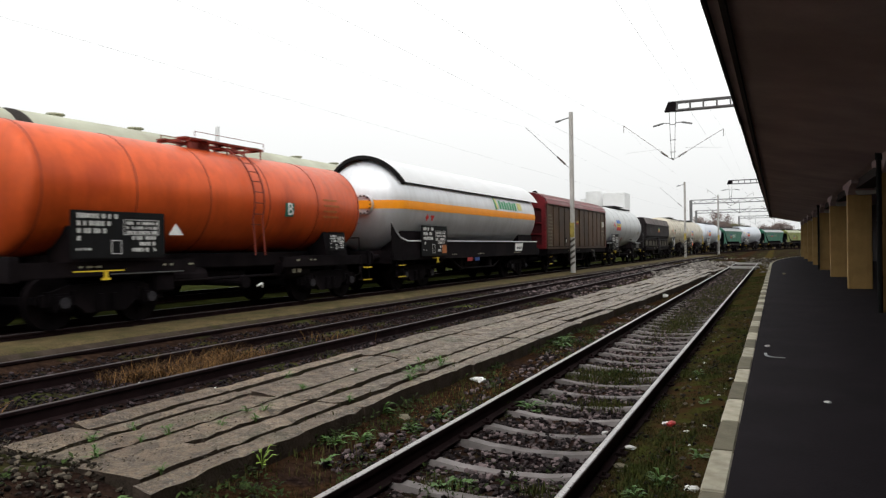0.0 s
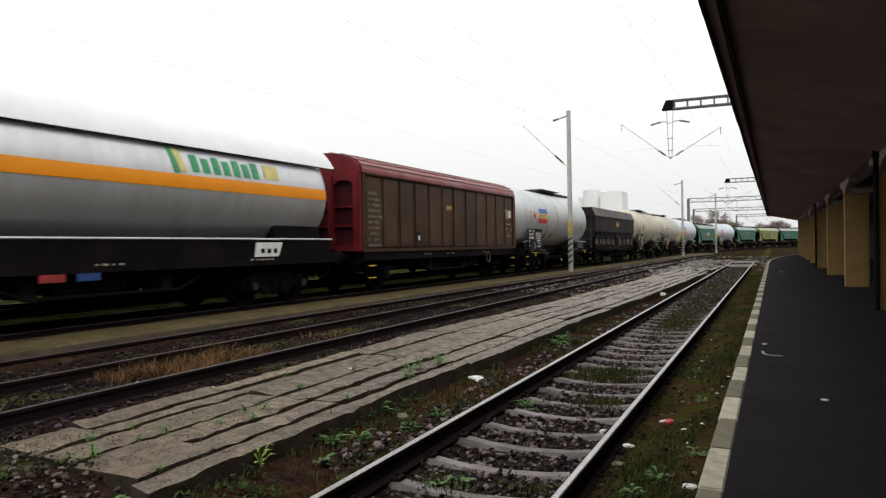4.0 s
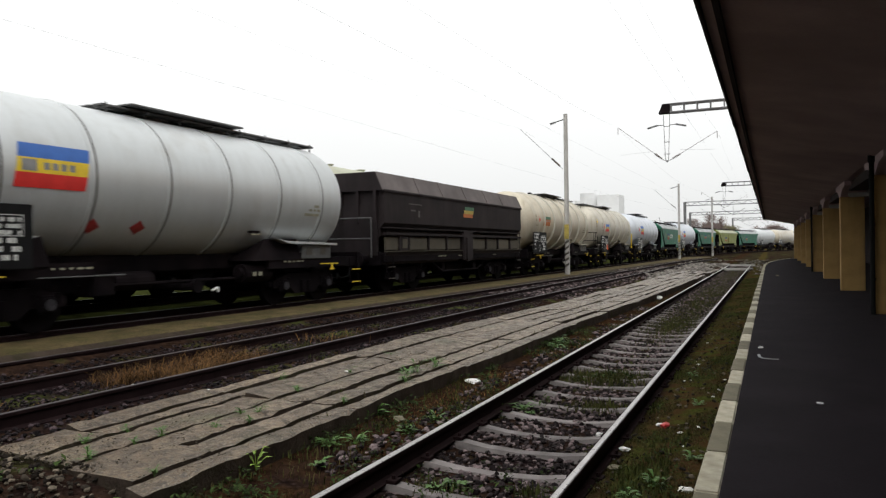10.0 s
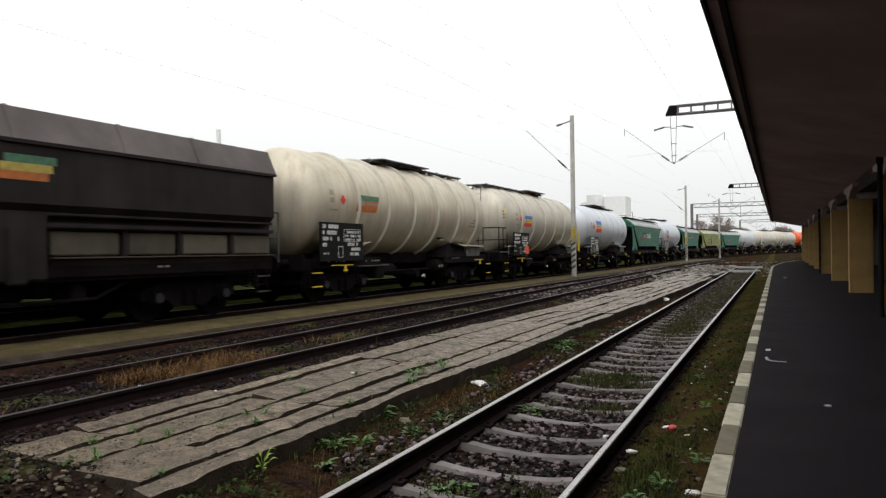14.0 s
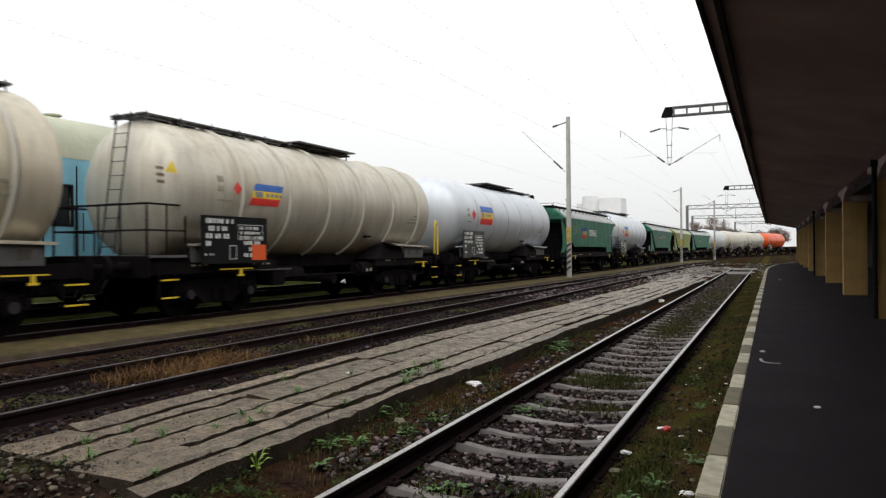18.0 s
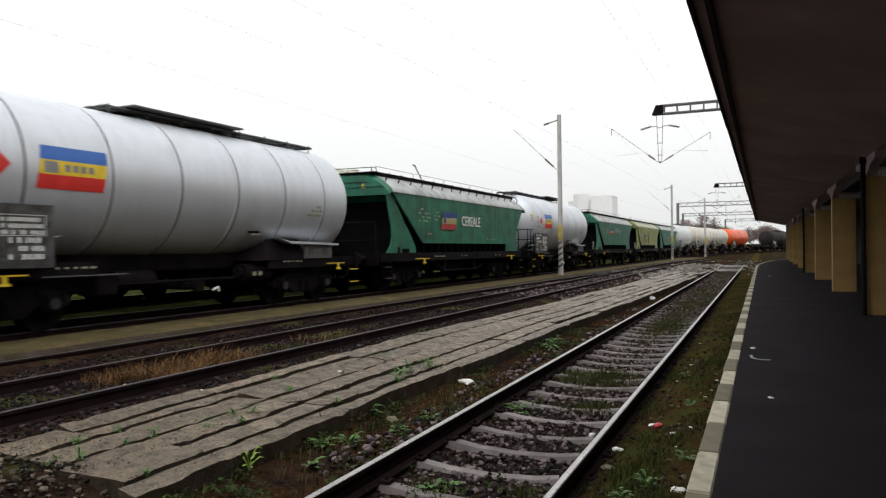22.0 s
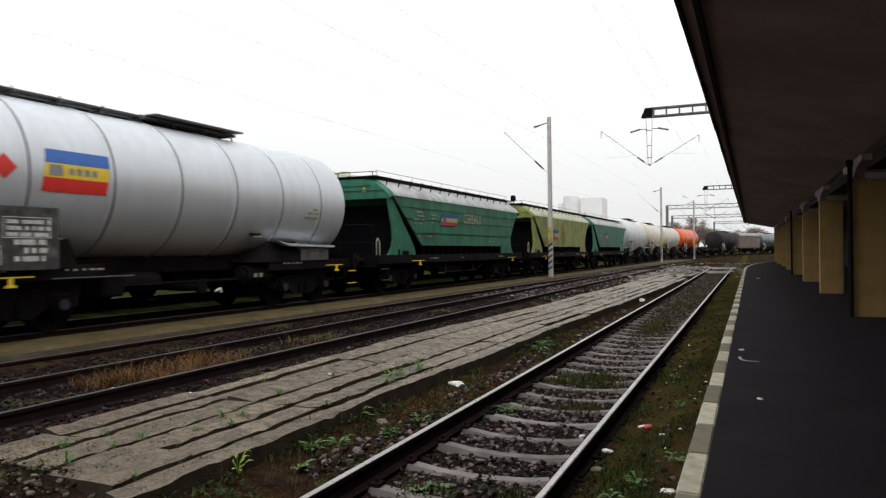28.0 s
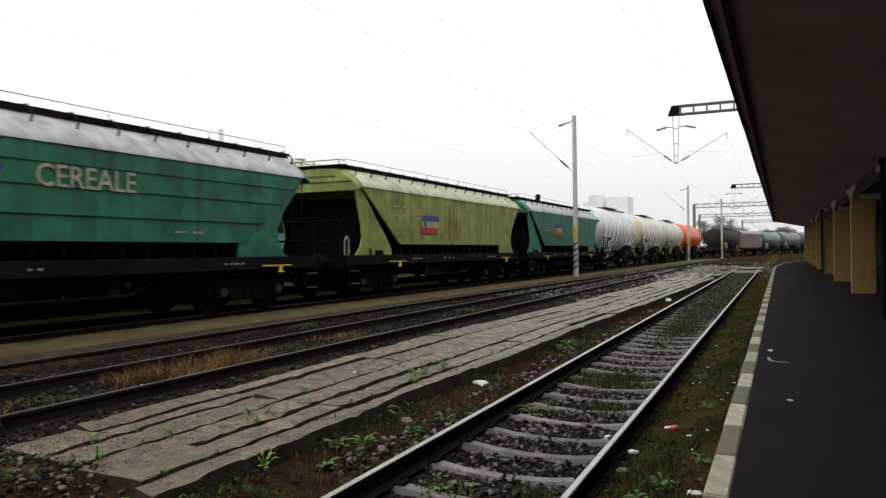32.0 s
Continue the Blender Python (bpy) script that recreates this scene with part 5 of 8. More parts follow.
def coal_hopper(L):
    w = thing("covered_hopper_wagon", "dark brown covered hopper wagon with faded lids and dusty chute panels", "hopper wagon", "freight train wagons")
    h = L / 2 - 0.55
    underframe(w, L, "flat")
    buffers(w, L)
    bm = bmesh.new()
    prism(bm, [(-1.46, 2.12), (-1.30, 1.95), (-1.30, 1.72), (-0.9, 1.2), (0.9, 1.2), (1.30, 1.72), (1.30, 1.95), (1.46, 2.12), (1.46, 3.08), (-1.46, 3.08)], -h + 0.05, h - 0.05)
    part("body", bm, M["coal"], w)
    ya, yb, lo, hi = -h - 0.06, h + 0.02, 1.49, 1.24
    bm = bmesh.new()
    quads(bm, [(-lo, ya, 3.08), (lo, ya, 3.08), (lo, yb, 3.08), (-lo, yb, 3.08), (-hi, ya, 3.63), (hi, ya, 3.63), (hi, yb, 3.63), (-hi, yb, 3.63)], BOXF)
    lid = part("lid", bm, M["coal_lid"], w, "faded grey-brown sloping roof lid")
    one("lid_edge", M["coal"], lid, lambda bm: box(bm, (1.475, 0, 3.07), (0.06, 2 * h, 0.06)))
    for y in (-h * 0.62, -h / 3, 0.0, h / 3, h * 0.62):
        one("lid_joint", M["coal_lid"], lid, lambda bm: quads(bm, [(1.49, y - 0.03, 3.09), (1.505, y - 0.03, 3.09), (1.505, y + 0.03, 3.09), (1.49, y + 0.03, 3.09),
                                                              (1.24, y - 0.03, 3.63), (1.258, y - 0.03, 3.645), (1.258, y + 0.03, 3.645), (1.24, y + 0.03, 3.63)], BOXF))
    for sy, e in ((-1, ya), (1, yb)):
        one("lid_end", M["coal"], lid, lambda bm: prism(bm, [(-lo + 0.02, 3.07), (lo - 0.02, 3.07), (hi - 0.01, 3.62), (-hi + 0.01, 3.62)], e - 0.012, e + 0.012))
    # chute panels between posts, a worn one and a small hatch near the front
    for p0, p1 in ((-5.92, -5.12), (-4.47, -3.14), (-3.03, -1.71), (-1.62, -0.45), (0.64, 1.96), (2.14, 3.25), (3.42, 4.67), (4.84, 6.02)):
        one("chute_panel", M["chute"], w, lambda bm: rbox(bm, (1.36, (p0 + p1) / 2, 1.50), (0.06, p1 - p0, 0.40), 0.02), "dusty panel over a discharge chute")
    ht = one("hatch", M["coal"], w, lambda bm: rbox(bm, (1.39, -4.79, 1.50), (0.10, 0.50, 0.44), 0.02), "small dark hatch with a raised rim")
    one("hatch_plate", M["chute"], ht, lambda bm: rbox(bm, (1.44, -4.79, 1.50), (0.02, 0.32, 0.28), 0.008))
    for y in (-5.09, -4.49, -3.085, -1.665, 2.05, 3.335, 4.755):
        one("post", M["coal"], w, lambda bm: rbox(bm, (1.40, y, 1.53), (0.09, 0.09, 0.54), 0.012))
    one("side_post", M["coal"], w, lambda bm: (rbox(bm, (1.42, 0.09, 1.45), (0.16, 0.9, 1.10), 0.04), rbox(bm, (1.50, 0.0, 1.30), (0.10, 0.34, 0.9), 0.03)), "broad middle post with a rounded bulge")
    for z, x, t in ((1.79, 1.43, 0.08), (1.97, 1.40, 0.05)):
        one("side_beam", M["coal"], w, lambda bm: rbox(bm, (x, 0, z), (0.12, 2 * h - 0.2, t), 0.012))
    for p0, p1 in ((-5.98, -0.42), (0.62, 6.06)):
        one("ledge", M["chute"], w, lambda bm: rbox(bm, (1.44, (p0 + p1) / 2, 1.265), (0.13, p1 - p0, 0.03), 0.008), "bare worn ledge")
        one("side_skirt", M["coal"], w, lambda bm: quads(bm, [(1.24, p0, 0.87), (1.30, p0, 0.87), (1.30, p1, 0.87), (1.24, p1, 0.87), (1.40, p0, 1.25), (1.46, p0, 1.25), (1.46, p1, 1.25), (1.40, p1, 1.25)], BOXF), "dark inward-sloping skirt under the ledge")
    for sy in (-1, 1):
        e = sy * h
        one("end_wall", M["coal"], w, lambda bm: (box(bm, (0, e - sy * 0.02, 1.9), (2.5, 0.1, 1.5)), [box(bm, (x, e, 2.6), (0.10, 0.14, 0.95)) for x in (-1.2, -0.6, 0, 0.6, 1.2)]))
        one("end_railing", M["walk_steel"], w, lambda bm: (pipe(bm, [(1.25, e + sy * 0.35, 1.1), (1.25, e + sy * 0.35, 2.25), (-1.25, e + sy * 0.35, 2.25), (-1.25, e + sy * 0.35, 1.1)], 0.02),
                                                           pipe(bm, [(1.25, e + sy * 0.35, 1.65), (-1.25, e + sy * 0.35, 1.65)], 0.018)))
        steps(w, sy * (L / 2 - 1.0), "seam")
    st = None
    for k, key in enumerate(("old_orange", "old_yellow", "old_green")):
        bm = bmesh.new()
        box(bm, (1.464, 0.14 + 0.07 * k, 2.54 + 0.13 * k), (0.006, 0.86, 0.13))
        if st is None:
            st = part("operator_sticker", bm, M[key], w, "faded sticker with green, yellow and orange stripes")
        else:
            part("sticker_stripe", bm, M[key], st)
    bm = bmesh.new()
    box(bm, (1.468, -h + 1.9, 2.55), (0.006, 0.3, 0.05))
    box(bm, (1.468, -h + 2.05, 2.75), (0.006, 0.9, 0.03))
    box(bm, (1.468, -h + 2.3, 2.45), (0.006, 0.12, 0.2))
    stencil("marking", bm, M["dim_mark"], w)
    return w, bogie(w, -L / 2 + 2.75) + bogie(w, L / 2 - 2.75)


def grain_hopper(L, paint, label, ribs, yc=0.4, roof="dust"):
    w = thing("grain_hopper_wagon", label, "hopper wagon", "freight train wagons")
    h = L / 2 - 0.62
    underframe(w, L, "flat")
    buffers(w, L)
    eave, low, top_h, low_h = 3.10, 1.53, 6.30, 4.17
    y_f, y_r = yc - top_h, yc + top_h
    # body with end walls that slope inwards to the chutes
    bm = bmesh.new()
    quads(bm, [(-1.42, y_f, eave), (1.42, y_f, eave), (1.42, y_r, eave), (-1.42, y_r, eave),
               (-1.40, yc - low_h, low), (1.40, yc - low_h, low), (1.40, yc + low_h, low), (-1.40, yc + low_h, low)], BOXF)
    body = part("body", bm, M[paint], w)
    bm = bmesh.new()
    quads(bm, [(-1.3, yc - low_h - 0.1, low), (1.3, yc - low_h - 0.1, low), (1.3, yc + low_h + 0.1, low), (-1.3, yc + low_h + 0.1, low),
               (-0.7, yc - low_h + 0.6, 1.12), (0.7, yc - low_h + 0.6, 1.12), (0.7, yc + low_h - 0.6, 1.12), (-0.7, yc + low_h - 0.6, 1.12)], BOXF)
    # chute and green wagons' ribs coloured near black as shade under the body
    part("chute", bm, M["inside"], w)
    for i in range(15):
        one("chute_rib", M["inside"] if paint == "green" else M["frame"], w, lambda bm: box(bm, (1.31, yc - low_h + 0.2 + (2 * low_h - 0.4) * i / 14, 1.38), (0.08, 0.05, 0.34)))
    # roof: sloping shoulders and a flat top
    bm = bmesh.new()
    half = [(1.45, eave), (1.435, eave + 0.06), (1.35, eave + 0.16), (1.20, eave + 0.29), (1.02, eave + 0.42), (0.84, eave + 0.52), (0.62, eave + 0.58), (0.3, eave + 0.60)]
    sec = half + [(-x, z) for x, z in half[::-1]]
    last = len(sec) - 1
    prism(bm, sec, y_f - 0.02, y_r + 0.02)
    rf = part("roof", bm, M[roof], w, "dusty grey rounded roof" if roof == "dust" else "dusty pale olive rounded roof", True)
    for sy in (-1, 1):
        Y = lambda d: yc + sy * d
        bm = bmesh.new()
        e, i_ = Y(top_h + 0.27), Y(top_h + 0.015)
        a = [bm.verts.new((x * 0.985, e, z - 0.07 if 0 < n_ < last else z - 0.10)) for n_, (x, z) in enumerate(sec)]
        b = [bm.verts.new((x * 1.004, i_, z + 0.003)) for x, z in sec]
        for q in range(last):
            bm.faces.new((a[q], a[q + 1], b[q + 1], b[q]))
        bm.faces.new(a)
        bm.faces.new(b[::-1])
        bm.faces.new((a[0], b[0], b[last], a[last]))
        part("end_hood", bm, M[paint], rf, "painted end of the roof", True)
        for zz in (0.17, 0.33):
            one("hood_rib", M[paint], rf, lambda bm: rbox(bm, (0, e + sy * 0.012, eave + zz), (2.55 - 1.1 * (zz > 0.2), 0.05, 0.03), 0.008))
        one("end_rail", M["frame"], w, lambda bm: (pipe(bm, [(-0.85, i_, eave + 0.76), (-0.85, e, eave + 0.76), (0.85, e, eave + 0.76), (0.85, i_, eave + 0.76)], 0.012),
                                                   [rod(bm, (x, e, eave + 0.5), (x, e, eave + 0.76), 0.014, 5) for x in (-0.85, 0.0, 0.85)],
                                                   box(bm, (0, e + sy * -0.16, eave + 0.62), (1.8, 0.34, 0.03)))) if sy < 0 else None
        one("warning_plate", M["old_yellow"], w, lambda bm: prism(bm, [(0.44, eave + 0.12), (0.64, eave + 0.12), (0.54, eave + 0.30)], e - 0.012, e + 0.012)) if sy < 0 else None
        # side legs that curve down to the frame
        for sx in (-1, 1):
            bm = bmesh.new()
            poly = [(6.55, 3.05), (6.47, 2.75), (6.36, 2.38), (6.24, 2.02), (6.20, 1.72), (6.30, 1.45), (6.50, 1.26), (6.72, 1.12), (4.55, 1.12), (4.64, 1.42), (4.96, 1.78), (5.42, 2.22), (5.84, 2.68), (6.24, 3.05)]
            if sy > 0:
                poly = [(6.34, 3.05), (6.05, 2.72), (5.62, 2.25), (5.40, 1.85), (5.45, 1.5), (5.62, 1.30), (5.92, 1.12), (4.05, 1.12), (4.10, 1.56), (6.20, 3.05)]
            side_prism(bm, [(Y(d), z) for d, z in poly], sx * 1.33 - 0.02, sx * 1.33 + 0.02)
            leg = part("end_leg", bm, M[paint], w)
            # inward faces coloured black, as the shade inside the leg
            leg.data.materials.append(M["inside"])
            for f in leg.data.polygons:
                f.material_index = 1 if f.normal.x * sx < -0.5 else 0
            # openings drawn as black plates laid on the leg
            if sy < 0:
                one("leg_hole", M["inside"], w, lambda bm: rbox(bm, (sx * 1.352, Y(5.32), 1.20), (0.012, 0.46, 0.30), 0.004))
                one("leg_slot", M["inside"], w, lambda bm: rbox(bm, (sx * 1.352, Y(5.79), 1.28), (0.012, 0.13, 0.24), 0.004))
        # black plates fill the end recess, its shade put into the colour
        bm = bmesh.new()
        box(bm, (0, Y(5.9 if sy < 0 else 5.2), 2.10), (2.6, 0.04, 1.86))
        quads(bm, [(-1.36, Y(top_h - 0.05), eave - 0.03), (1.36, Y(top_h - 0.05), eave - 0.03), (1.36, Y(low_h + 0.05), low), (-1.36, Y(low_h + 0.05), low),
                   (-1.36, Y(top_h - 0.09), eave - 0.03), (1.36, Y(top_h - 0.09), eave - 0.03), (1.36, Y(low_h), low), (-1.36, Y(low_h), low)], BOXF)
        part("end_slope", bm, M["inside"], w, "sloping end plate coloured black as recess shade")
        bm = bmesh.new()
        pipe(bm, [(1.25, sy * (h + 0.05), 1.2), (1.25, sy * (h + 0.05), 2.15), (-1.25, sy * (h + 0.05), 2.15), (-1.25, sy * (h + 0.05), 1.2)], 0.022)
        pipe(bm, [(1.25, sy * (h + 0.05), 1.6), (-1.25, sy * (h + 0.05), 1.6)], 0.018)
        part("end_railing", bm, M["frame"], w)
        if sy < 0:
            if ribs or paint == "olive":
                one("hand_rail", M["faded"], w, lambda bm: pipe(bm, [(1.30, -h + 0.12, 1.2), (1.30, -h + 0.12, 1.62), (1.30, -h + 0.22, 1.74), (1.30, -h + 0.32, 1.62), (1.30, -h + 0.32, 1.2)], 0.018), "pale hooped hand rail")
                end_ladder(w, -0.75, -0.40, e - 0.03, 1.2, eave + 0.75, M["frame"], 0.0, 9)
        steps(w, sy * (L / 2 - 0.95), "seam")
    # running boards with props and hand rail
    z = eave + 0.64
    bm = bmesh.new()
    for sx in (-1, 1):
        for kx in (0.62, 0.78):
            box(bm, (sx * kx, yc, z), (0.13, 2 * top_h + 0.3, 0.03))
        box(bm, (sx * 0.84, yc, z - 0.055), (0.03, 2 * top_h + 0.3, 0.10))
        for y in span(y_f + 0.1, y_r - 0.1, 0.78):
            pipe(bm, [(sx * 0.86, y, z - 0.02), (sx * 1.06, y, z - 0.05), (sx * 1.17, y, z - 0.17), (sx * 1.13, y, z - 0.29), (sx * 0.98, y, z - 0.33)], 0.02)
            box(bm, (sx * 0.74, y, z - 0.04), (0.42, 0.05, 0.05))
            rod(bm, (sx * 0.70, y, z), (sx * 0.70, y + 0.25, z + 0.07), 0.014, 5)
    for y in span(y_f + 0.8, y_r - 0.8, 1.7):
        rbox(bm, (0, y, z - 0.02), (0.8, 1.2, 0.12), 0.03)
    rw = part("roof_walkway", bm, M["frame"], w)
    for sx in (-0.85, 0.85):
        bm = bmesh.new()
        for y in span(y_f, y_r, 2.4):
            rod(bm, (sx, y, z), (sx, y, z + 0.17), 0.007, 5)
        rod(bm, (sx, y_f - 0.1, z + 0.17), (sx, y_r, z + 0.17), 0.008, 5)
        part("hand_rail", bm, M["walk_steel"], rw)
    if ribs:
        for zz in (2.81, 2.44, 1.98):
            f = (eave - zz) / (eave - low)
            hl = top_h + (low_h - top_h) * f
            bm = bmesh.new()
            box(bm, (1.415, yc, zz), (0.05, 2 * hl, 0.045))
            part("side_rib", bm, M[paint], body)
    brake_mark(w, -h + 2.75, 1.02)
    brake_mark(w, h - 1.6, 1.02)
    return w, bogie(w, -L / 2 + 2.75) + bogie(w, L / 2 - 2.75)


def hopper_marks(w, L, y_flag, z, bright, letters="CEREALE", y_word=None, cap=0.37, width=1.85, flag_w=1.46, flag_h=0.62, zw=None):
    h = L / 2 - 0.62
    x = 1.443
    st = None
    for k, key in ((-1, "old_red"), (0, "old_yellow"), (1, "old_blue")):
        zz, sk = z + flag_h / 3 * k, flag_w * 0.05
        bm = bmesh.new()
        side_prism(bm, [(y_flag + (k - 0.5) * sk - flag_w / 2, zz - flag_h / 6), (y_flag + (k - 0.5) * sk + flag_w / 2, zz - flag_h / 6),
                        (y_flag + (k + 0.5) * sk + flag_w / 2, zz + flag_h / 6), (y_flag + (k + 0.5) * sk - flag_w / 2, zz + flag_h / 6)], x - 0.003, x + 0.003)
        if st is None:
            st = part("operator_sticker", bm, M[key], w, "slanted sticker with blue, yellow and red stripes")
        else:
            part("sticker_stripe", bm, M[key], st)
    one("sticker_emblem", M["old_blue"], st, lambda bm: box(bm, (x + 0.005, y_flag - flag_w * 0.33, z), (0.004, flag_w * 0.17, flag_h * 0.30)))
    bm = bmesh.new()
    for i in range(5):
        box(bm, (x + 0.006, y_flag - flag_w * 0.15 + flag_w * 0.13 * i, z + flag_h * 0.02 * i), (0.004, flag_w * 0.08, flag_h * 0.26))
    part("sticker_mark", bm, M["faded"], st)
    if letters:
        bm = words(letters, 1.0)
        xs_, ys_ = [v.co.x for v in bm.verts], [v.co.y for v in bm.verts]
        bmesh.ops.scale(bm, vec=(width / (max(xs_) - min(xs_)), cap / (max(ys_) - min(ys_)), 1), verts=bm.verts)
        bmesh.ops.transform(bm, matrix=pose(x + 0.004, y_word, zw or z, 90, 0, 90), verts=bm.verts)
        part("lettering", bm, M[bright], w, "the word CEREALE in pale paint")
    rnd = random.Random(int(y_flag * 37))
    bm = bmesh.new()
    for y, zz, wd, rows in ((-h + 2.5, 2.66, 0.8, 4), (-h + 3.7, 2.6, 0.45, 3), (-h + 2.7, 1.85, 1.3, 1), (h - 4.6, 1.72, 1.2, 1)):
        for r in range(rows):
            yy = y
            while yy < y + wd:
                ln = rnd.uniform(0.05, 0.18)
                if rnd.random() < 0.55:
                    box(bm, (x - 0.002, yy + ln / 2, zz - 0.13 * r), (0.006, ln, rnd.uniform(0.03, 0.055)))
                yy += ln + 0.05
    stencil("marking", bm, M["faded"], w, "faded stencilled lettering")


TRAIN = []
M["far_van"] = mat("dull_red_brown_van_paint", (0.15, 0.105, 0.09), 0.7, var=0.25, scale=1.2, fine=18, dirt=(0.09, 0.07, 0.06), dirt_amt=0.4, streak=0.3, bump=0.05)


def couple(maker, s0, s1):
    w, sets = maker(s1 - s0)
    TRAIN.append((w, sets, (s0 + s1) / 2, s1 - s0))
    return w


couple(orange_wagon, 6.6, 18.2)
couple(gas_wagon, 18.2, 33.3)
couple(van_wagon, 33.3, 46.7)
couple(lambda L: tank_wagon(L, "grey_tank", "light grey tank wagon with tricolour sticker and black panel", flag_y=-3.90, ring_r=0.014, rear_gap=1.12), 46.7, 60.2)
couple(coal_hopper, 60.2, 73.6)
couple(lambda L: tank_wagon(L, "beige", "grimy beige tank wagon with raised hoops", hoops=(-3.6, 4.58), ring_r=0.055, ring_key="hoop_pale"), 73.6, 86.8)
couple(lambda L: tank_wagon(L, "cream", "grimy cream tank wagon with railed end platform", front_platform=True, long_walk=True, front_gap=1.0, hoops=(-3.61, 4.62), flag_y=-3.15, ring_r=0.042, ring_key="hoop_pale"), 86.8, 100.2)
couple(lambda L: tank_wagon(L, "pale", "pale white tank wagon with worn grey data panel", front_board="worn_board", hoops=(-3.87, 4.34), flag_y=-3.62, ring_r=0.014), 100.2, 113.7)
g = couple(lambda L: grain_hopper(L, "green", "green grain hopper wagon with smooth lettered sides", False, 0.5), 113.7, 128.0)
hopper_marks(g, 14.3, -1.60, 2.33, "white", y_word=0.42, zw=2.35, flag_w=1.25)
one("raised_lever", M["walk_steel"], g, lambda bm: (rod(bm, (0.75, -2.45, 3.80), (0.75, -2.95, 4.22), 0.022, 6), rod(bm, (0.75, -2.95, 4.22), (0.75, -3.08, 4.24), 0.03, 6)), "bent lever that sticks up from the roof")
couple(lambda L: tank_wagon(L, "pale", "pale grey tank wagon with railed end platform", front_platform=True, long_walk=True, front_board="worn_board", front_gap=1.0, hoops=(-3.99, 4.24), flag_y=-3.72, ring_r=0.014), 128.0, 141.5)
g = couple(lambda L: grain_hopper(L, "green", "weathered green grain hopper wagon with ribbed lettered sides", True, 0.21), 141.5, 156.9)
hopper_marks(g, 15.4, -1.67, 2.47, "faded", y_word=0.60, zw=2.56, width=1.9, flag_h=0.42)
g = couple(lambda L: grain_hopper(L, "olive", "olive green grain hopper wagon with rust-streaked sides", False, 0.5, roof="dust_olive"), 156.9, 171.4)
hopper_marks(g, 14.5, -1.72, 2.17, "faded", letters="", flag_w=1.15, flag_h=0.58)
rnd = random.Random(77)
for k in range(7):
    y, zt, zl = 0.05 + rnd.uniform(-0.30, 0.42), rnd.uniform(2.3, 2.95), rnd.uniform(1.56, 2.0)
    wd = rnd.uniform(0.03, 0.10)
    one("rust_streak", M["rust_stain"], g, lambda bm: side_prism(bm, [(y - wd * 0.4, zl), (y + wd * 0.3, zl + 0.05), (y + wd, (zt + zl) / 2), (y + wd * 0.5, zt), (y - wd * 0.4, zt - 0.08), (y - wd, (zt + zl) / 2 + 0.1)], 1.39, 1.4205 + 0.0005 * k), "rust-brown streak down the side")
g = couple(lambda L: grain_hopper(L, "green", "green grain hopper wagon coupled behind the olive one", False), 171.4, 185.3)
hopper_marks(g, 14.1, -1.6, 2.30, "faded", letters="", flag_w=1.1)
couple(lambda L: tank_wagon(L, "grey_tank", "light grey tank wagon with many white hoops", rings=9, ring_key="white_shell", flag=False, ring_r=0.05, hoops=(-4.6, 4.6)), 185.3, 197.8)
couple(lambda L: tank_wagon(L, "beige", "yellowish tank wagon with pale hoops", rings=7, ring_key="white_shell", flag=False, ring_r=0.05), 197.8, 210.9)
couple(lambda L: tank_wagon(L, "cream", "grimy cream tank wagon with a few pale hoops", rings=5, ring_key="white_shell", flag=False), 210.9, 224.0)
couple(lambda L: tank_wagon(L, "orange", "bright orange-red tank wagon far down the train", rings=3, flag=False, roof_walk=False), 224.0, 238.0)


def flat_wagon(L):
    w = thing("flat_wagon", "empty dark flat wagon", "flat wagon", "freight train wagons")
    underframe(w, L, "flat")
    buffers(w, L)
    bm = bmesh.new()
    rbox(bm, (0, 0, 1.25), (2.8, L - 1.2, 0.14), 0.02)
    part("deck", bm, M["frame"], w)
    return w, bogie(w, -L / 2 + 2.6) + bogie(w, L / 2 - 2.6)


couple(flat_wagon, 238.0, 252.4)
couple(lambda L: tank_wagon(L, "coal", "dark tank wagon far down the train", flag=False, rings=3), 252.4, 265.5)
couple(lambda L: van_wagon(L, "far_van", "far_van", "dust", "grey-brown van with a pale grey roof"), 265.5, 280.5)
for i in range(3):
    couple(lambda L: tank_wagon(L, "teal", "dark teal tank wagon at the tail of the view", flag=False, rings=5, ring_key="grey_tank"), 280.5 + 13.4 * i, 293.9 + 13.4 * i)

# ---- kerb of the platform ----
bm = bmesh.new()
rbox(bm, (0.075, 0.455, -0.37), (0.15, 0.905, 0.74), 0.012)
kerb_a = mesh_of("kerb_stone", bm, M["kerb_paint"])
kerb_b = kerb_a.copy()
kerb_b.materials.clear()
kerb_b.materials.append(M["kerb"])
rnd = random.Random(3)
KP = 0.914
for i in range(-14, 82):
    y = 4.585 + KP * i
    h = math.atan2(kerb_x(y + KP) - kerb_x(y), KP)
    ob = piece("kerb_stone", kerb_a if i % 2 == 0 else kerb_b, platform, pose(kerb_x(y) + rnd.uniform(-0.006, 0.006), y, PLAT_Z + rnd.uniform(-0.008, 0.006), 0, 0, -math.degrees(h)))

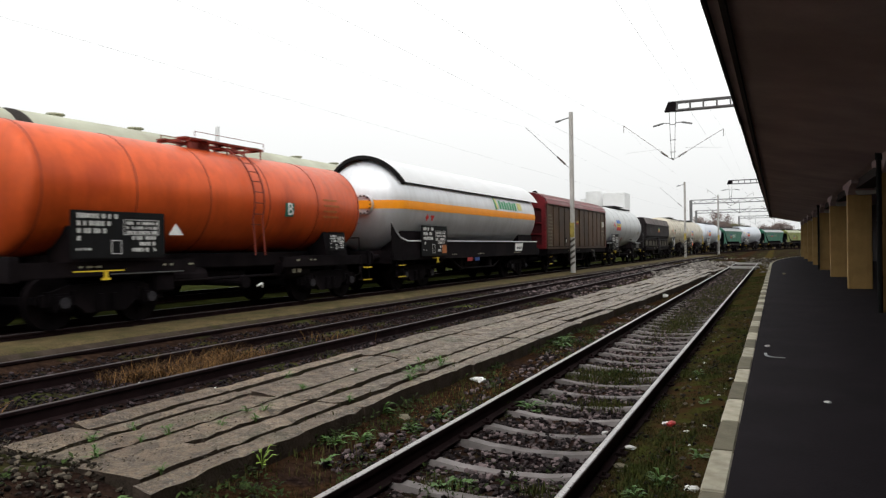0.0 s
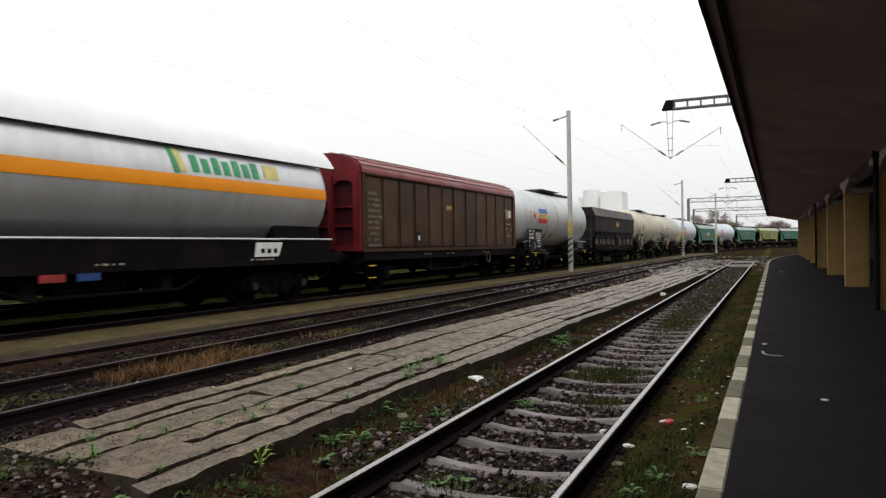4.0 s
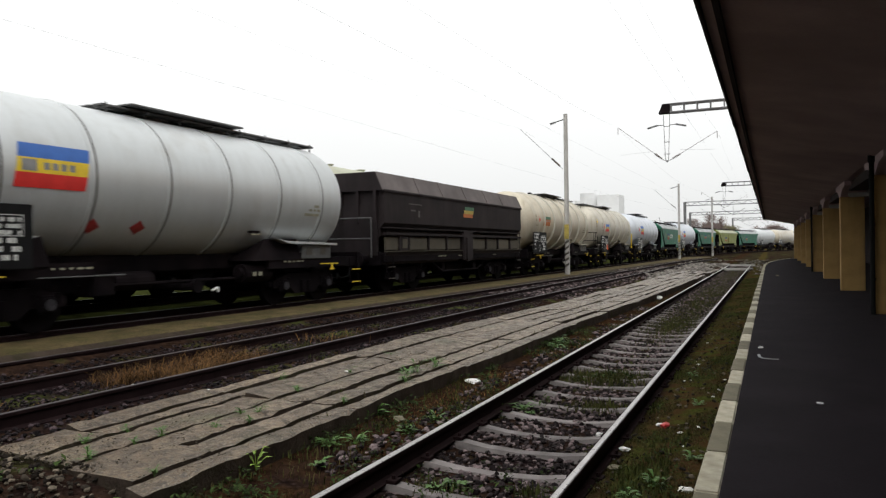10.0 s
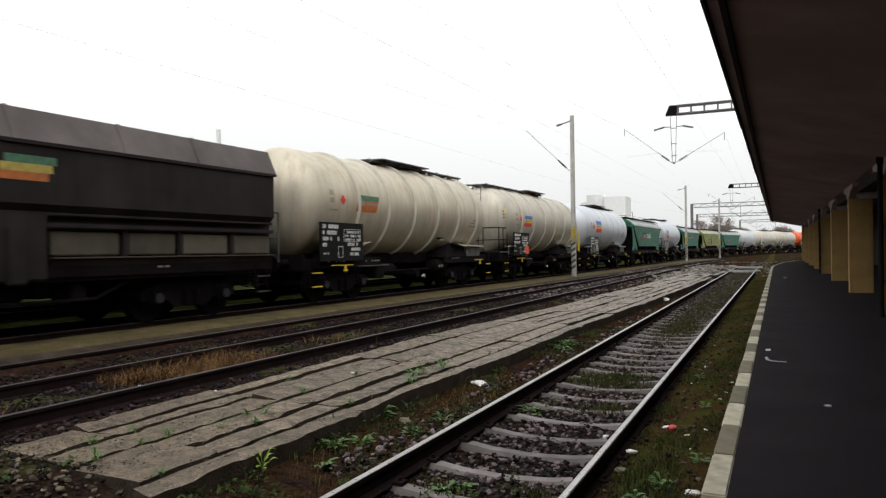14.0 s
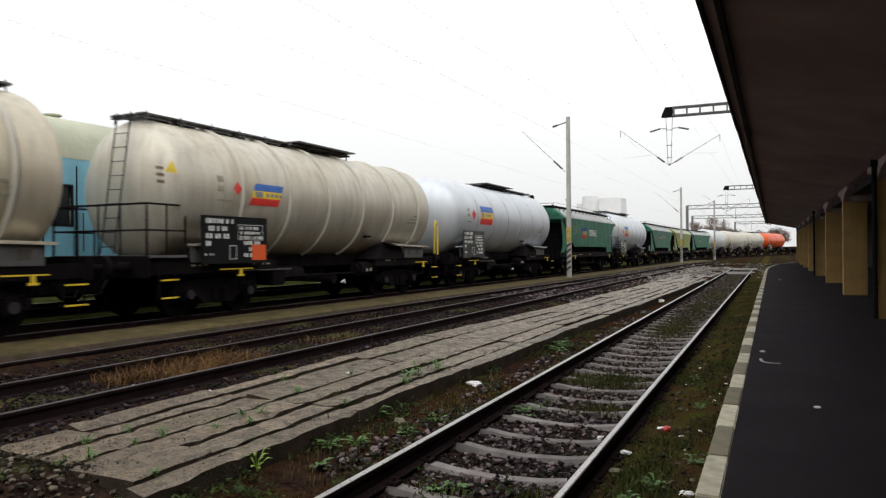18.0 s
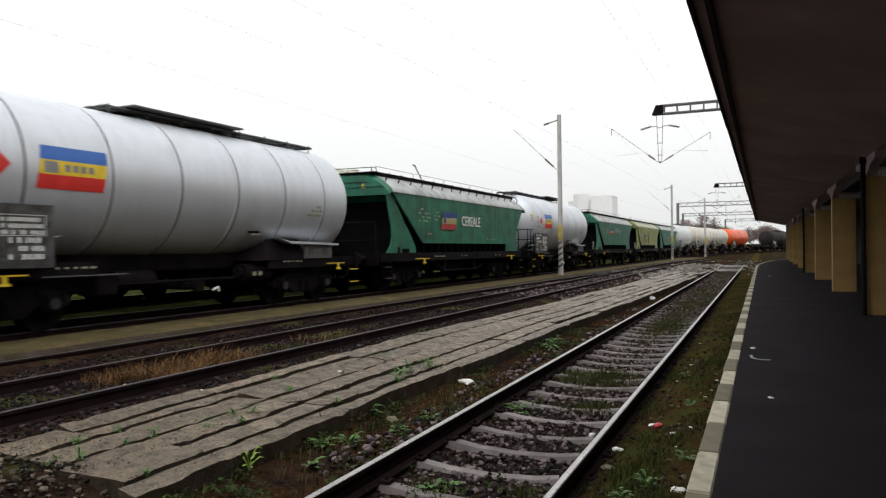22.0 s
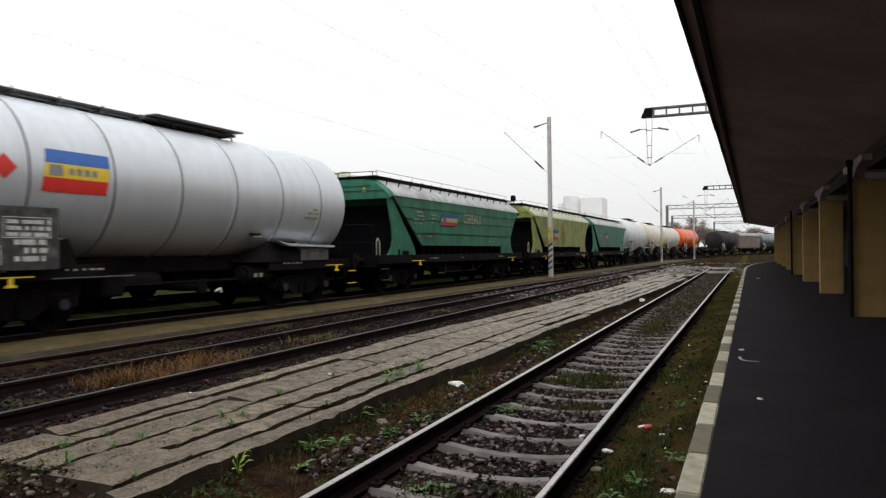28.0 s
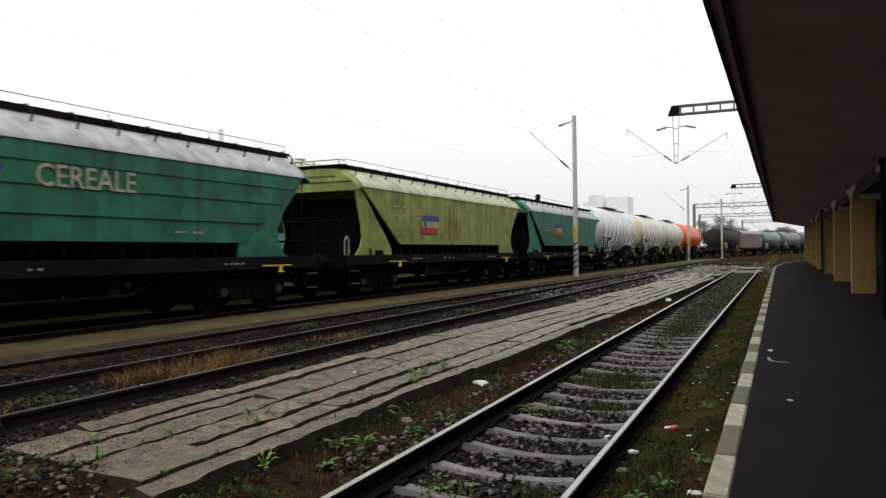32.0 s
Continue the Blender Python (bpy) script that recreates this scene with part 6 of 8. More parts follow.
# ---- sleepers of the near track ----
bm = bmesh.new()
top = [(-1.25, -0.20), (-1.0, -0.175), (-0.62, -0.172), (-0.38, -0.205), (0, -0.222), (0.38, -0.205), (0.62, -0.172), (1.0, -0.175), (1.25, -0.20)]
for (xa, za), (xb, zb) in zip(top, top[1:]):
    quads(bm, [(xa, -0.12, -0.36), (xb, -0.12, -0.36), (xb, 0.12, -0.36), (xa, 0.12, -0.36), (xa, -0.056, za), (xb, -0.056, zb), (xb, 0.056, zb), (xa, 0.056, za)], BOXF)
bmesh.ops.remove_doubles(bm, verts=bm.verts, dist=0.0005)
sleeper_mesh = mesh_of("sleeper", bm, M["sleeper"])
bm = bmesh.new()
for sx in (-1, 1):
    for k in (-1, 1):
        box(bm, (sx * 0.7525 + k * 0.10, 0, -0.155), (0.09, 0.10, 0.03))
        rod(bm, (sx * 0.7525 + k * 0.10, 0, -0.16), (sx * 0.7525 + k * 0.10, 0, -0.11), 0.018, 6)
clip_mesh = mesh_of("rail_clip", bm, M["rail_web"])
for k in range(-10, 72):
    y = 5.04 + 0.655 * k
    s = piece("sleeper", sleeper_mesh, track_1, pose(T1X + rnd.uniform(-0.02, 0.02), y + rnd.uniform(-0.03, 0.03), rnd.uniform(-0.004, 0.014) - 0.035 * ease(15, 24, y), 0, 0, rnd.uniform(-1.2, 1.2)))
    if k < 25:
        piece("rail_clips", clip_mesh, s, pose(0, 0, 0))

# ---- walkway of old concrete slabs between the tracks ----
def slab_material():
    """Damp old concrete: pale worn patches, dark soil-filled pits and stains at three sizes, moss, each beam a little different."""
    m = bpy.data.materials.new("weathered_concrete_slab")
    m.use_nodes = True
    n, l = m.node_tree.nodes, m.node_tree.links
    b = n["Principled BSDF"]
    b.inputs["Specular IOR Level"].default_value = 0.4
    tc = n.new("ShaderNodeTexCoord")

    def nz(s_, d=4, lo=0.45, hi=0.55, to=(0.0, 1.0)):
        t = n.new("ShaderNodeTexNoise")
        t.inputs["Scale"].default_value, t.inputs["Detail"].default_value, t.inputs["Roughness"].default_value = s_, d, 0.65
        l.new(tc.outputs["Object"], t.inputs["Vector"])
        r = n.new("ShaderNodeMapRange")
        r.inputs["From Min"].default_value, r.inputs["From Max"].default_value = lo, hi
        r.inputs["To Min"].default_value, r.inputs["To Max"].default_value = to
        l.new(t.outputs["Fac"], r.inputs["Value"])
        return r.outputs[0]

    def mx(f, a, c, kind="MIX"):
        x = n.new("ShaderNodeMixRGB")
        x.blend_type = kind
        for k, v in ((0, f), (1, a), (2, c)):
            if isinstance(v, tuple):
                x.inputs[k].default_value = (*v, 1)
            elif isinstance(v, float):
                x.inputs[k].default_value = v
            else:
                l.new(v, x.inputs[k])
        return x.outputs[0]

    c = mx(nz(2.2, 5, 0.38, 0.62), (0.090, 0.059, 0.034), (0.180, 0.135, 0.087))
    c = mx(nz(7.0, 6, 0.46, 0.58, (0.0, 0.8)), c, (0.050, 0.036, 0.024))
    c = mx(nz(24.0, 5, 0.50, 0.58, (0.0, 0.8)), c, (0.040, 0.031, 0.022))
    c = mx(nz(45.0, 3, 0.56, 0.64, (0.0, 0.6)), c, (0.34, 0.29, 0.225))
    c = mx(nz(1.3, 6, 0.56, 0.70, (0.0, 0.6)), c, (0.050, 0.056, 0.018))
    oi = n.new("ShaderNodeObjectInfo")
    c = mx(1.0, c, mx(oi.outputs["Random"], (0.80, 0.77, 0.72), (1.20, 1.17, 1.15)), "MULTIPLY")
    l.new(c, b.inputs["Base Color"])
    l.new(nz(7.0, 6, 0.40, 0.62, (0.34, 0.60)), b.inputs["Roughness"])
    bp = n.new("ShaderNodeBump")
    bp.inputs["Strength"].default_value, bp.inputs["Distance"].default_value = 0.6, 0.02
    l.new(mx(0.5, nz(24.0, 5, 0.3, 0.7), nz(70.0, 3, 0.3, 0.7)), bp.inputs["Height"])
    l.new(bp.outputs[0], b.inputs["Normal"])
    return m


M["slab"] = slab_material()
slab_walk = thing("slab_walkway", "low walkway of worn uneven concrete slabs with weedy joints", "walkway", kind="structure")
JOINTS = (-5.93, -5.60, -5.36, -4.91, -4.50, -4.12, -3.82)
JOINT_NO = (-1, -0.5, 0, 1, 2, 3, 4)
CROSS = (3.7, 6.28, 9.1, 11.9, 14.8, 17.6, 20.5, 23.3, 26.2, 29.0, 32.0, 35.0, 38.2, 41.5, 45.0)


def walk_edge(y, side):
    """The walkway's two long edges: 0 towards the train, 1 towards the near track."""
    ya = (0.0, 7.5, 11.6, 15.2, 21.0, 32.5, 46.0)
    return float(np.interp(y, ya, ((-5.93, -5.86, -5.98, -5.76, -5.42, -5.16, -4.75), (-3.82, -3.80, -3.69, -3.68, -3.45, -3.2, -2.95))[side]))


def joint_x(r, y):
    """A long joint's place at that y; it swings along with the edges."""
    a, b = walk_edge(y, 0), walk_edge(y, 1)
    f = (float(np.interp(r, JOINT_NO, JOINTS)) + 5.93) / 2.11
    return a + (b - a) * f + (0.028 * noise.noise((y * 0.25, r * 5.0, 2)) if -1 < r < 4 else 0.05 * noise.noise((y * 0.9, r * 3.0, 6)) * (y > 6.3))


def slab_top(x):
    return 0.122 - 0.019 * (x + 5.95)


def beam(r0, r1, ya, yb, seed):
    """One cast beam of the walkway from joint r0 to joint r1, worn, chipped and out of level."""
    rnd = random.Random(seed)
    nv = max(4, int((yb - ya) / (0.13 if ya < 12 else 0.3)))
    nu = max(3, int((joint_x(r1, ya) - joint_x(r0, ya)) / 0.09))
    lift, roll_, pitch = rnd.uniform(-0.016, 0.012), rnd.uniform(-0.024, 0.020), rnd.uniform(-0.014, 0.014)
    open_l, open_r = rnd.uniform(0.022, 0.046), rnd.uniform(0.018, 0.044)
    skew_a, skew_b = rnd.uniform(-0.05, 0.05), rnd.uniform(-0.05, 0.05)
    top = []
    for j in range(nv + 1):
        g = j / nv
        y0 = ya + (yb - ya) * g
        wl = joint_x(r0, y0) + max(0.003, open_l + 0.022 * noise.noise((y0 * 0.6, seed * 1.7, 0))) + 0.006 * noise.noise((y0 * 7, seed, 1))
        wr = joint_x(r1, y0) - max(0.003, open_r + 0.022 * noise.noise((y0 * 0.6, seed * 1.7, 5))) - 0.006 * noise.noise((y0 * 7, seed, 2))
        row = []
        for i in range(nu + 1):
            f = i / nu
            x = wl + (wr - wl) * f
            y = y0 + (skew_a * (1 - g) + skew_b * g) * (f - 0.5) + 0.02 * noise.noise((x * 6, seed, 3)) * (g in (0, 1))
            rim = min(i, nu - i) == 0 or min(j, nv - j) == 0
            z = slab_top(x) + lift + roll_ * (f - 0.5) + pitch * (g - 0.5) + 0.011 * noise.noise((x * 2.2, y * 1.6, seed * 0.1)) + 0.006 * noise.noise((x * 9, y * 8, 4))
            if rim:
                z -= 0.010 + 0.05 * max(0, noise.noise((x * 5, y * 5, 8)) - 0.10)
            row.append((x, y, z))
        top.append(row)
    bm = bmesh.new()
    vt = [[bm.verts.new(p) for p in row] for row in top]
    for j in range(nv):
        for i in range(nu):
            bm.faces.new((vt[j][i], vt[j][i + 1], vt[j + 1][i + 1], vt[j + 1][i]))
    loop = [vt[0][i] for i in range(nu + 1)] + [vt[j][nu] for j in range(1, nv + 1)] + [vt[nv][i] for i in range(nu - 1, -1, -1)] + [vt[j][0] for j in range(nv - 1, 0, -1)]
    foot = [bm.verts.new((v.co.x, v.co.y, -0.2)) for v in loop]
    for q in range(len(loop)):
        bm.faces.new((loop[q], foot[q], foot[(q + 1) % len(loop)], loop[(q + 1) % len(loop)]))
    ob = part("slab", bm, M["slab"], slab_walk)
    # sides coloured dark for soil stains and for the shade in the joints
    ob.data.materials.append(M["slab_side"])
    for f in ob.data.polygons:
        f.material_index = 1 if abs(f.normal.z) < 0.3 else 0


# (first joint, last joint, start offset) of the beams in the nearest three modules; the rest follow one pattern
NEAR = (((-1, 0, 0.12), (0, 1, 0.08), (1, 3, 0.0), (3, 4, -0.14)),
        ((-1, -0.5, 0.0), (-0.5, 0, 0.02), (0, 1, -0.03), (1, 2, 0.0), (2, 3, 0.02), (3, 4, 0.0)),
        ((-1, 0, 0.0), (0, 1, 0.02), (1, 2, 0.0), (2, 3, 0.0), (3, 4, 0.0)))
for m_, (ya, yb) in enumerate(zip(CROSS, CROSS[1:])):
    plan = NEAR[m_] if m_ < 3 else NEAR[1 + m_ % 2]
    for q, (r0, r1, dy) in enumerate(plan):
        if m_ == 0 and (r0, r1) == (1, 3):
            # cracked beam: whole at its end, split further on
            beam(1, 3, ya, 4.5, 11)
            beam(1, 2, 4.5, yb, 12)
            beam(2, 3, 4.5, yb, 13)
        elif m_ == 0 and r0 == -1:
            beam(-1, 0, ya + dy, 4.5, 14)
            beam(-1, -0.5, 4.503, yb - 0.015, 15)
            beam(-0.5, 0, 4.503, yb - 0.015, 16)
        elif yb > 40 and q % 2:
            beam(r0, r1, ya, ya + 1.6, 20 * m_ + q)
        else:
            beam(r0, r1, ya + dy, yb - 0.015, 20 * m_ + q)

# ---- trodden path along the train ----
bm = bmesh.new()
rows = []
for y in span(-12, 95, 0.4):
    w0 = -9.90 + 0.014 * y + 0.12 * noise.noise((y * 0.5, 1, 0)) + 0.05 * noise.noise((y * 1.7, 3, 0)) + max(0, y - 60) ** 2 / 700
    w1 = train_x(y) + 0.92
    h = train_rail_z(y) - 0.07
    rows.append([bm.verts.new((w0 + 0.16, y, h - 0.13)), bm.verts.new((w0 + 0.03, y, h - 0.045)), bm.verts.new((w0 - 0.10, y, h - 0.01 + 0.012 * noise.noise((y * 2, 9, 0)))),
                 bm.verts.new((w0 * 0.5 + w1 * 0.5, y, h + 0.02 * noise.noise((y, 5, 0)))), bm.verts.new((w1 + 0.1, y, h + 0.012 * noise.noise((y * 1.6, 7, 0)))), bm.verts.new((w1 - 0.04, y, h - 0.10))])
for p_, q_ in zip(rows, rows[1:]):
    for i in range(5):
        bm.faces.new((p_[i], p_[i + 1], q_[i + 1], q_[i]))
M["path"] = mat("trodden_mossy_path", (0.104, 0.077, 0.036), 0.95, var=0.6, scale=2.6, fine=34, dirt=(0.052, 0.050, 0.017), dirt_amt=0.75, dirt_scale=2.4, bump=0.5, spec=0.1, speck=0.5)
path = solo("trodden_path", bm, M["path"], "mossy brown trodden path beside the train", "path", kind="structure", smooth=True)
# skirt faces coloured dark, standing in for the shadow band below the path
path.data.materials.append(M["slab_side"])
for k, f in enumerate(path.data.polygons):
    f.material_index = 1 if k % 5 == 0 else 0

# ---- ballast ----
ICO = bmesh.new()
bmesh.ops.create_icosphere(ICO, subdivisions=1, radius=1.0)
ICO.verts.ensure_lookup_table()
ICO_V = np.array([v.co[:] for v in ICO.verts])
ICO_F = np.array([[v.index for v in f.verts] for f in ICO.faces])
ICO.free()


def island_material(name, lo, hi, rough=0.9, bias=1.0):
    m = bpy.data.materials.new(name)
    m.use_nodes = True
    n, l = m.node_tree.nodes, m.node_tree.links
    b = n["Principled BSDF"]
    b.inputs["Roughness"].default_value = rough
    b.inputs["Specular IOR Level"].default_value = 0.12
    geo = n.new("ShaderNodeNewGeometry")
    tc = n.new("ShaderNodeTexCoord")
    nz = n.new("ShaderNodeTexNoise")
    nz.inputs["Scale"].default_value = 60
    l.new(tc.outputs["Object"], nz.inputs["Vector"])
    mixn = n.new("ShaderNodeMixRGB")
    mixn.inputs[1].default_value, mixn.inputs[2].default_value = (*lo, 1), (*hi, 1)
    pw = n.new("ShaderNodeMath")
    pw.operation = "POWER"
    pw.inputs[1].default_value = bias
    l.new(geo.outputs["Random Per Island"], pw.inputs[0])
    l.new(pw.outputs[0], mixn.inputs[0])
    m2 = n.new("ShaderNodeMixRGB")
    m2.blend_type = "MULTIPLY"
    m2.inputs[0].default_value = 0.6
    l.new(mixn.outputs[0], m2.inputs[1])
    l.new(nz.outputs["Fac"], m2.inputs[2])
    l.new(m2.outputs[0], b.inputs["Base Color"])
    return m


def scatter_stones(name, count, region, size, seed, material, label, sink=0.35, keep=None):
    rg = np.random.RandomState(seed)
    vs, fs, base = [], [], 0
    n = 0
    while n < count:
        x, y = rg.uniform(region[0], region[1]), region[2] + (region[3] - region[2]) * rg.uniform(0, 1) ** 1.35
        if keep and not keep(x, y):
            n += 1
            continue
        r = rg.uniform(*size)
        v = ICO_V * (1 + rg.uniform(-0.42, 0.34, (12, 1))) * r * np.array([rg.uniform(0.8, 1.4), rg.uniform(0.8, 1.3), rg.uniform(0.5, 0.85)])
        a = rg.uniform(0, 6.28)
        t = rg.uniform(-0.5, 0.5)
        rot = np.array([[math.cos(a), -math.sin(a), 0], [math.sin(a), math.cos(a), 0], [0, 0, 1]]) @ np.array([[1, 0, 0], [0, math.cos(t), -math.sin(t)], [0, math.sin(t), math.cos(t)]])
        v = v @ rot.T + np.array([x, y, float(ground_z(x, y)) + r * (0.6 - sink) + 0.008])
        vs.append(v)
        fs.append(ICO_F + base)
        base += 12
        n += 1
    me = bpy.data.meshes.new(name)
    me.from_pydata(np.concatenate(vs).tolist(), [], np.concatenate(fs).tolist())
    me.materials.append(material)
    return tagged(new(name, me), label, "ballast", kind="stuff")


M["ballast"] = island_material("grey_brown_ballast", (0.011, 0.0075, 0.0078), (0.30, 0.228, 0.230), bias=3.0)
M["dark_ballast"] = island_material("dark_sooty_ballast", (0.0055, 0.0038, 0.0042), (0.112, 0.080, 0.088), bias=4.0)
M["pale_gravel"] = island_material("mixed_gravel", (0.012, 0.0085, 0.006), (0.22, 0.18, 0.135), bias=3.6)
M["rubble"] = island_material("pale_concrete_rubble", (0.08, 0.07, 0.06), (0.34, 0.31, 0.28), bias=1.3)
scatter_stones("ballast", 11000, (-2.80, -1.40, 2.8, 26), (0.012, 0.033), 11, M["ballast"], "grey and brown ballast stones between rails", keep=lambda x, y: abs((y - 5.04 + 0.3275) % 0.655 - 0.3275) > 0.075 or noise.noise((x * 3, y * 3, 6)) > 0.08)
scatter_stones("ballast", 3600, (-2.80, -1.40, 25, 60), (0.03, 0.06), 19, M["ballast"], "grey ballast stones between the far rails")
scatter_stones("ballast", 1500, (-3.5, -2.9, 3, 22), (0.015, 0.04), 12, M["ballast"], "ballast stones and grit beside the rail", keep=lambda x, y: noise.noise((x * 1.5, y * 0.8, 4)) > -0.1)
scatter_stones("ballast", 10500, (-9.3, -6.15, 2.8, 24), (0.010, 0.027), 13, M["dark_ballast"], "dark ballast stones round the dull track")
# lighter stones than on the near stretch, in place of sheen and haze
scatter_stones("ballast", 3200, (-8.9, -5.9, 23, 58), (0.03, 0.065), 23, M["ballast"], "far track ballast, lightened in colour for sheen and haze")
scatter_stones("gravel", 2300, (-7.2, -3.9, 2.2, 4.0), (0.006, 0.030), 14, M["pale_gravel"], "loose gravel before the end of the walkway")
scatter_stones("gravel", 900, (-6.35, -5.95, 3.4, 20), (0.012, 0.034), 15, M["dark_ballast"], "loose stones along the walkway's edge")
scatter_stones("rubble", 2600, (-6.2, -3.0, 37, 64), (0.04, 0.17), 17, M["rubble"], "pale broken concrete where the walkway ends", keep=lambda x, y: noise.noise((x * 0.7, y * 0.35, 8)) > -0.12 - 0.012 * (y - 50))
scatter_stones("gravel", 1500, (-9.5, 0.0, 44, 80), (0.03, 0.10), 18, M["rubble"], "scattered pale stones on the far ground", keep=lambda x, y: noise.noise((x * 0.4, y * 0.2, 5)) > 0.05)
scatter_stones("gravel", 420, (-1.22, -0.5, 3.6, 20), (0.008, 0.028), 16, M["pale_gravel"], "scattered pale pebbles in the moss")

# grit and crumbs trodden onto the slabs
rg = np.random.RandomState(51)
vs, fs = [], []
for _ in range(5200):
    x, y = rg.uniform(-5.95, -3.95), 3.7 + 20 * rg.uniform(0, 1) ** 1.6
    if noise.noise((x * 1.5, y * 0.9, 14)) + 0.5 * noise.noise((x * 5, y * 5, 1)) < -0.05:
        continue
    r = rg.uniform(0.002, 0.009)
    k = len(vs)
    z = slab_top(x)
    vs += (ICO_V * (1 + rg.uniform(-0.4, 0.3, (12, 1))) * r * [1.2, 1.0, 0.6] + [x, y, z]).tolist()
    fs += (ICO_F + k).tolist()
M["crumbs"] = island_material("grey_brown_crumbs", (0.03, 0.024, 0.016), (0.17, 0.145, 0.105), bias=1.5)
me = bpy.data.meshes.new("slab_grit")
me.from_pydata(vs, [], fs)
me.materials.append(M["crumbs"])
tagged(new("slab_grit", me), "grit and soil crumbs on the slabs", "grit", kind="stuff")


# ---- grass, moss and weeds ----
def blades(name, spots, material, label, seed, lean=0.5, category="grass"):
    """Tapered, bent blades. Each spot: x, y, z, height, width."""
    rg = np.random.RandomState(seed)
    vs, fs = [], []
    for x, y, z, h, w in spots:
        a = rg.uniform(0, 6.28)
        b = rg.uniform(0.1, lean) * h
        dx, dy = math.cos(a), math.sin(a)
        k = len(vs)
        vs += [(x - dy * w, y + dx * w, z), (x + dy * w, y - dx * w, z), (x + dx * b * 0.4 + dy * w * 0.8, y + dy * b * 0.4 - dx * w * 0.8, z + h * 0.6),
               (x + dx * b * 0.4 - dy * w * 0.8, y + dy * b * 0.4 + dx * w * 0.8, z + h * 0.6), (x + dx * b, y + dy * b, z + h)]
        fs += [(k, k + 1, k + 2, k + 3), (k + 3, k + 2, k + 4)]
    me = bpy.data.meshes.new(name)
    me.from_pydata(vs, [], fs)
    me.materials.append(material)
    return tagged(new(name, me), label, category, kind="stuff")


M["blade"] = island_material("green_grass_blades", (0.030, 0.036, 0.010), (0.105, 0.118, 0.03))
M["moss"] = island_material("olive_brown_moss_tufts", (0.045, 0.035, 0.014), (0.12, 0.105, 0.035))
M["straw"] = island_material("dry_straw_blades", (0.026, 0.013, 0.006), (0.31, 0.165, 0.058), bias=1.7)
rg = np.random.RandomState(21)
sp_m, sp_g = [], []
for _ in range(42000):
    x, y = rg.uniform(-1.25, -0.46), 3.4 + 36 * rg.uniform(0, 1) ** 1.5
    n1 = noise.noise((x * 1.6, y * 0.9, 7)) + 0.35 * noise.noise((x * 6, y * 6, 2))
    z = float(ground_z(x, y)) - 0.005
    if n1 > 0.2:
        sp_g.append((x, y, z, rg.uniform(0.02, 0.075), rg.uniform(0.003, 0.007)))
    elif n1 > -0.25:
        sp_m.append((x, y, z, rg.uniform(0.01, 0.035), rg.uniform(0.004, 0.009)))
for cx, cy, sx, sy, k in ((-2.15, 10.3, 0.45, 0.55, 1800), (-1.85, 8.4, 0.3, 0.25, 500), (-2.6, 10.2, 0.2, 0.4, 300), (-2.1, 17.5, 0.5, 2.5, 3200), (-2.0, 28, 0.6, 7, 8000), (-2.1, 48, 0.6, 9, 3500), (-2.45, 5.1, 0.22, 0.18, 160),
                          (-1.7, 5.3, 0.12, 0.1, 120), (-2.1, 40, 0.55, 7, 1800)):
    for _ in range(k):
        x, y = cx + rg.normal() * sx * 0.6, cy + rg.normal() * sy * 0.6
        if -2.8 < x < -1.42:
            (sp_g if rg.rand() < 0.7 else sp_m).append((x, y, float(ground_z(x, y)) + 0.01, rg.uniform(0.03, 0.10), rg.uniform(0.003, 0.007)))
for _ in range(4200):
    x, y = rg.uniform(-3.85, -2.95), 3.2 + 24 * rg.uniform(0, 1) ** 1.3
    n1 = noise.noise((x * 1.2, y * 0.7, 9))
    if n1 > 0.05:
        (sp_g if n1 > 0.25 else sp_m).append((x, y, float(ground_z(x, y)), rg.uniform(0.02, 0.09), rg.uniform(0.003, 0.007)))
for i in range(4):
    for _ in range(420):
        y = 4 + 22 * rg.uniform(0, 1) ** 1.3
        if noise.noise((i * 3.1, y * 0.9, 3)) > 0.25:
            (sp_g if rg.rand() < 0.5 else sp_m).append((joint_x(i, y) + rg.normal() * 0.015, y, 0.05, rg.uniform(0.04, 0.085), 0.005))
for cx, cy, k, hh in ((-7.1, 9.7, 120, 0.12), (-7.3, 10.2, 70, 0.10), (-7.0, 4.1, 350, 0.22), (-4.35, 8.75, 70, 0.08), (-4.45, 9.2, 60, 0.08), (-6.15, 9.3, 120, 0.12), (-3.75, 5.6, 120, 0.07), (-3.6, 6.4, 120, 0.07), (-3.3, 7.6, 120, 0.06), (-3.7, 8.6, 100, 0.08)):
    for _ in range(k):
        x, y = cx + rg.normal() * 0.12, cy + rg.normal() * 0.16
        z = 0.06 if -5.9 < x < -3.9 else float(ground_z(x, y))
        sp_g.append((x, y, z, hh * rg.uniform(0.4, 1.0), rg.uniform(0.003, 0.005)))
blades("grass", sp_g, M["blade"], "short green grass between rails and kerb", 31)
blades("moss", sp_m, M["moss"], "brown-green moss and trodden grass", 32)
straw, weeds_ = [], []
for _ in range(190):
    cx, cy = rg.uniform(-7.95, -6.75), rg.uniform(6.3, 8.8)
    if noise.noise((cx * 1.9, cy * 1.4, 44)) < -0.08:
        continue
    hh = rg.uniform(0.06, 0.24)
    for _ in range(int(rg.randint(14, 46))):
        x, y = cx + rg.normal() * 0.08, cy + rg.normal() * 0.10
        straw.append((x, y, float(ground_z(x, y)), hh * rg.uniform(0.3, 1.15), rg.uniform(0.0016, 0.0042)))
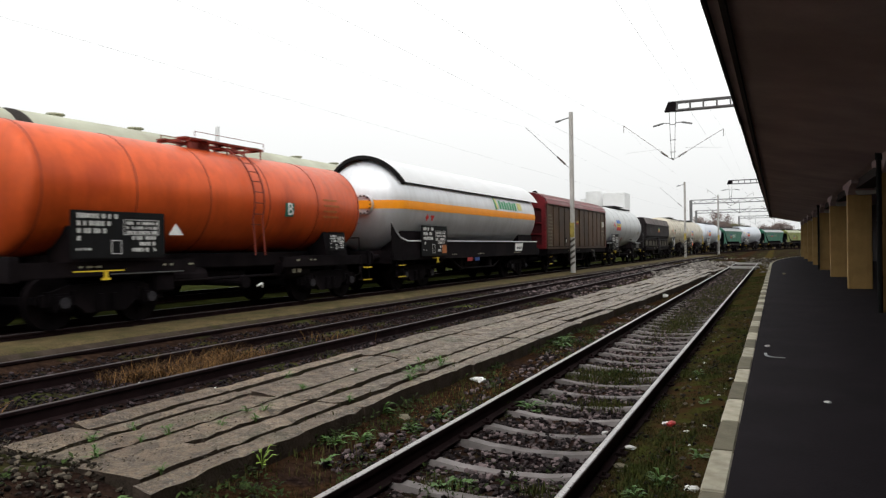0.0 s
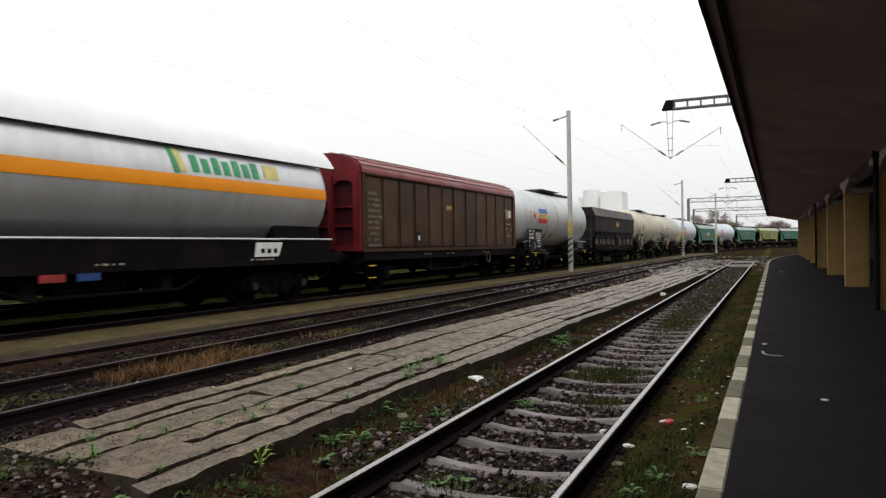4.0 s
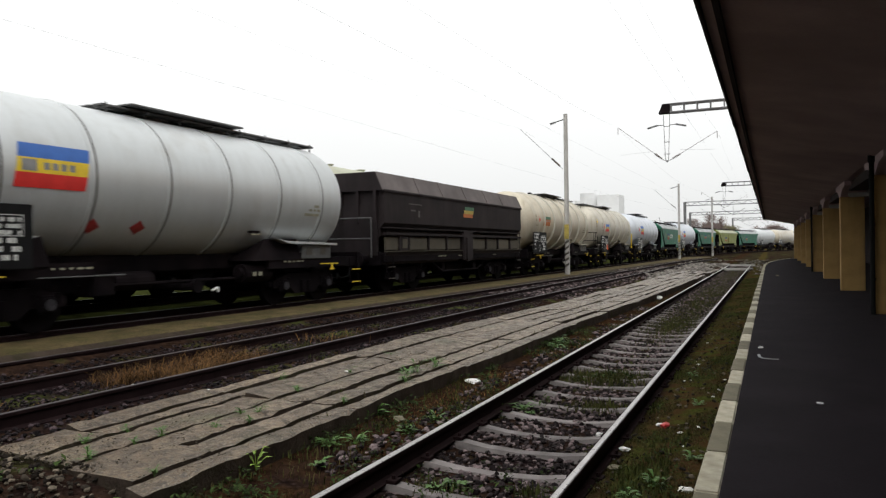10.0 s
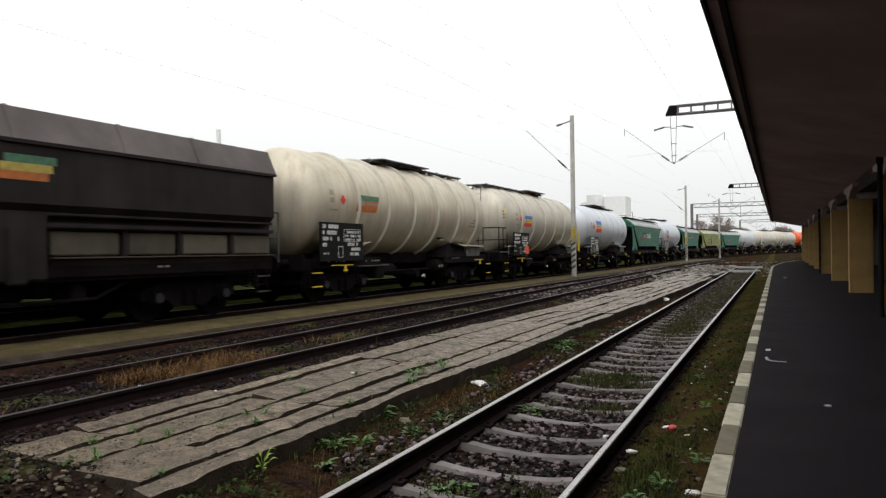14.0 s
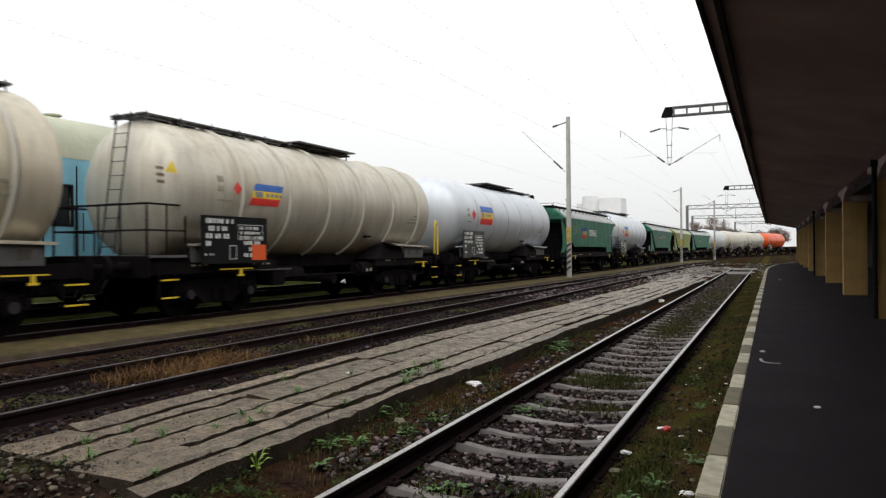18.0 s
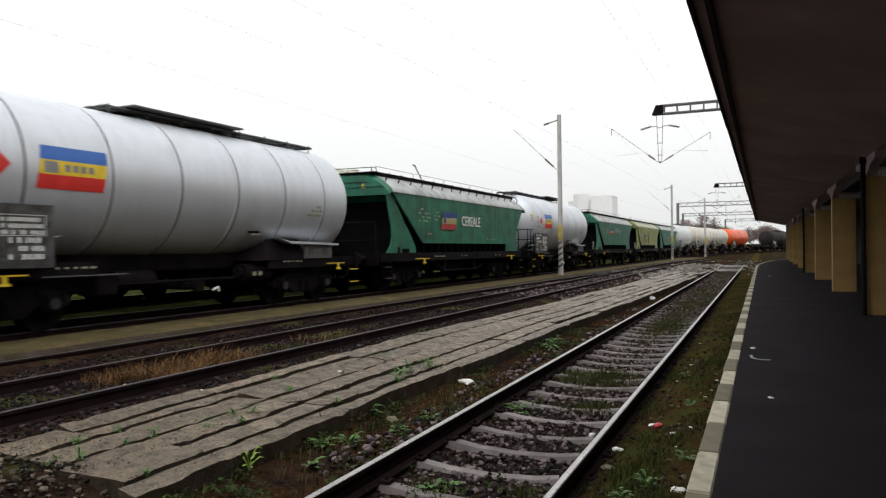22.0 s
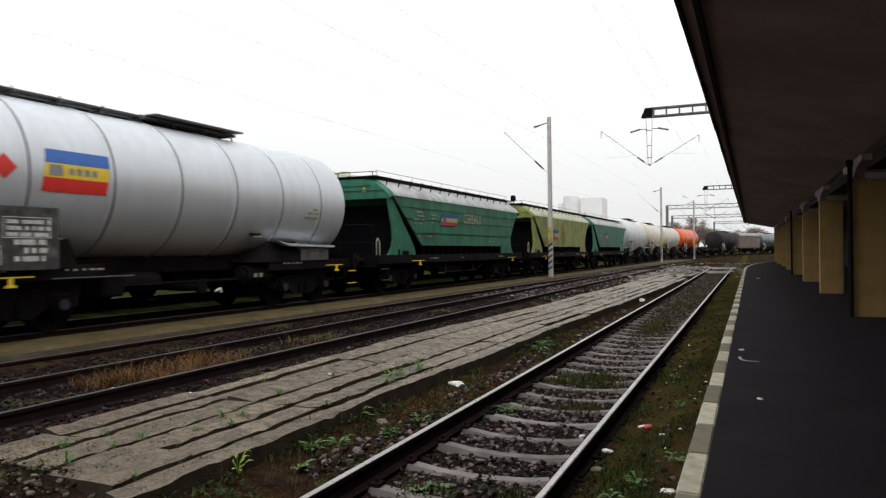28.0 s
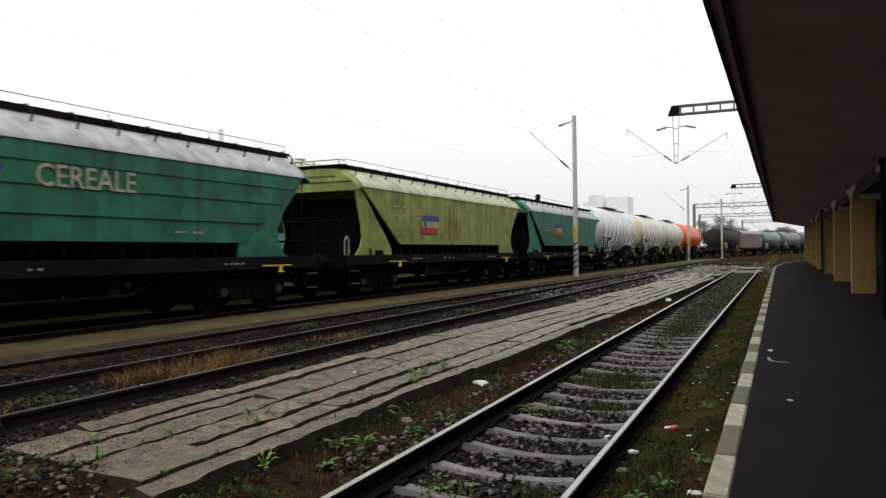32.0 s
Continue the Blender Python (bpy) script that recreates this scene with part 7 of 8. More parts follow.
for cx, cy, k in ((-7.2, 11.0, 120), (-7.0, 4.0, 200)):
    for _ in range(k):
        straw.append((cx + rg.normal() * 0.3, cy + rg.normal() * 0.3, float(ground_z(cx, cy)), rg.uniform(0.05, 0.22), 0.004))
for _ in range(2600):
    x, y = rg.uniform(-3.7, -2.95), 6.5 + 10 * rg.uniform(0, 1)
    if noise.noise((x * 1.4, y * 0.8, 12)) > 0.0:
        straw.append((x, y, float(ground_z(x, y)), rg.uniform(0.01, 0.05), 0.005))
blades("dry_grass", straw, M["straw"], "dry rust-brown grass among the rails", 33, 2.6)


def weed(x, y, z, size, leaves, seed, label="leafy green weed growing from the gravel", tall=0.5, key="leaf"):
    rnd = random.Random(seed)
    plant = thing("weed", label, "weed", "weeds by the rails", pose(x, y, z))
    for _ in range(leaves):
        a = rnd.uniform(0, math.tau)
        up = rnd.uniform(0.15, 1.0) * tall
        ln, w = size * rnd.uniform(0.5, 1.0), size * rnd.uniform(0.12, 0.2)
        d = Vector((math.cos(a), math.sin(a), 0))
        sd = Vector((-d.y, d.x, 0)) * w
        b = d * size * rnd.uniform(0, 0.35) + Vector((0, 0, size * up * rnd.uniform(0.2, 1.2)))
        p = [b, b + d * ln * 0.5 + sd + Vector((0, 0, ln * up * 0.7)), b + d * ln + Vector((0, 0, ln * up * 0.55)), b + d * ln * 0.5 - sd + Vector((0, 0, ln * up * 0.7)), b + d * ln * 0.5 + Vector((0, 0, ln * up * 0.62))]
        one("leaf", M[key], plant, lambda bm: quads(bm, p, ((0, 1, 4), (1, 2, 4), (2, 3, 4), (3, 0, 4))))
        one("stem", M[key], plant, lambda bm: rod(bm, (0, 0, -0.02), b, 0.003, 4))


weed(-3.79, 4.62, -0.05, 0.11, 12, 1, "bright yellow-green weed against the slab edge", 1.3, "leaf_bright")
weed(-0.80, 5.50, -0.11, 0.10, 34, 2, "green rosette weed in the moss", 0.7)
for i, (x, y, s_) in enumerate(((-3.72, 5.55, 0.16), (-3.55, 5.75, 0.14), (-3.85, 6.65, 0.15), (-3.45, 5.0, 0.12), (-3.58, 12.8, 0.24), (-3.45, 12.4, 0.2), (-3.7, 13.2, 0.2), (-2.62, 7.95, 0.16), (-2.42, 5.15, 0.14),
                               (-2.3, 5.25, 0.12), (-3.3, 6.3, 0.13), (-4.18, 3.5, 0.13), (-0.95, 5.2, 0.1), (-0.6, 6.2, 0.1), (-3.25, 6.9, 0.12), (-0.75, 8.4, 0.09), (-1.0, 10.4, 0.1))):
    weed(x, y, float(ground_z(x, y)), s_, 18, 10 + i)
for i, (x, y, s_) in enumerate(((-5.31, 4.26, 0.08), (-5.29, 4.69, 0.07), (-4.88, 3.94, 0.10), (-4.92, 4.42, 0.06), (-4.89, 4.70, 0.08), (-4.10, 3.87, 0.06), (-4.61, 5.07, 0.07), (-4.62, 5.69, 0.09), (-4.75, 5.58, 0.08),
                                (-4.50, 5.40, 0.07), (-5.55, 7.26, 0.08), (-4.90, 6.7, 0.09), (-4.13, 6.46, 0.06), (-4.22, 8.07, 0.13), (-4.18, 8.31, 0.15), (-4.05, 7.73, 0.12), (-4.12, 8.75, 0.14), (-4.95, 7.9, 0.09), (-5.2, 9.4, 0.1))):
    weed(x, y, 0.075, s_, 14, 60 + i, "small green weed in a slab joint", 0.75)


def leaf_cover(name, spots, seed, label):
    """Low leafy growth: small folded leaves in clusters. Each spot: x, y, size, spread."""
    rg = np.random.RandomState(seed)
    vs, fs = [], []
    for x, y, s_, spread in spots:
        for _ in range(int(rg.randint(6, 15))):
            px, py = x + rg.normal() * spread, y + rg.normal() * spread
            pz = float(ground_z(px, py)) + rg.uniform(0.005, 0.07) * min(1.5, s_ / 0.03)
            a, up = rg.uniform(0, 6.28), rg.uniform(-0.2, 0.9)
            d = np.array([math.cos(a), math.sin(a), up])
            sd = np.array([-math.sin(a), math.cos(a), 0]) * s_ * rg.uniform(0.25, 0.45)
            p, ln, k = np.array([px, py, pz]), s_ * rg.uniform(0.7, 1.6), len(vs)
            vs += [tuple(p), tuple(p + d * ln * 0.5 + sd + [0, 0, 0.006]), tuple(p + d * ln), tuple(p + d * ln * 0.5 - sd + [0, 0, 0.006])]
            fs += [(k, k + 1, k + 2), (k, k + 2, k + 3)]
    me = bpy.data.meshes.new(name)
    me.from_pydata(vs, [], fs)
    me.materials.append(M["cover"])
    return tagged(new(name, me), label, "weeds", kind="stuff")


M["cover"] = island_material("mixed_weed_leaves", (0.014, 0.020, 0.006), (0.058, 0.095, 0.023))
spots = []
for _ in range(640):
    x, y = rg.uniform(-3.82, -2.95), 3.6 + 14 * rg.uniform(0, 1) ** 1.6
    if noise.noise((x * 1.3, y * 0.8, 31)) > -0.02 or (5.2 < y < 7.2 and rg.rand() < 0.45):
        spots.append((x, y, rg.uniform(0.018, 0.045), 0.05))
for _ in range(420):
    x, y = rg.uniform(-1.2, -0.48), 3.8 + 18 * rg.uniform(0, 1) ** 1.6
    if noise.noise((x * 1.6, y * 0.9, 7)) > 0.05:
        spots.append((x, y, rg.uniform(0.012, 0.03), 0.05))
for cx, cy, k in ((-2.45, 5.1, 14), (-2.15, 10.3, 30), (-2.6, 8.0, 12), (-1.7, 5.4, 8), (-3.55, 12.8, 40), (-5.0, 3.2, 16), (-6.0, 3.0, 12)):
    for _ in range(k):
        spots.append((cx + rg.normal() * 0.2, cy + rg.normal() * 0.25, rg.uniform(0.02, 0.05), 0.05))
leaf_cover("weed_cover", spots, 41, "low leafy weeds on damp soil")


# ---- litter ----
def litter(x, y, z, size, key, label, seed):
    """A crumpled scrap."""
    rnd = random.Random(seed)
    bm = bmesh.new()
    bmesh.ops.create_icosphere(bm, subdivisions=2, radius=1)
    for v in bm.verts:
        v.co *= 1 + rnd.uniform(-0.35, 0.25)
        v.co.z *= 0.35
    bmesh.ops.scale(bm, vec=(size, size * rnd.uniform(0.4, 0.8), size), verts=bm.verts)
    lo = min(v.co.z for v in bm.verts)
    bmesh.ops.translate(bm, vec=(0, 0, -lo), verts=bm.verts)
    return solo("litter", bm, M[key], label, "litter", "scraps of litter", m=pose(x, y, z, 0, 0, rnd.uniform(0, 180)))


litter(-1.57, 7.1, -0.20, 0.05, "litter", "crumpled white paper on the ballast", 1)
litter(-3.62, 8.83, -0.16, 0.13, "litter", "crumpled white paper bag by the slabs", 2)
litter(-1.03, 7.44, -0.13, 0.045, "litter", "white scrap in the grass", 3)
litter(-0.98, 7.40, -0.13, 0.07, "litter_red", "crushed red wrapper in the grass", 4)
litter(-3.45, 24.4, -0.14, 0.2, "litter", "white plastic bag beside the rail", 5)
litter(-1.20, 6.46, -0.14, 0.05, "litter", "white scrap beside the rail", 6)
litter(-3.58, 6.68, -0.15, 0.11, "kerb", "grey paper scrap under the slab edge", 7)
litter(-0.70, 6.62, -0.1, 0.035, "litter", "white scrap in the grass", 8)
litter(-0.58, 5.42, -0.1, 0.06, "litter", "crumpled tissue at the kerb", 9)
litter(-1.18, 5.9, -0.14, 0.06, "kerb", "flat grey scrap beside the rail", 10)
litter(-0.14, 11.1, PLAT_Z, 0.04, "litter", "white paper on the asphalt", 11)
bm = bmesh.new()
pts = [(-0.155, 10.42), (-0.15, 10.28), (-0.13, 10.18), (-0.09, 10.11), (-0.02, 10.08), (0.08, 10.08)]
sweep(bm, [(-0.018, 0.0), (0.018, 0.0), (0.018, 0.006), (-0.018, 0.006)], [(x, y, PLAT_Z + 0.004) for x, y in pts])
solo("litter", bm, M["dust"], "curled pale paper strip on the asphalt", "litter", "scraps of litter")
litter(0.27, 34.8, PLAT_Z, 0.1, "kerb", "grey paper on the far asphalt", 13)
litter(-7.05, 6.35, 0.06, 0.045, "litter", "pale stone-like scrap in the dry grass", 14)
litter(-6.05, 6.2, 0.02, 0.055, "litter", "white scrap along the slab edge", 15)
litter(-6.02, 6.45, 0.02, 0.03, "litter", "small white scrap along the slab edge", 26)
litter(-5.98, 5.75, 0.02, 0.035, "litter", "small white scrap along the slab edge", 27)
litter(-6.10, 6.6, 0.02, 0.045, "litter", "white scrap along the slab edge", 16)
litter(-5.0, 7.9, 0.1, 0.035, "litter", "white scrap on the slabs", 17)
blown = litter(0.40, 7.45, PLAT_Z, 0.032, "litter", "small white paper blown along the asphalt", 18)
for i in range(12):
    rr = random.Random(100 + i)
    x, y = rr.uniform(-1.15, -0.55), rr.uniform(5, 16)
    litter(x, y, float(ground_z(x, y)) - 0.005, rr.uniform(0.015, 0.03), "litter", "tiny white scrap in the grass", 30 + i)


# ---- standing coaches behind the train ----
def coach(y0, y1, label):
    ym, L = (y0 + y1) / 2, y1 - y0
    rz = train_rail_z(ym) + 0.07
    c = thing("passenger_coach", label, "passenger coach", "standing coaches", m=pose(t4_x(ym), ym, rz, -0.22, 0, -0.8))
    h = L / 2
    wins = [(-h + 0.55, 0.62, "door")] + [(-h + 2.5 + 1.95 * i, 1.25, "window") for i in range(int((L - 4.6) / 1.95))] + [(h - 0.75, 0.62, "door")]
    edges = [-h]
    for y, w, kind in wins:
        edges += [y - w / 2, y + w / 2]
    edges.append(h)
    for sx in (-1, 1):
        bm = bmesh.new()
        x = sx * 1.40
        box(bm, (x, 0, 1.54), (0.06, L, 0.72))
        box(bm, (x, 0, 3.13), (0.06, L, 0.64))
        for a, b in zip(edges[0::2], edges[1::2]):
            box(bm, (x, (a + b) / 2, 2.355), (0.06, b - a, 0.91))
        side = part("side_wall", bm, M["coach_blue"], c, "light blue painted steel side")
        if sx > 0:
            for y, w, kind in wins:
                bm = bmesh.new()
                box(bm, (x - 0.03, y, 2.355), (0.012, w - 0.04, 0.87))
                pn = part("window", bm, M["glass_dark"], c, "dark window pane")
                bm = bmesh.new()
                for dy in (-1, 1):
                    rbox(bm, (x + 0.01, y + dy * w / 2, 2.355), (0.07, 0.05, 0.97), 0.01)
                for dz in (-1, 1):
                    rbox(bm, (x + 0.01, y, 2.355 + dz * 0.46), (0.07, w, 0.05), 0.01)
                part("window_frame", bm, M["rubber"], pn)
                if kind == "door":
                    bm = bmesh.new()
                    for dy in (-0.42, 0.42):
                        box(bm, (x + 0.032, y + dy, 2.15), (0.012, 0.035, 2.25))
                    part("door_joint", bm, M["rubber"], side)
                    bm = bmesh.new()
                    rod(bm, (x + 0.09, y + 0.55, 1.3), (x + 0.09, y + 0.55, 2.2), 0.018, 6)
                    part("hand_rail", bm, M["walk_steel"], side)
    n = 16
    arc = [(1.44 * math.cos(math.pi * i / n), 3.44 + 1.14 * math.sin(math.pi * i / n) ** 0.85) for i in range(n + 1)]
    bm = bmesh.new()
    prism(bm, arc, -h + 0.02, h - 0.02)
    roof = part("roof", bm, M["coach_cream"], c, "weathered cream roof", True)
    for i in range(int(L / 2.4)):
        bm = bmesh.new()
        y = -h + 1.4 + 2.4 * i
        rod(bm, (0, y, 4.54), (0, y, 4.64), 0.16, 12)
        rod(bm, (0, y, 4.64), (0, y, 4.67), 0.22, 12)
        part("roof_vent", bm, M["coach_cream"], roof)
    for sy in (-1, 1):
        bm = bmesh.new()
        prism(bm, arc, sy * h - 0.03, sy * h)
        part("roof_end", bm, M["seam"], c, "dark end of the roof")
        one("end_wall", M["coach_blue"], c, lambda bm: box(bm, (0, sy * (h - 0.015), 2.31), (2.8, 0.03, 2.26)))
        bm = bmesh.new()
        for sx in (-1, 1):
            rbox(bm, (sx * 0.55, sy * (h + 0.14), 2.4), (0.16, 0.28, 2.3), 0.05)
        rbox(bm, (0, sy * (h + 0.14), 3.6), (1.26, 0.28, 0.16), 0.05)
        part("gangway", bm, M["rubber"], c, "black rubber gangway")
    bm = bmesh.new()
    box(bm, (0, 0, 0.95), (2.7, L - 0.1, 0.16))
    part("underframe", bm, M["frame"], c)
    # black boxes added to darken the open space under the coach
    for y in [-L / 2 + 0.95, L / 2 - 0.95] + span(-L / 2 + 5.8, L / 2 - 5.8, 2.0):
        one("equipment_box", M["frame"], c, lambda bm: rbox(bm, (0.1, y, 0.58), (2.2, 1.95, 0.62), 0.05))
    for y in (-h + 3.3, h - 3.3):
        bogie(c, y)
    return c


M["glass_dark"] = mat("dark_glass", (0.012, 0.014, 0.016), 0.08, var=0.1, bump=0.0, spec=0.5)
coach(-14.9, 10.25, "light blue and cream passenger coach standing empty")
coach(10.62, 36.3, "light blue and cream passenger coach beside the freight train")
coach(36.9, 61.9, "light blue and cream coach, mostly hidden by wagons")


# ---- overhead line: masts, gantries, wires ----
def mast(x, y, z0, z1, arm=True, label="pale grey concrete mast with a bracket arm and striped foot"):
    m = thing("catenary_mast", label, "catenary mast", "overhead line masts", m=pose(x, y, z0))
    h = z1 - z0
    bm = bmesh.new()
    rod(bm, (0, 0, -0.4), (0, 0, h), 0.135, 12, 0.105)
    part("pole", bm, M["concrete"], m, "", True)
    bm = bmesh.new()
    rbox(bm, (0, 0, -0.34), (0.42, 0.42, 0.5), 0.05)
    part("footing", bm, M["concrete"], m)
    if arm:
        for k in range(5):
            bm = bmesh.new()
            z = 0.25 + 0.3 * k
            pts = []
            for s_ in range(7):
                a = radians(-150 + 120 * s_ / 6)
                pts.append((0.139 * math.cos(a), 0.139 * math.sin(a), z + 0.03 * s_))
            for (p0, p1) in zip(pts, pts[1:]):
                quads(bm, [p0, p1, (p1[0], p1[1], p1[2] + 0.13), (p0[0], p0[1], p0[2] + 0.13), (p0[0] * 0.9, p0[1] * 0.9, p0[2]), (p1[0] * 0.9, p1[1] * 0.9, p1[2]),
                           (p1[0] * 0.9, p1[1] * 0.9, p1[2] + 0.13), (p0[0] * 0.9, p0[1] * 0.9, p0[2] + 0.13)], BOXF)
            bmesh.ops.remove_doubles(bm, verts=bm.verts, dist=0.0005)
            part("warning_stripe", bm, M["seam"], m, "faded dark warning stripe")
        bm = bmesh.new()
        rbox(bm, (0.02, -0.15, 2.15), (0.24, 0.02, 0.75), 0.005)
        part("sign_plate", bm, M["old_yellow"], m, "faded yellow plate")
        a, b = Vector((-0.16, 0, h * 0.655)), Vector((-2.5, 0.1, h * 0.93))
        bm = bmesh.new()
        rod(bm, a, b, 0.014, 6)
        rod(bm, (-0.1, 0, h * 0.655), (0.1, 0, h * 0.655), 0.06, 6)
        ar = part("bracket_arm", bm, M["steel"], m)
        bm = bmesh.new()
        d = (b - a).normalized()
        for k in range(9):
            p_ = a + d * (0.25 + 0.07 * k)
            rod(bm, p_, p_ + d * 0.04, 0.05, 8)
        part("insulator", bm, M["brownglass"], ar)
        bm = bmesh.new()
        rod(bm, (0, 0, h - 0.25), (-0.8, 0, h - 0.45), 0.03, 6)
        for k in range(5):
            rod(bm, (-0.55 - 0.06 * k, 0, h - 0.39 - 0.015 * k), (-0.58 - 0.06 * k, 0, h - 0.40 - 0.015 * k), 0.06, 8)
        part("top_arm", bm, M["steel"], m)
    return m


mast(-9.63, 36.7, 0.25, 8.53)
mast(-8.92, 80.9, 0.10, 8.14)
mast(-7.3, 106.0, 0.05, 8.13)


def gantry(x0, y, z0, z1, x1=9.5, drop=True, post=True, label="dark steel lattice gantry beam with a hanging contact wire bracket"):
    g = thing("lattice_gantry", label, "gantry", "overhead line gantries")
    bm = bmesh.new()
    for dy in (-0.18, 0.18):
        for z in (z0, z1):
            rod(bm, (x0 + 0.5, y + dy, z), (x1, y + dy, z), 0.045, 6)
    part("chord", bm, M["steel"], g)
    k = int((x1 - x0) / 0.63)
    for i in range(1, k + 1):
        bm = bmesh.new()
        x = x0 + 0.55 + 0.63 * (i - 1)
        rod(bm, (x, y - 0.18, z0), (x, y - 0.18, z1), 0.03, 5)
        rod(bm, (x, y + 0.18, z0), (x, y + 0.18, z1), 0.03, 5)
        rod(bm, (x, y - 0.18, z1), (x, y + 0.18, z1), 0.02, 5)
        part("lattice_bar", bm, M["steel"], g)
    bm = bmesh.new()
    side = [(x0 - 0.05, z0 - 0.03), (x0 + 0.5, z0 - 0.03), (x0 + 0.5, z1 + 0.03), (x0 + 0.15, z1 + 0.03)]
    prism(bm, side, y - 0.2, y + 0.2)
    part("end_box", bm, M["frame"], g)
    if post:
        bm = bmesh.new()
        rbox(bm, (x1, y, z1 / 2), (0.35, 0.35, z1 + 0.6), 0.03)
        part("post", bm, M["concrete"], g)
    if drop:
        xc = x0 + 0.32
        zb = z0 - 2.45
        bm = bmesh.new()
        for dx in (-0.16, 0.16):
            rod(bm, (xc + dx, y, z0), (xc + dx * 0.45, y, zb), 0.014, 6)
        for f in (0.28, 0.6, 0.85):
            rod(bm, (xc - 0.15, y, z0 - 2.45 * f), (xc + 0.15, y, z0 - 2.45 * f), 0.018, 5)
        rod(bm, (xc, y - 0.05, zb), (xc, y + 0.05, zb), 0.055, 10)
        hg = part("hanger", bm, M["steel"], g)
        for sx, tx, tz in ((-1, -2.45, 1.9), (1, 2.40, 1.35)):
            bm = bmesh.new()
            a, b = Vector((xc + sx * 0.1, y, zb + 0.02)), Vector((xc + tx, y, zb + tz))
            rod(bm, a, b, 0.011, 6)
            d = (b - a).normalized()
            for k in range(6):
                rod(bm, a + d * (0.2 + 0.075 * k), a + d * (0.245 + 0.075 * k), 0.05, 8)
            rod(bm, b, b + Vector((0, 0, -0.35)), 0.015, 5)
            part("insulator_arm", bm, M["brownglass"], hg)
            bm = bmesh.new()
            rod(bm, (xc + sx * 0.12, y, z0 - 0.62), (xc + sx * 0.45, y, z0 - 0.60), 0.02, 5)
            rod(bm, (xc + sx * 0.45, y, z0 - 0.60), (xc + sx * 0.95, y, z0 - 0.72), 0.045, 8)
            part("steady_arm", bm, M["steel"], hg)
            one("registration_rod", M["steel"], hg, lambda bm: rod(bm, (xc + sx * 0.6, y, zb + 0.55), (xc + sx * 2.3, y, zb + 0.45), 0.004, 5))
    return g


gantry(-5.05, 38.0, 8.35, 8.76)
gantry(-5.05, 88.0, 8.20, 8.60, label="far dark steel lattice gantry beam over the tracks")


def portal(y, xl, xr, z, label="far steel lattice portal across all tracks"):
    g = thing("lattice_portal", label, "gantry", "overhead line gantries")
    for x in (xl, xr):
        bm = bmesh.new()
        rbox(bm, (x, y, z / 2 - 0.1), (0.4, 0.4, z + 0.2), 0.03)
        part("post", bm, M["steel"], g)
    bm = bmesh.new()
    for zz in (z - 0.55, z):
        rod(bm, (xl, y, zz), (xr, y, zz), 0.06, 6)
    part("chord", bm, M["steel"], g)
    k = int((xr - xl) / 0.9)
    for i in range(k):
        bm = bmesh.new()
        a = xl + 0.9 * i
        rod(bm, (a, y, z - 0.55 if i % 2 else z), (a + 0.9, y, z if i % 2 else z - 0.55), 0.035, 5)
        part("lattice_bar", bm, M["steel"], g)
    for x in (-5.0, -0.5):
        bm = bmesh.new()
        rod(bm, (x, y, z - 0.55), (x, y, z - 2.2), 0.03, 5)
        rod(bm, (x, y, z - 2.2), (x - 1.6, y, z - 1.2), 0.03, 5)
        rod(bm, (x, y, z - 2.2), (x + 1.6, y, z - 1.2), 0.03, 5)
        part("hanger", bm, M["steel"], g)


portal(116, -11.9, 12, 8.05)
portal(157, -15.1, 14, 8.1)
portal(205, -9.0, 24, 8.2)


def wire(name, pts, r=0.0015):
    bm = bmesh.new()
    sweep(bm, [(r * math.cos(k * math.tau / 5), r * math.sin(k * math.tau / 5)) for k in range(5)], pts)
    return solo(name, bm, M["frame"], "thin dark overhead line wire", "wire", "overhead wires")


def sagging(x0, y0, z0, x1, y1, z1, sag, n=10):
    return [(x0 + (x1 - x0) * i / n, y0 + (y1 - y0) * i / n, z0 + (z1 - z0) * i / n - sag * 4 * (i / n) * (1 - i / n)) for i in range(n + 1)]


wire("contact_wire", [(-12.0, -12, 5.75), (-12.1, 36.7, 5.75), (-11.2, 80.9, 5.7), (-9.6, 106, 5.7)])
wire("catenary_wire", sagging(-12.1, -12, 8.0, -12.1, 36.7, 7.95, 0.7) + sagging(-12.1, 36.7, 7.95, -11.2, 80.9, 7.6, 0.6)[1:] + sagging(-11.2, 80.9, 7.6, -9.6, 106, 7.5, 0.3)[1:])
wire("contact_wire", [(-7.2, -12, 5.9), (-7.2, 38, 5.9), (-7.1, 88, 5.8)])
wire("catenary_wire", sagging(-7.2, -12, 7.8, -7.2, 38, 7.8, 0.7) + sagging(-7.2, 38, 7.8, -7.1, 88, 7.7, 0.7)[1:])
wire("contact_wire", [(-2.3, -12, 5.6), (-2.3, 38, 5.6), (-2.2, 88, 5.6)])
wire("catenary_wire", sagging(-2.3, -12, 7.2, -2.3, 38, 7.2, 0.7) + sagging(-2.3, 38, 7.2, -2.2, 88, 7.2, 0.7)[1:])

# ---- signal behind the train ----
sg = thing("signal_post", "dark railway signal on a post beyond the train", "signal", m=pose(-19.0, 60, 0))
bm = bmesh.new()
rod(bm, (0, 0, 0), (0, 0, 5.85), 0.05, 8)
part("post", bm, M["steel"], sg)
bm = bmesh.new()
rbox(bm, (0, -0.1, 6.05), (0.46, 0.2, 0.55), 0.08)
part("signal_head", bm, M["frame"], sg)

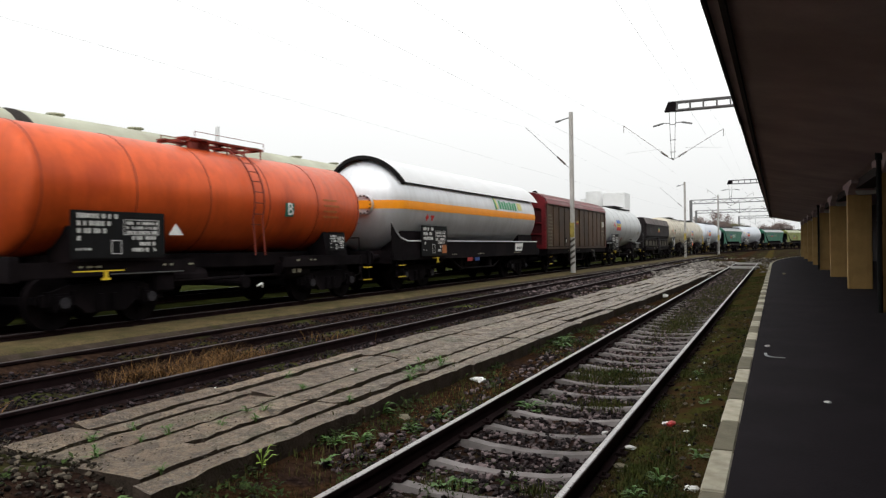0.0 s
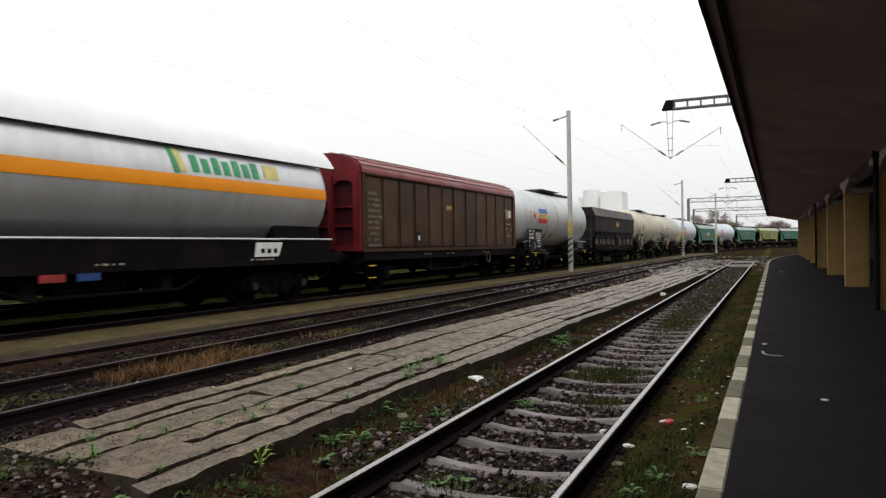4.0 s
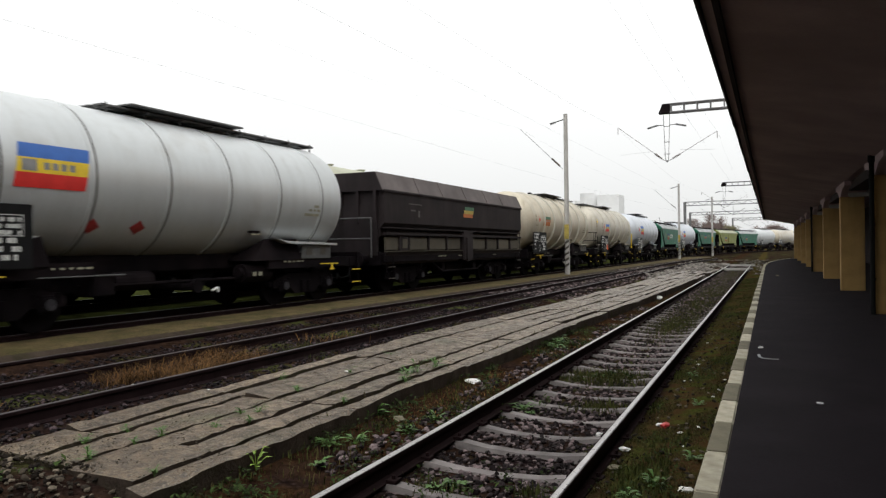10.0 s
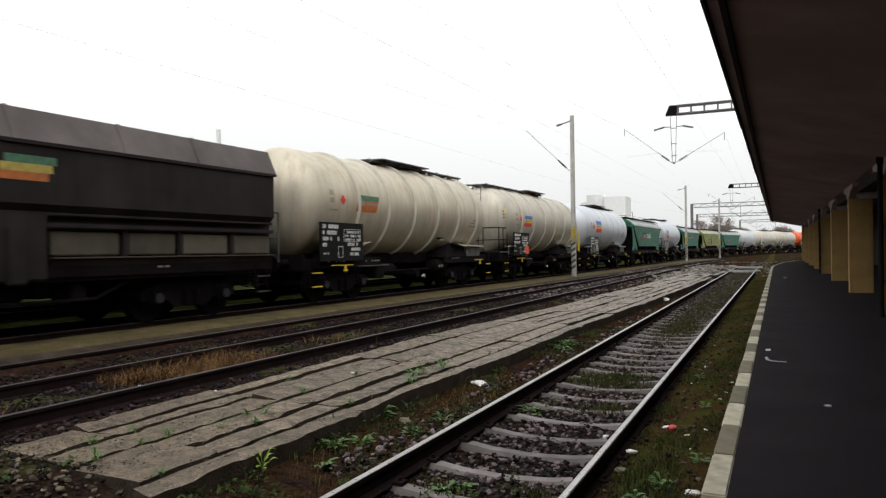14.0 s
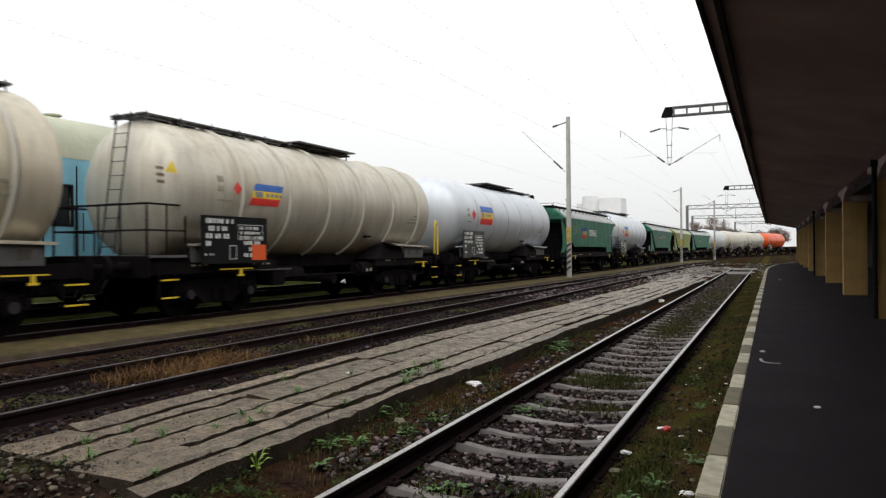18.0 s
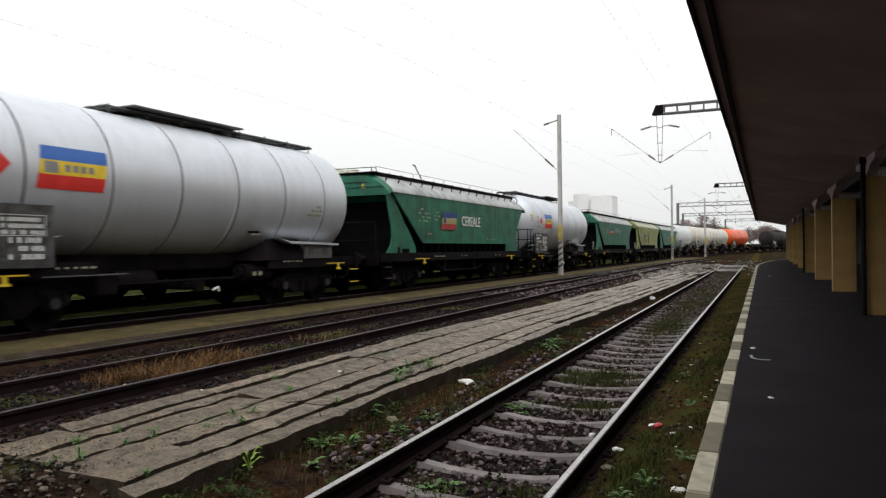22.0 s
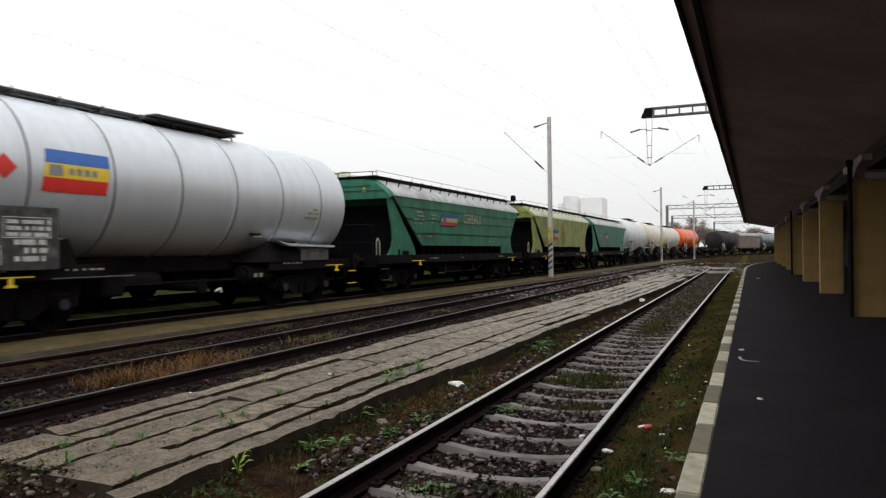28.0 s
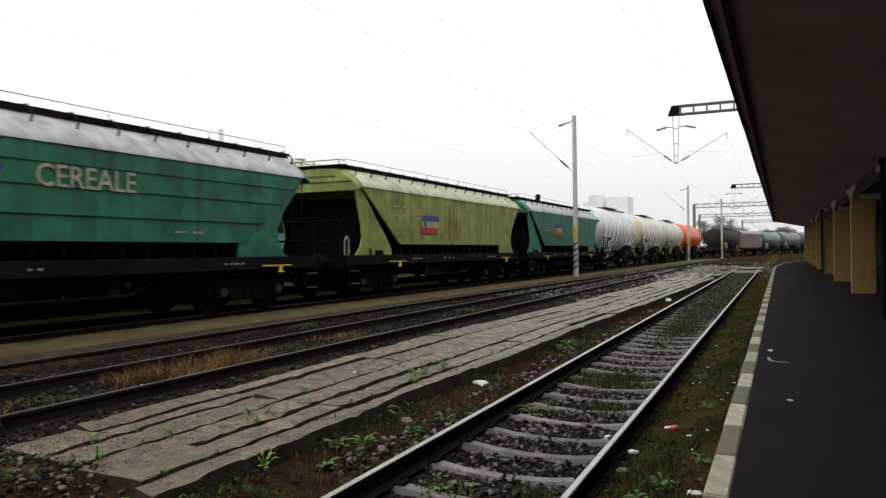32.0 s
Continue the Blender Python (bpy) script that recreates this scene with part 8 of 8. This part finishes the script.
# ---- far buildings and trees ----
# near-white base colour on the far buildings stands in for mist
silo = thing("grain_silo", "concrete grain silo block, paled in colour for the mist", "silo")
bm = bmesh.new()
box(bm, (-60.0, 300, 10.8), (8.8, 12, 22.4))
part("tower", bm, M["haze"], silo)
bm = bmesh.new()
rod(bm, (-68.7, 300, -0.4), (-68.7, 300, 23.2), 4.1, 24)
part("drum", bm, M["haze"], silo)
bm = bmesh.new()
rod(bm, (-73.5, 303, -0.4), (-73.5, 303, 20.5), 2.5, 20)
part("drum", bm, M["haze"], silo)
bm = bmesh.new()
rod(bm, (-200, 220, 0), (-200, 220, 50), 1.2, 14, 0.9)
solo("chimney", bm, M["haze"], "chimney far off, paled in colour for the mist", "chimney")


def tree(x, y, z, h, spread, seed, label="bare brown autumn tree beyond the tracks", dens=900, key="farleaf"):
    rnd = random.Random(seed)
    t = thing("tree", label, "tree", "trees beyond the station", m=pose(x, y, z))
    bm = bmesh.new()
    tips = []

    def limb(p, d, ln, r, lev):
        q = p + d * ln
        rod(bm, p, q, r, 6 if lev < 2 else 4, r * 0.6)
        if lev >= 4:
            tips.append(q)
            return
        for _ in range(3 if lev else 5):
            nd = (d + Vector((rnd.uniform(-1, 1), rnd.uniform(-1, 1), rnd.uniform(-0.15, 0.7))) * 0.75 * spread).normalized()
            limb(p + d * ln * rnd.uniform(0.55, 1.0), nd, ln * rnd.uniform(0.55, 0.8), r * 0.55, lev + 1)

    limb(Vector((0, 0, -0.2)), Vector((0, 0, 1)), h * 0.32, h * 0.022, 0)
    part("trunk", bm, M["twig"], t)
    bm = bmesh.new()
    for _ in range(dens):
        c = rnd.choice(tips) + Vector((rnd.gauss(0, 1), rnd.gauss(0, 1), rnd.gauss(0, 0.8))) * h * 0.05
        a, b = Vector((rnd.uniform(-1, 1), rnd.uniform(-1, 1), rnd.uniform(-1, 1))).normalized(), Vector((rnd.uniform(-1, 1), rnd.uniform(-1, 1), rnd.uniform(-1, 1))).normalized()
        s_ = h * rnd.uniform(0.008, 0.02)
        bm.faces.new([bm.verts.new(c + a * s_), bm.verts.new(c + b * s_ * 0.6), bm.verts.new(c - a * s_), bm.verts.new(c - b * s_ * 0.6)])
    part("crown", bm, M[key], t)
    return t


for i, (x, y, h, key, lab) in enumerate(((-13.6, 165, 7.6, "farbrown", "bare reddish-brown tree beyond the tracks"), (-11.9, 168, 8.6, "farbrown", "bare reddish-brown tree beyond the tracks"),
                                         (-10.4, 163, 7.2, "farbrown", "bare reddish-brown tree beyond the tracks"), (-9.2, 167, 7.0, "farleaf", "olive autumn tree beyond the tracks"),
                                         (-7.8, 165, 6.0, "farleaf", "olive autumn tree beyond the tracks"), (-15.5, 172, 6.0, "farbrown", "low bare tree beyond the tracks"),
                                         (-2.2, 172, 5.6, "farbrown", "small bare tree far down the line"), (-0.4, 174, 6.8, "farbrown", "bare tree far down the line"), (1.6, 178, 5.8, "farbrown", "small bare tree far down the line"))):
    tree(x, y, -0.1, h * 1.12, 1.0, 1 + i, lab, 4500, key)
bm = bmesh.new()
box(bm, (18, 260, 2.4), (14, 10, 5.2))
shed = solo("shed", bm, M["haze"], "low shed far down the line, paled in colour for the mist", "shed")


# ---- what moves ----
def travelled(t):
    return 4.1134 * t + 0.012423 * t * t - 0.00008973 * t ** 3


def wagon_pose(s, L):
    a, b = on_line(s - 0.36 * L), on_line(s + 0.36 * L)
    m = (a + b) / 2
    d = b - a
    return Matrix.LocRotScale(m, Euler((math.atan2(d.z, math.hypot(d.x, d.y)), 0, math.atan2(-d.x, d.y))), None)


def motions():
    for k, (w, sets, s, L) in enumerate(TRAIN):
        walk(w, [(t, wagon_pose(s - travelled(t), L)) for t in [0.0] + [float(i) for i in range(1, 33)]])
        if k <= 12:
            times = [i * 0.1333333 for i in range(240)] + [32.0]
            for ws in sets:
                y = ws.location.y
                walk(ws, [(t, Matrix.LocRotScale(Vector((0, y, 0.46)), Euler((travelled(t) / 0.46, 0, 0)), None)) for t in times])
    walk(blown, [(t, pose(x, y, PLAT_Z, 0, 0, r)) for t, x, y, r in ((0, 0.40, 7.43, 0), (17.2, 0.39, 7.46, 0), (18.0, 0.36, 7.46, 15), (19.5, 0.33, 7.48, 30), (20.0, 0.27, 7.48, 60), (20.5, 0.17, 7.48, 100), (21.0, 0.06, 7.56, 140), (22.0, 0.06, 7.60, 145), (32.0, 0.07, 7.62, 145))])


motions()
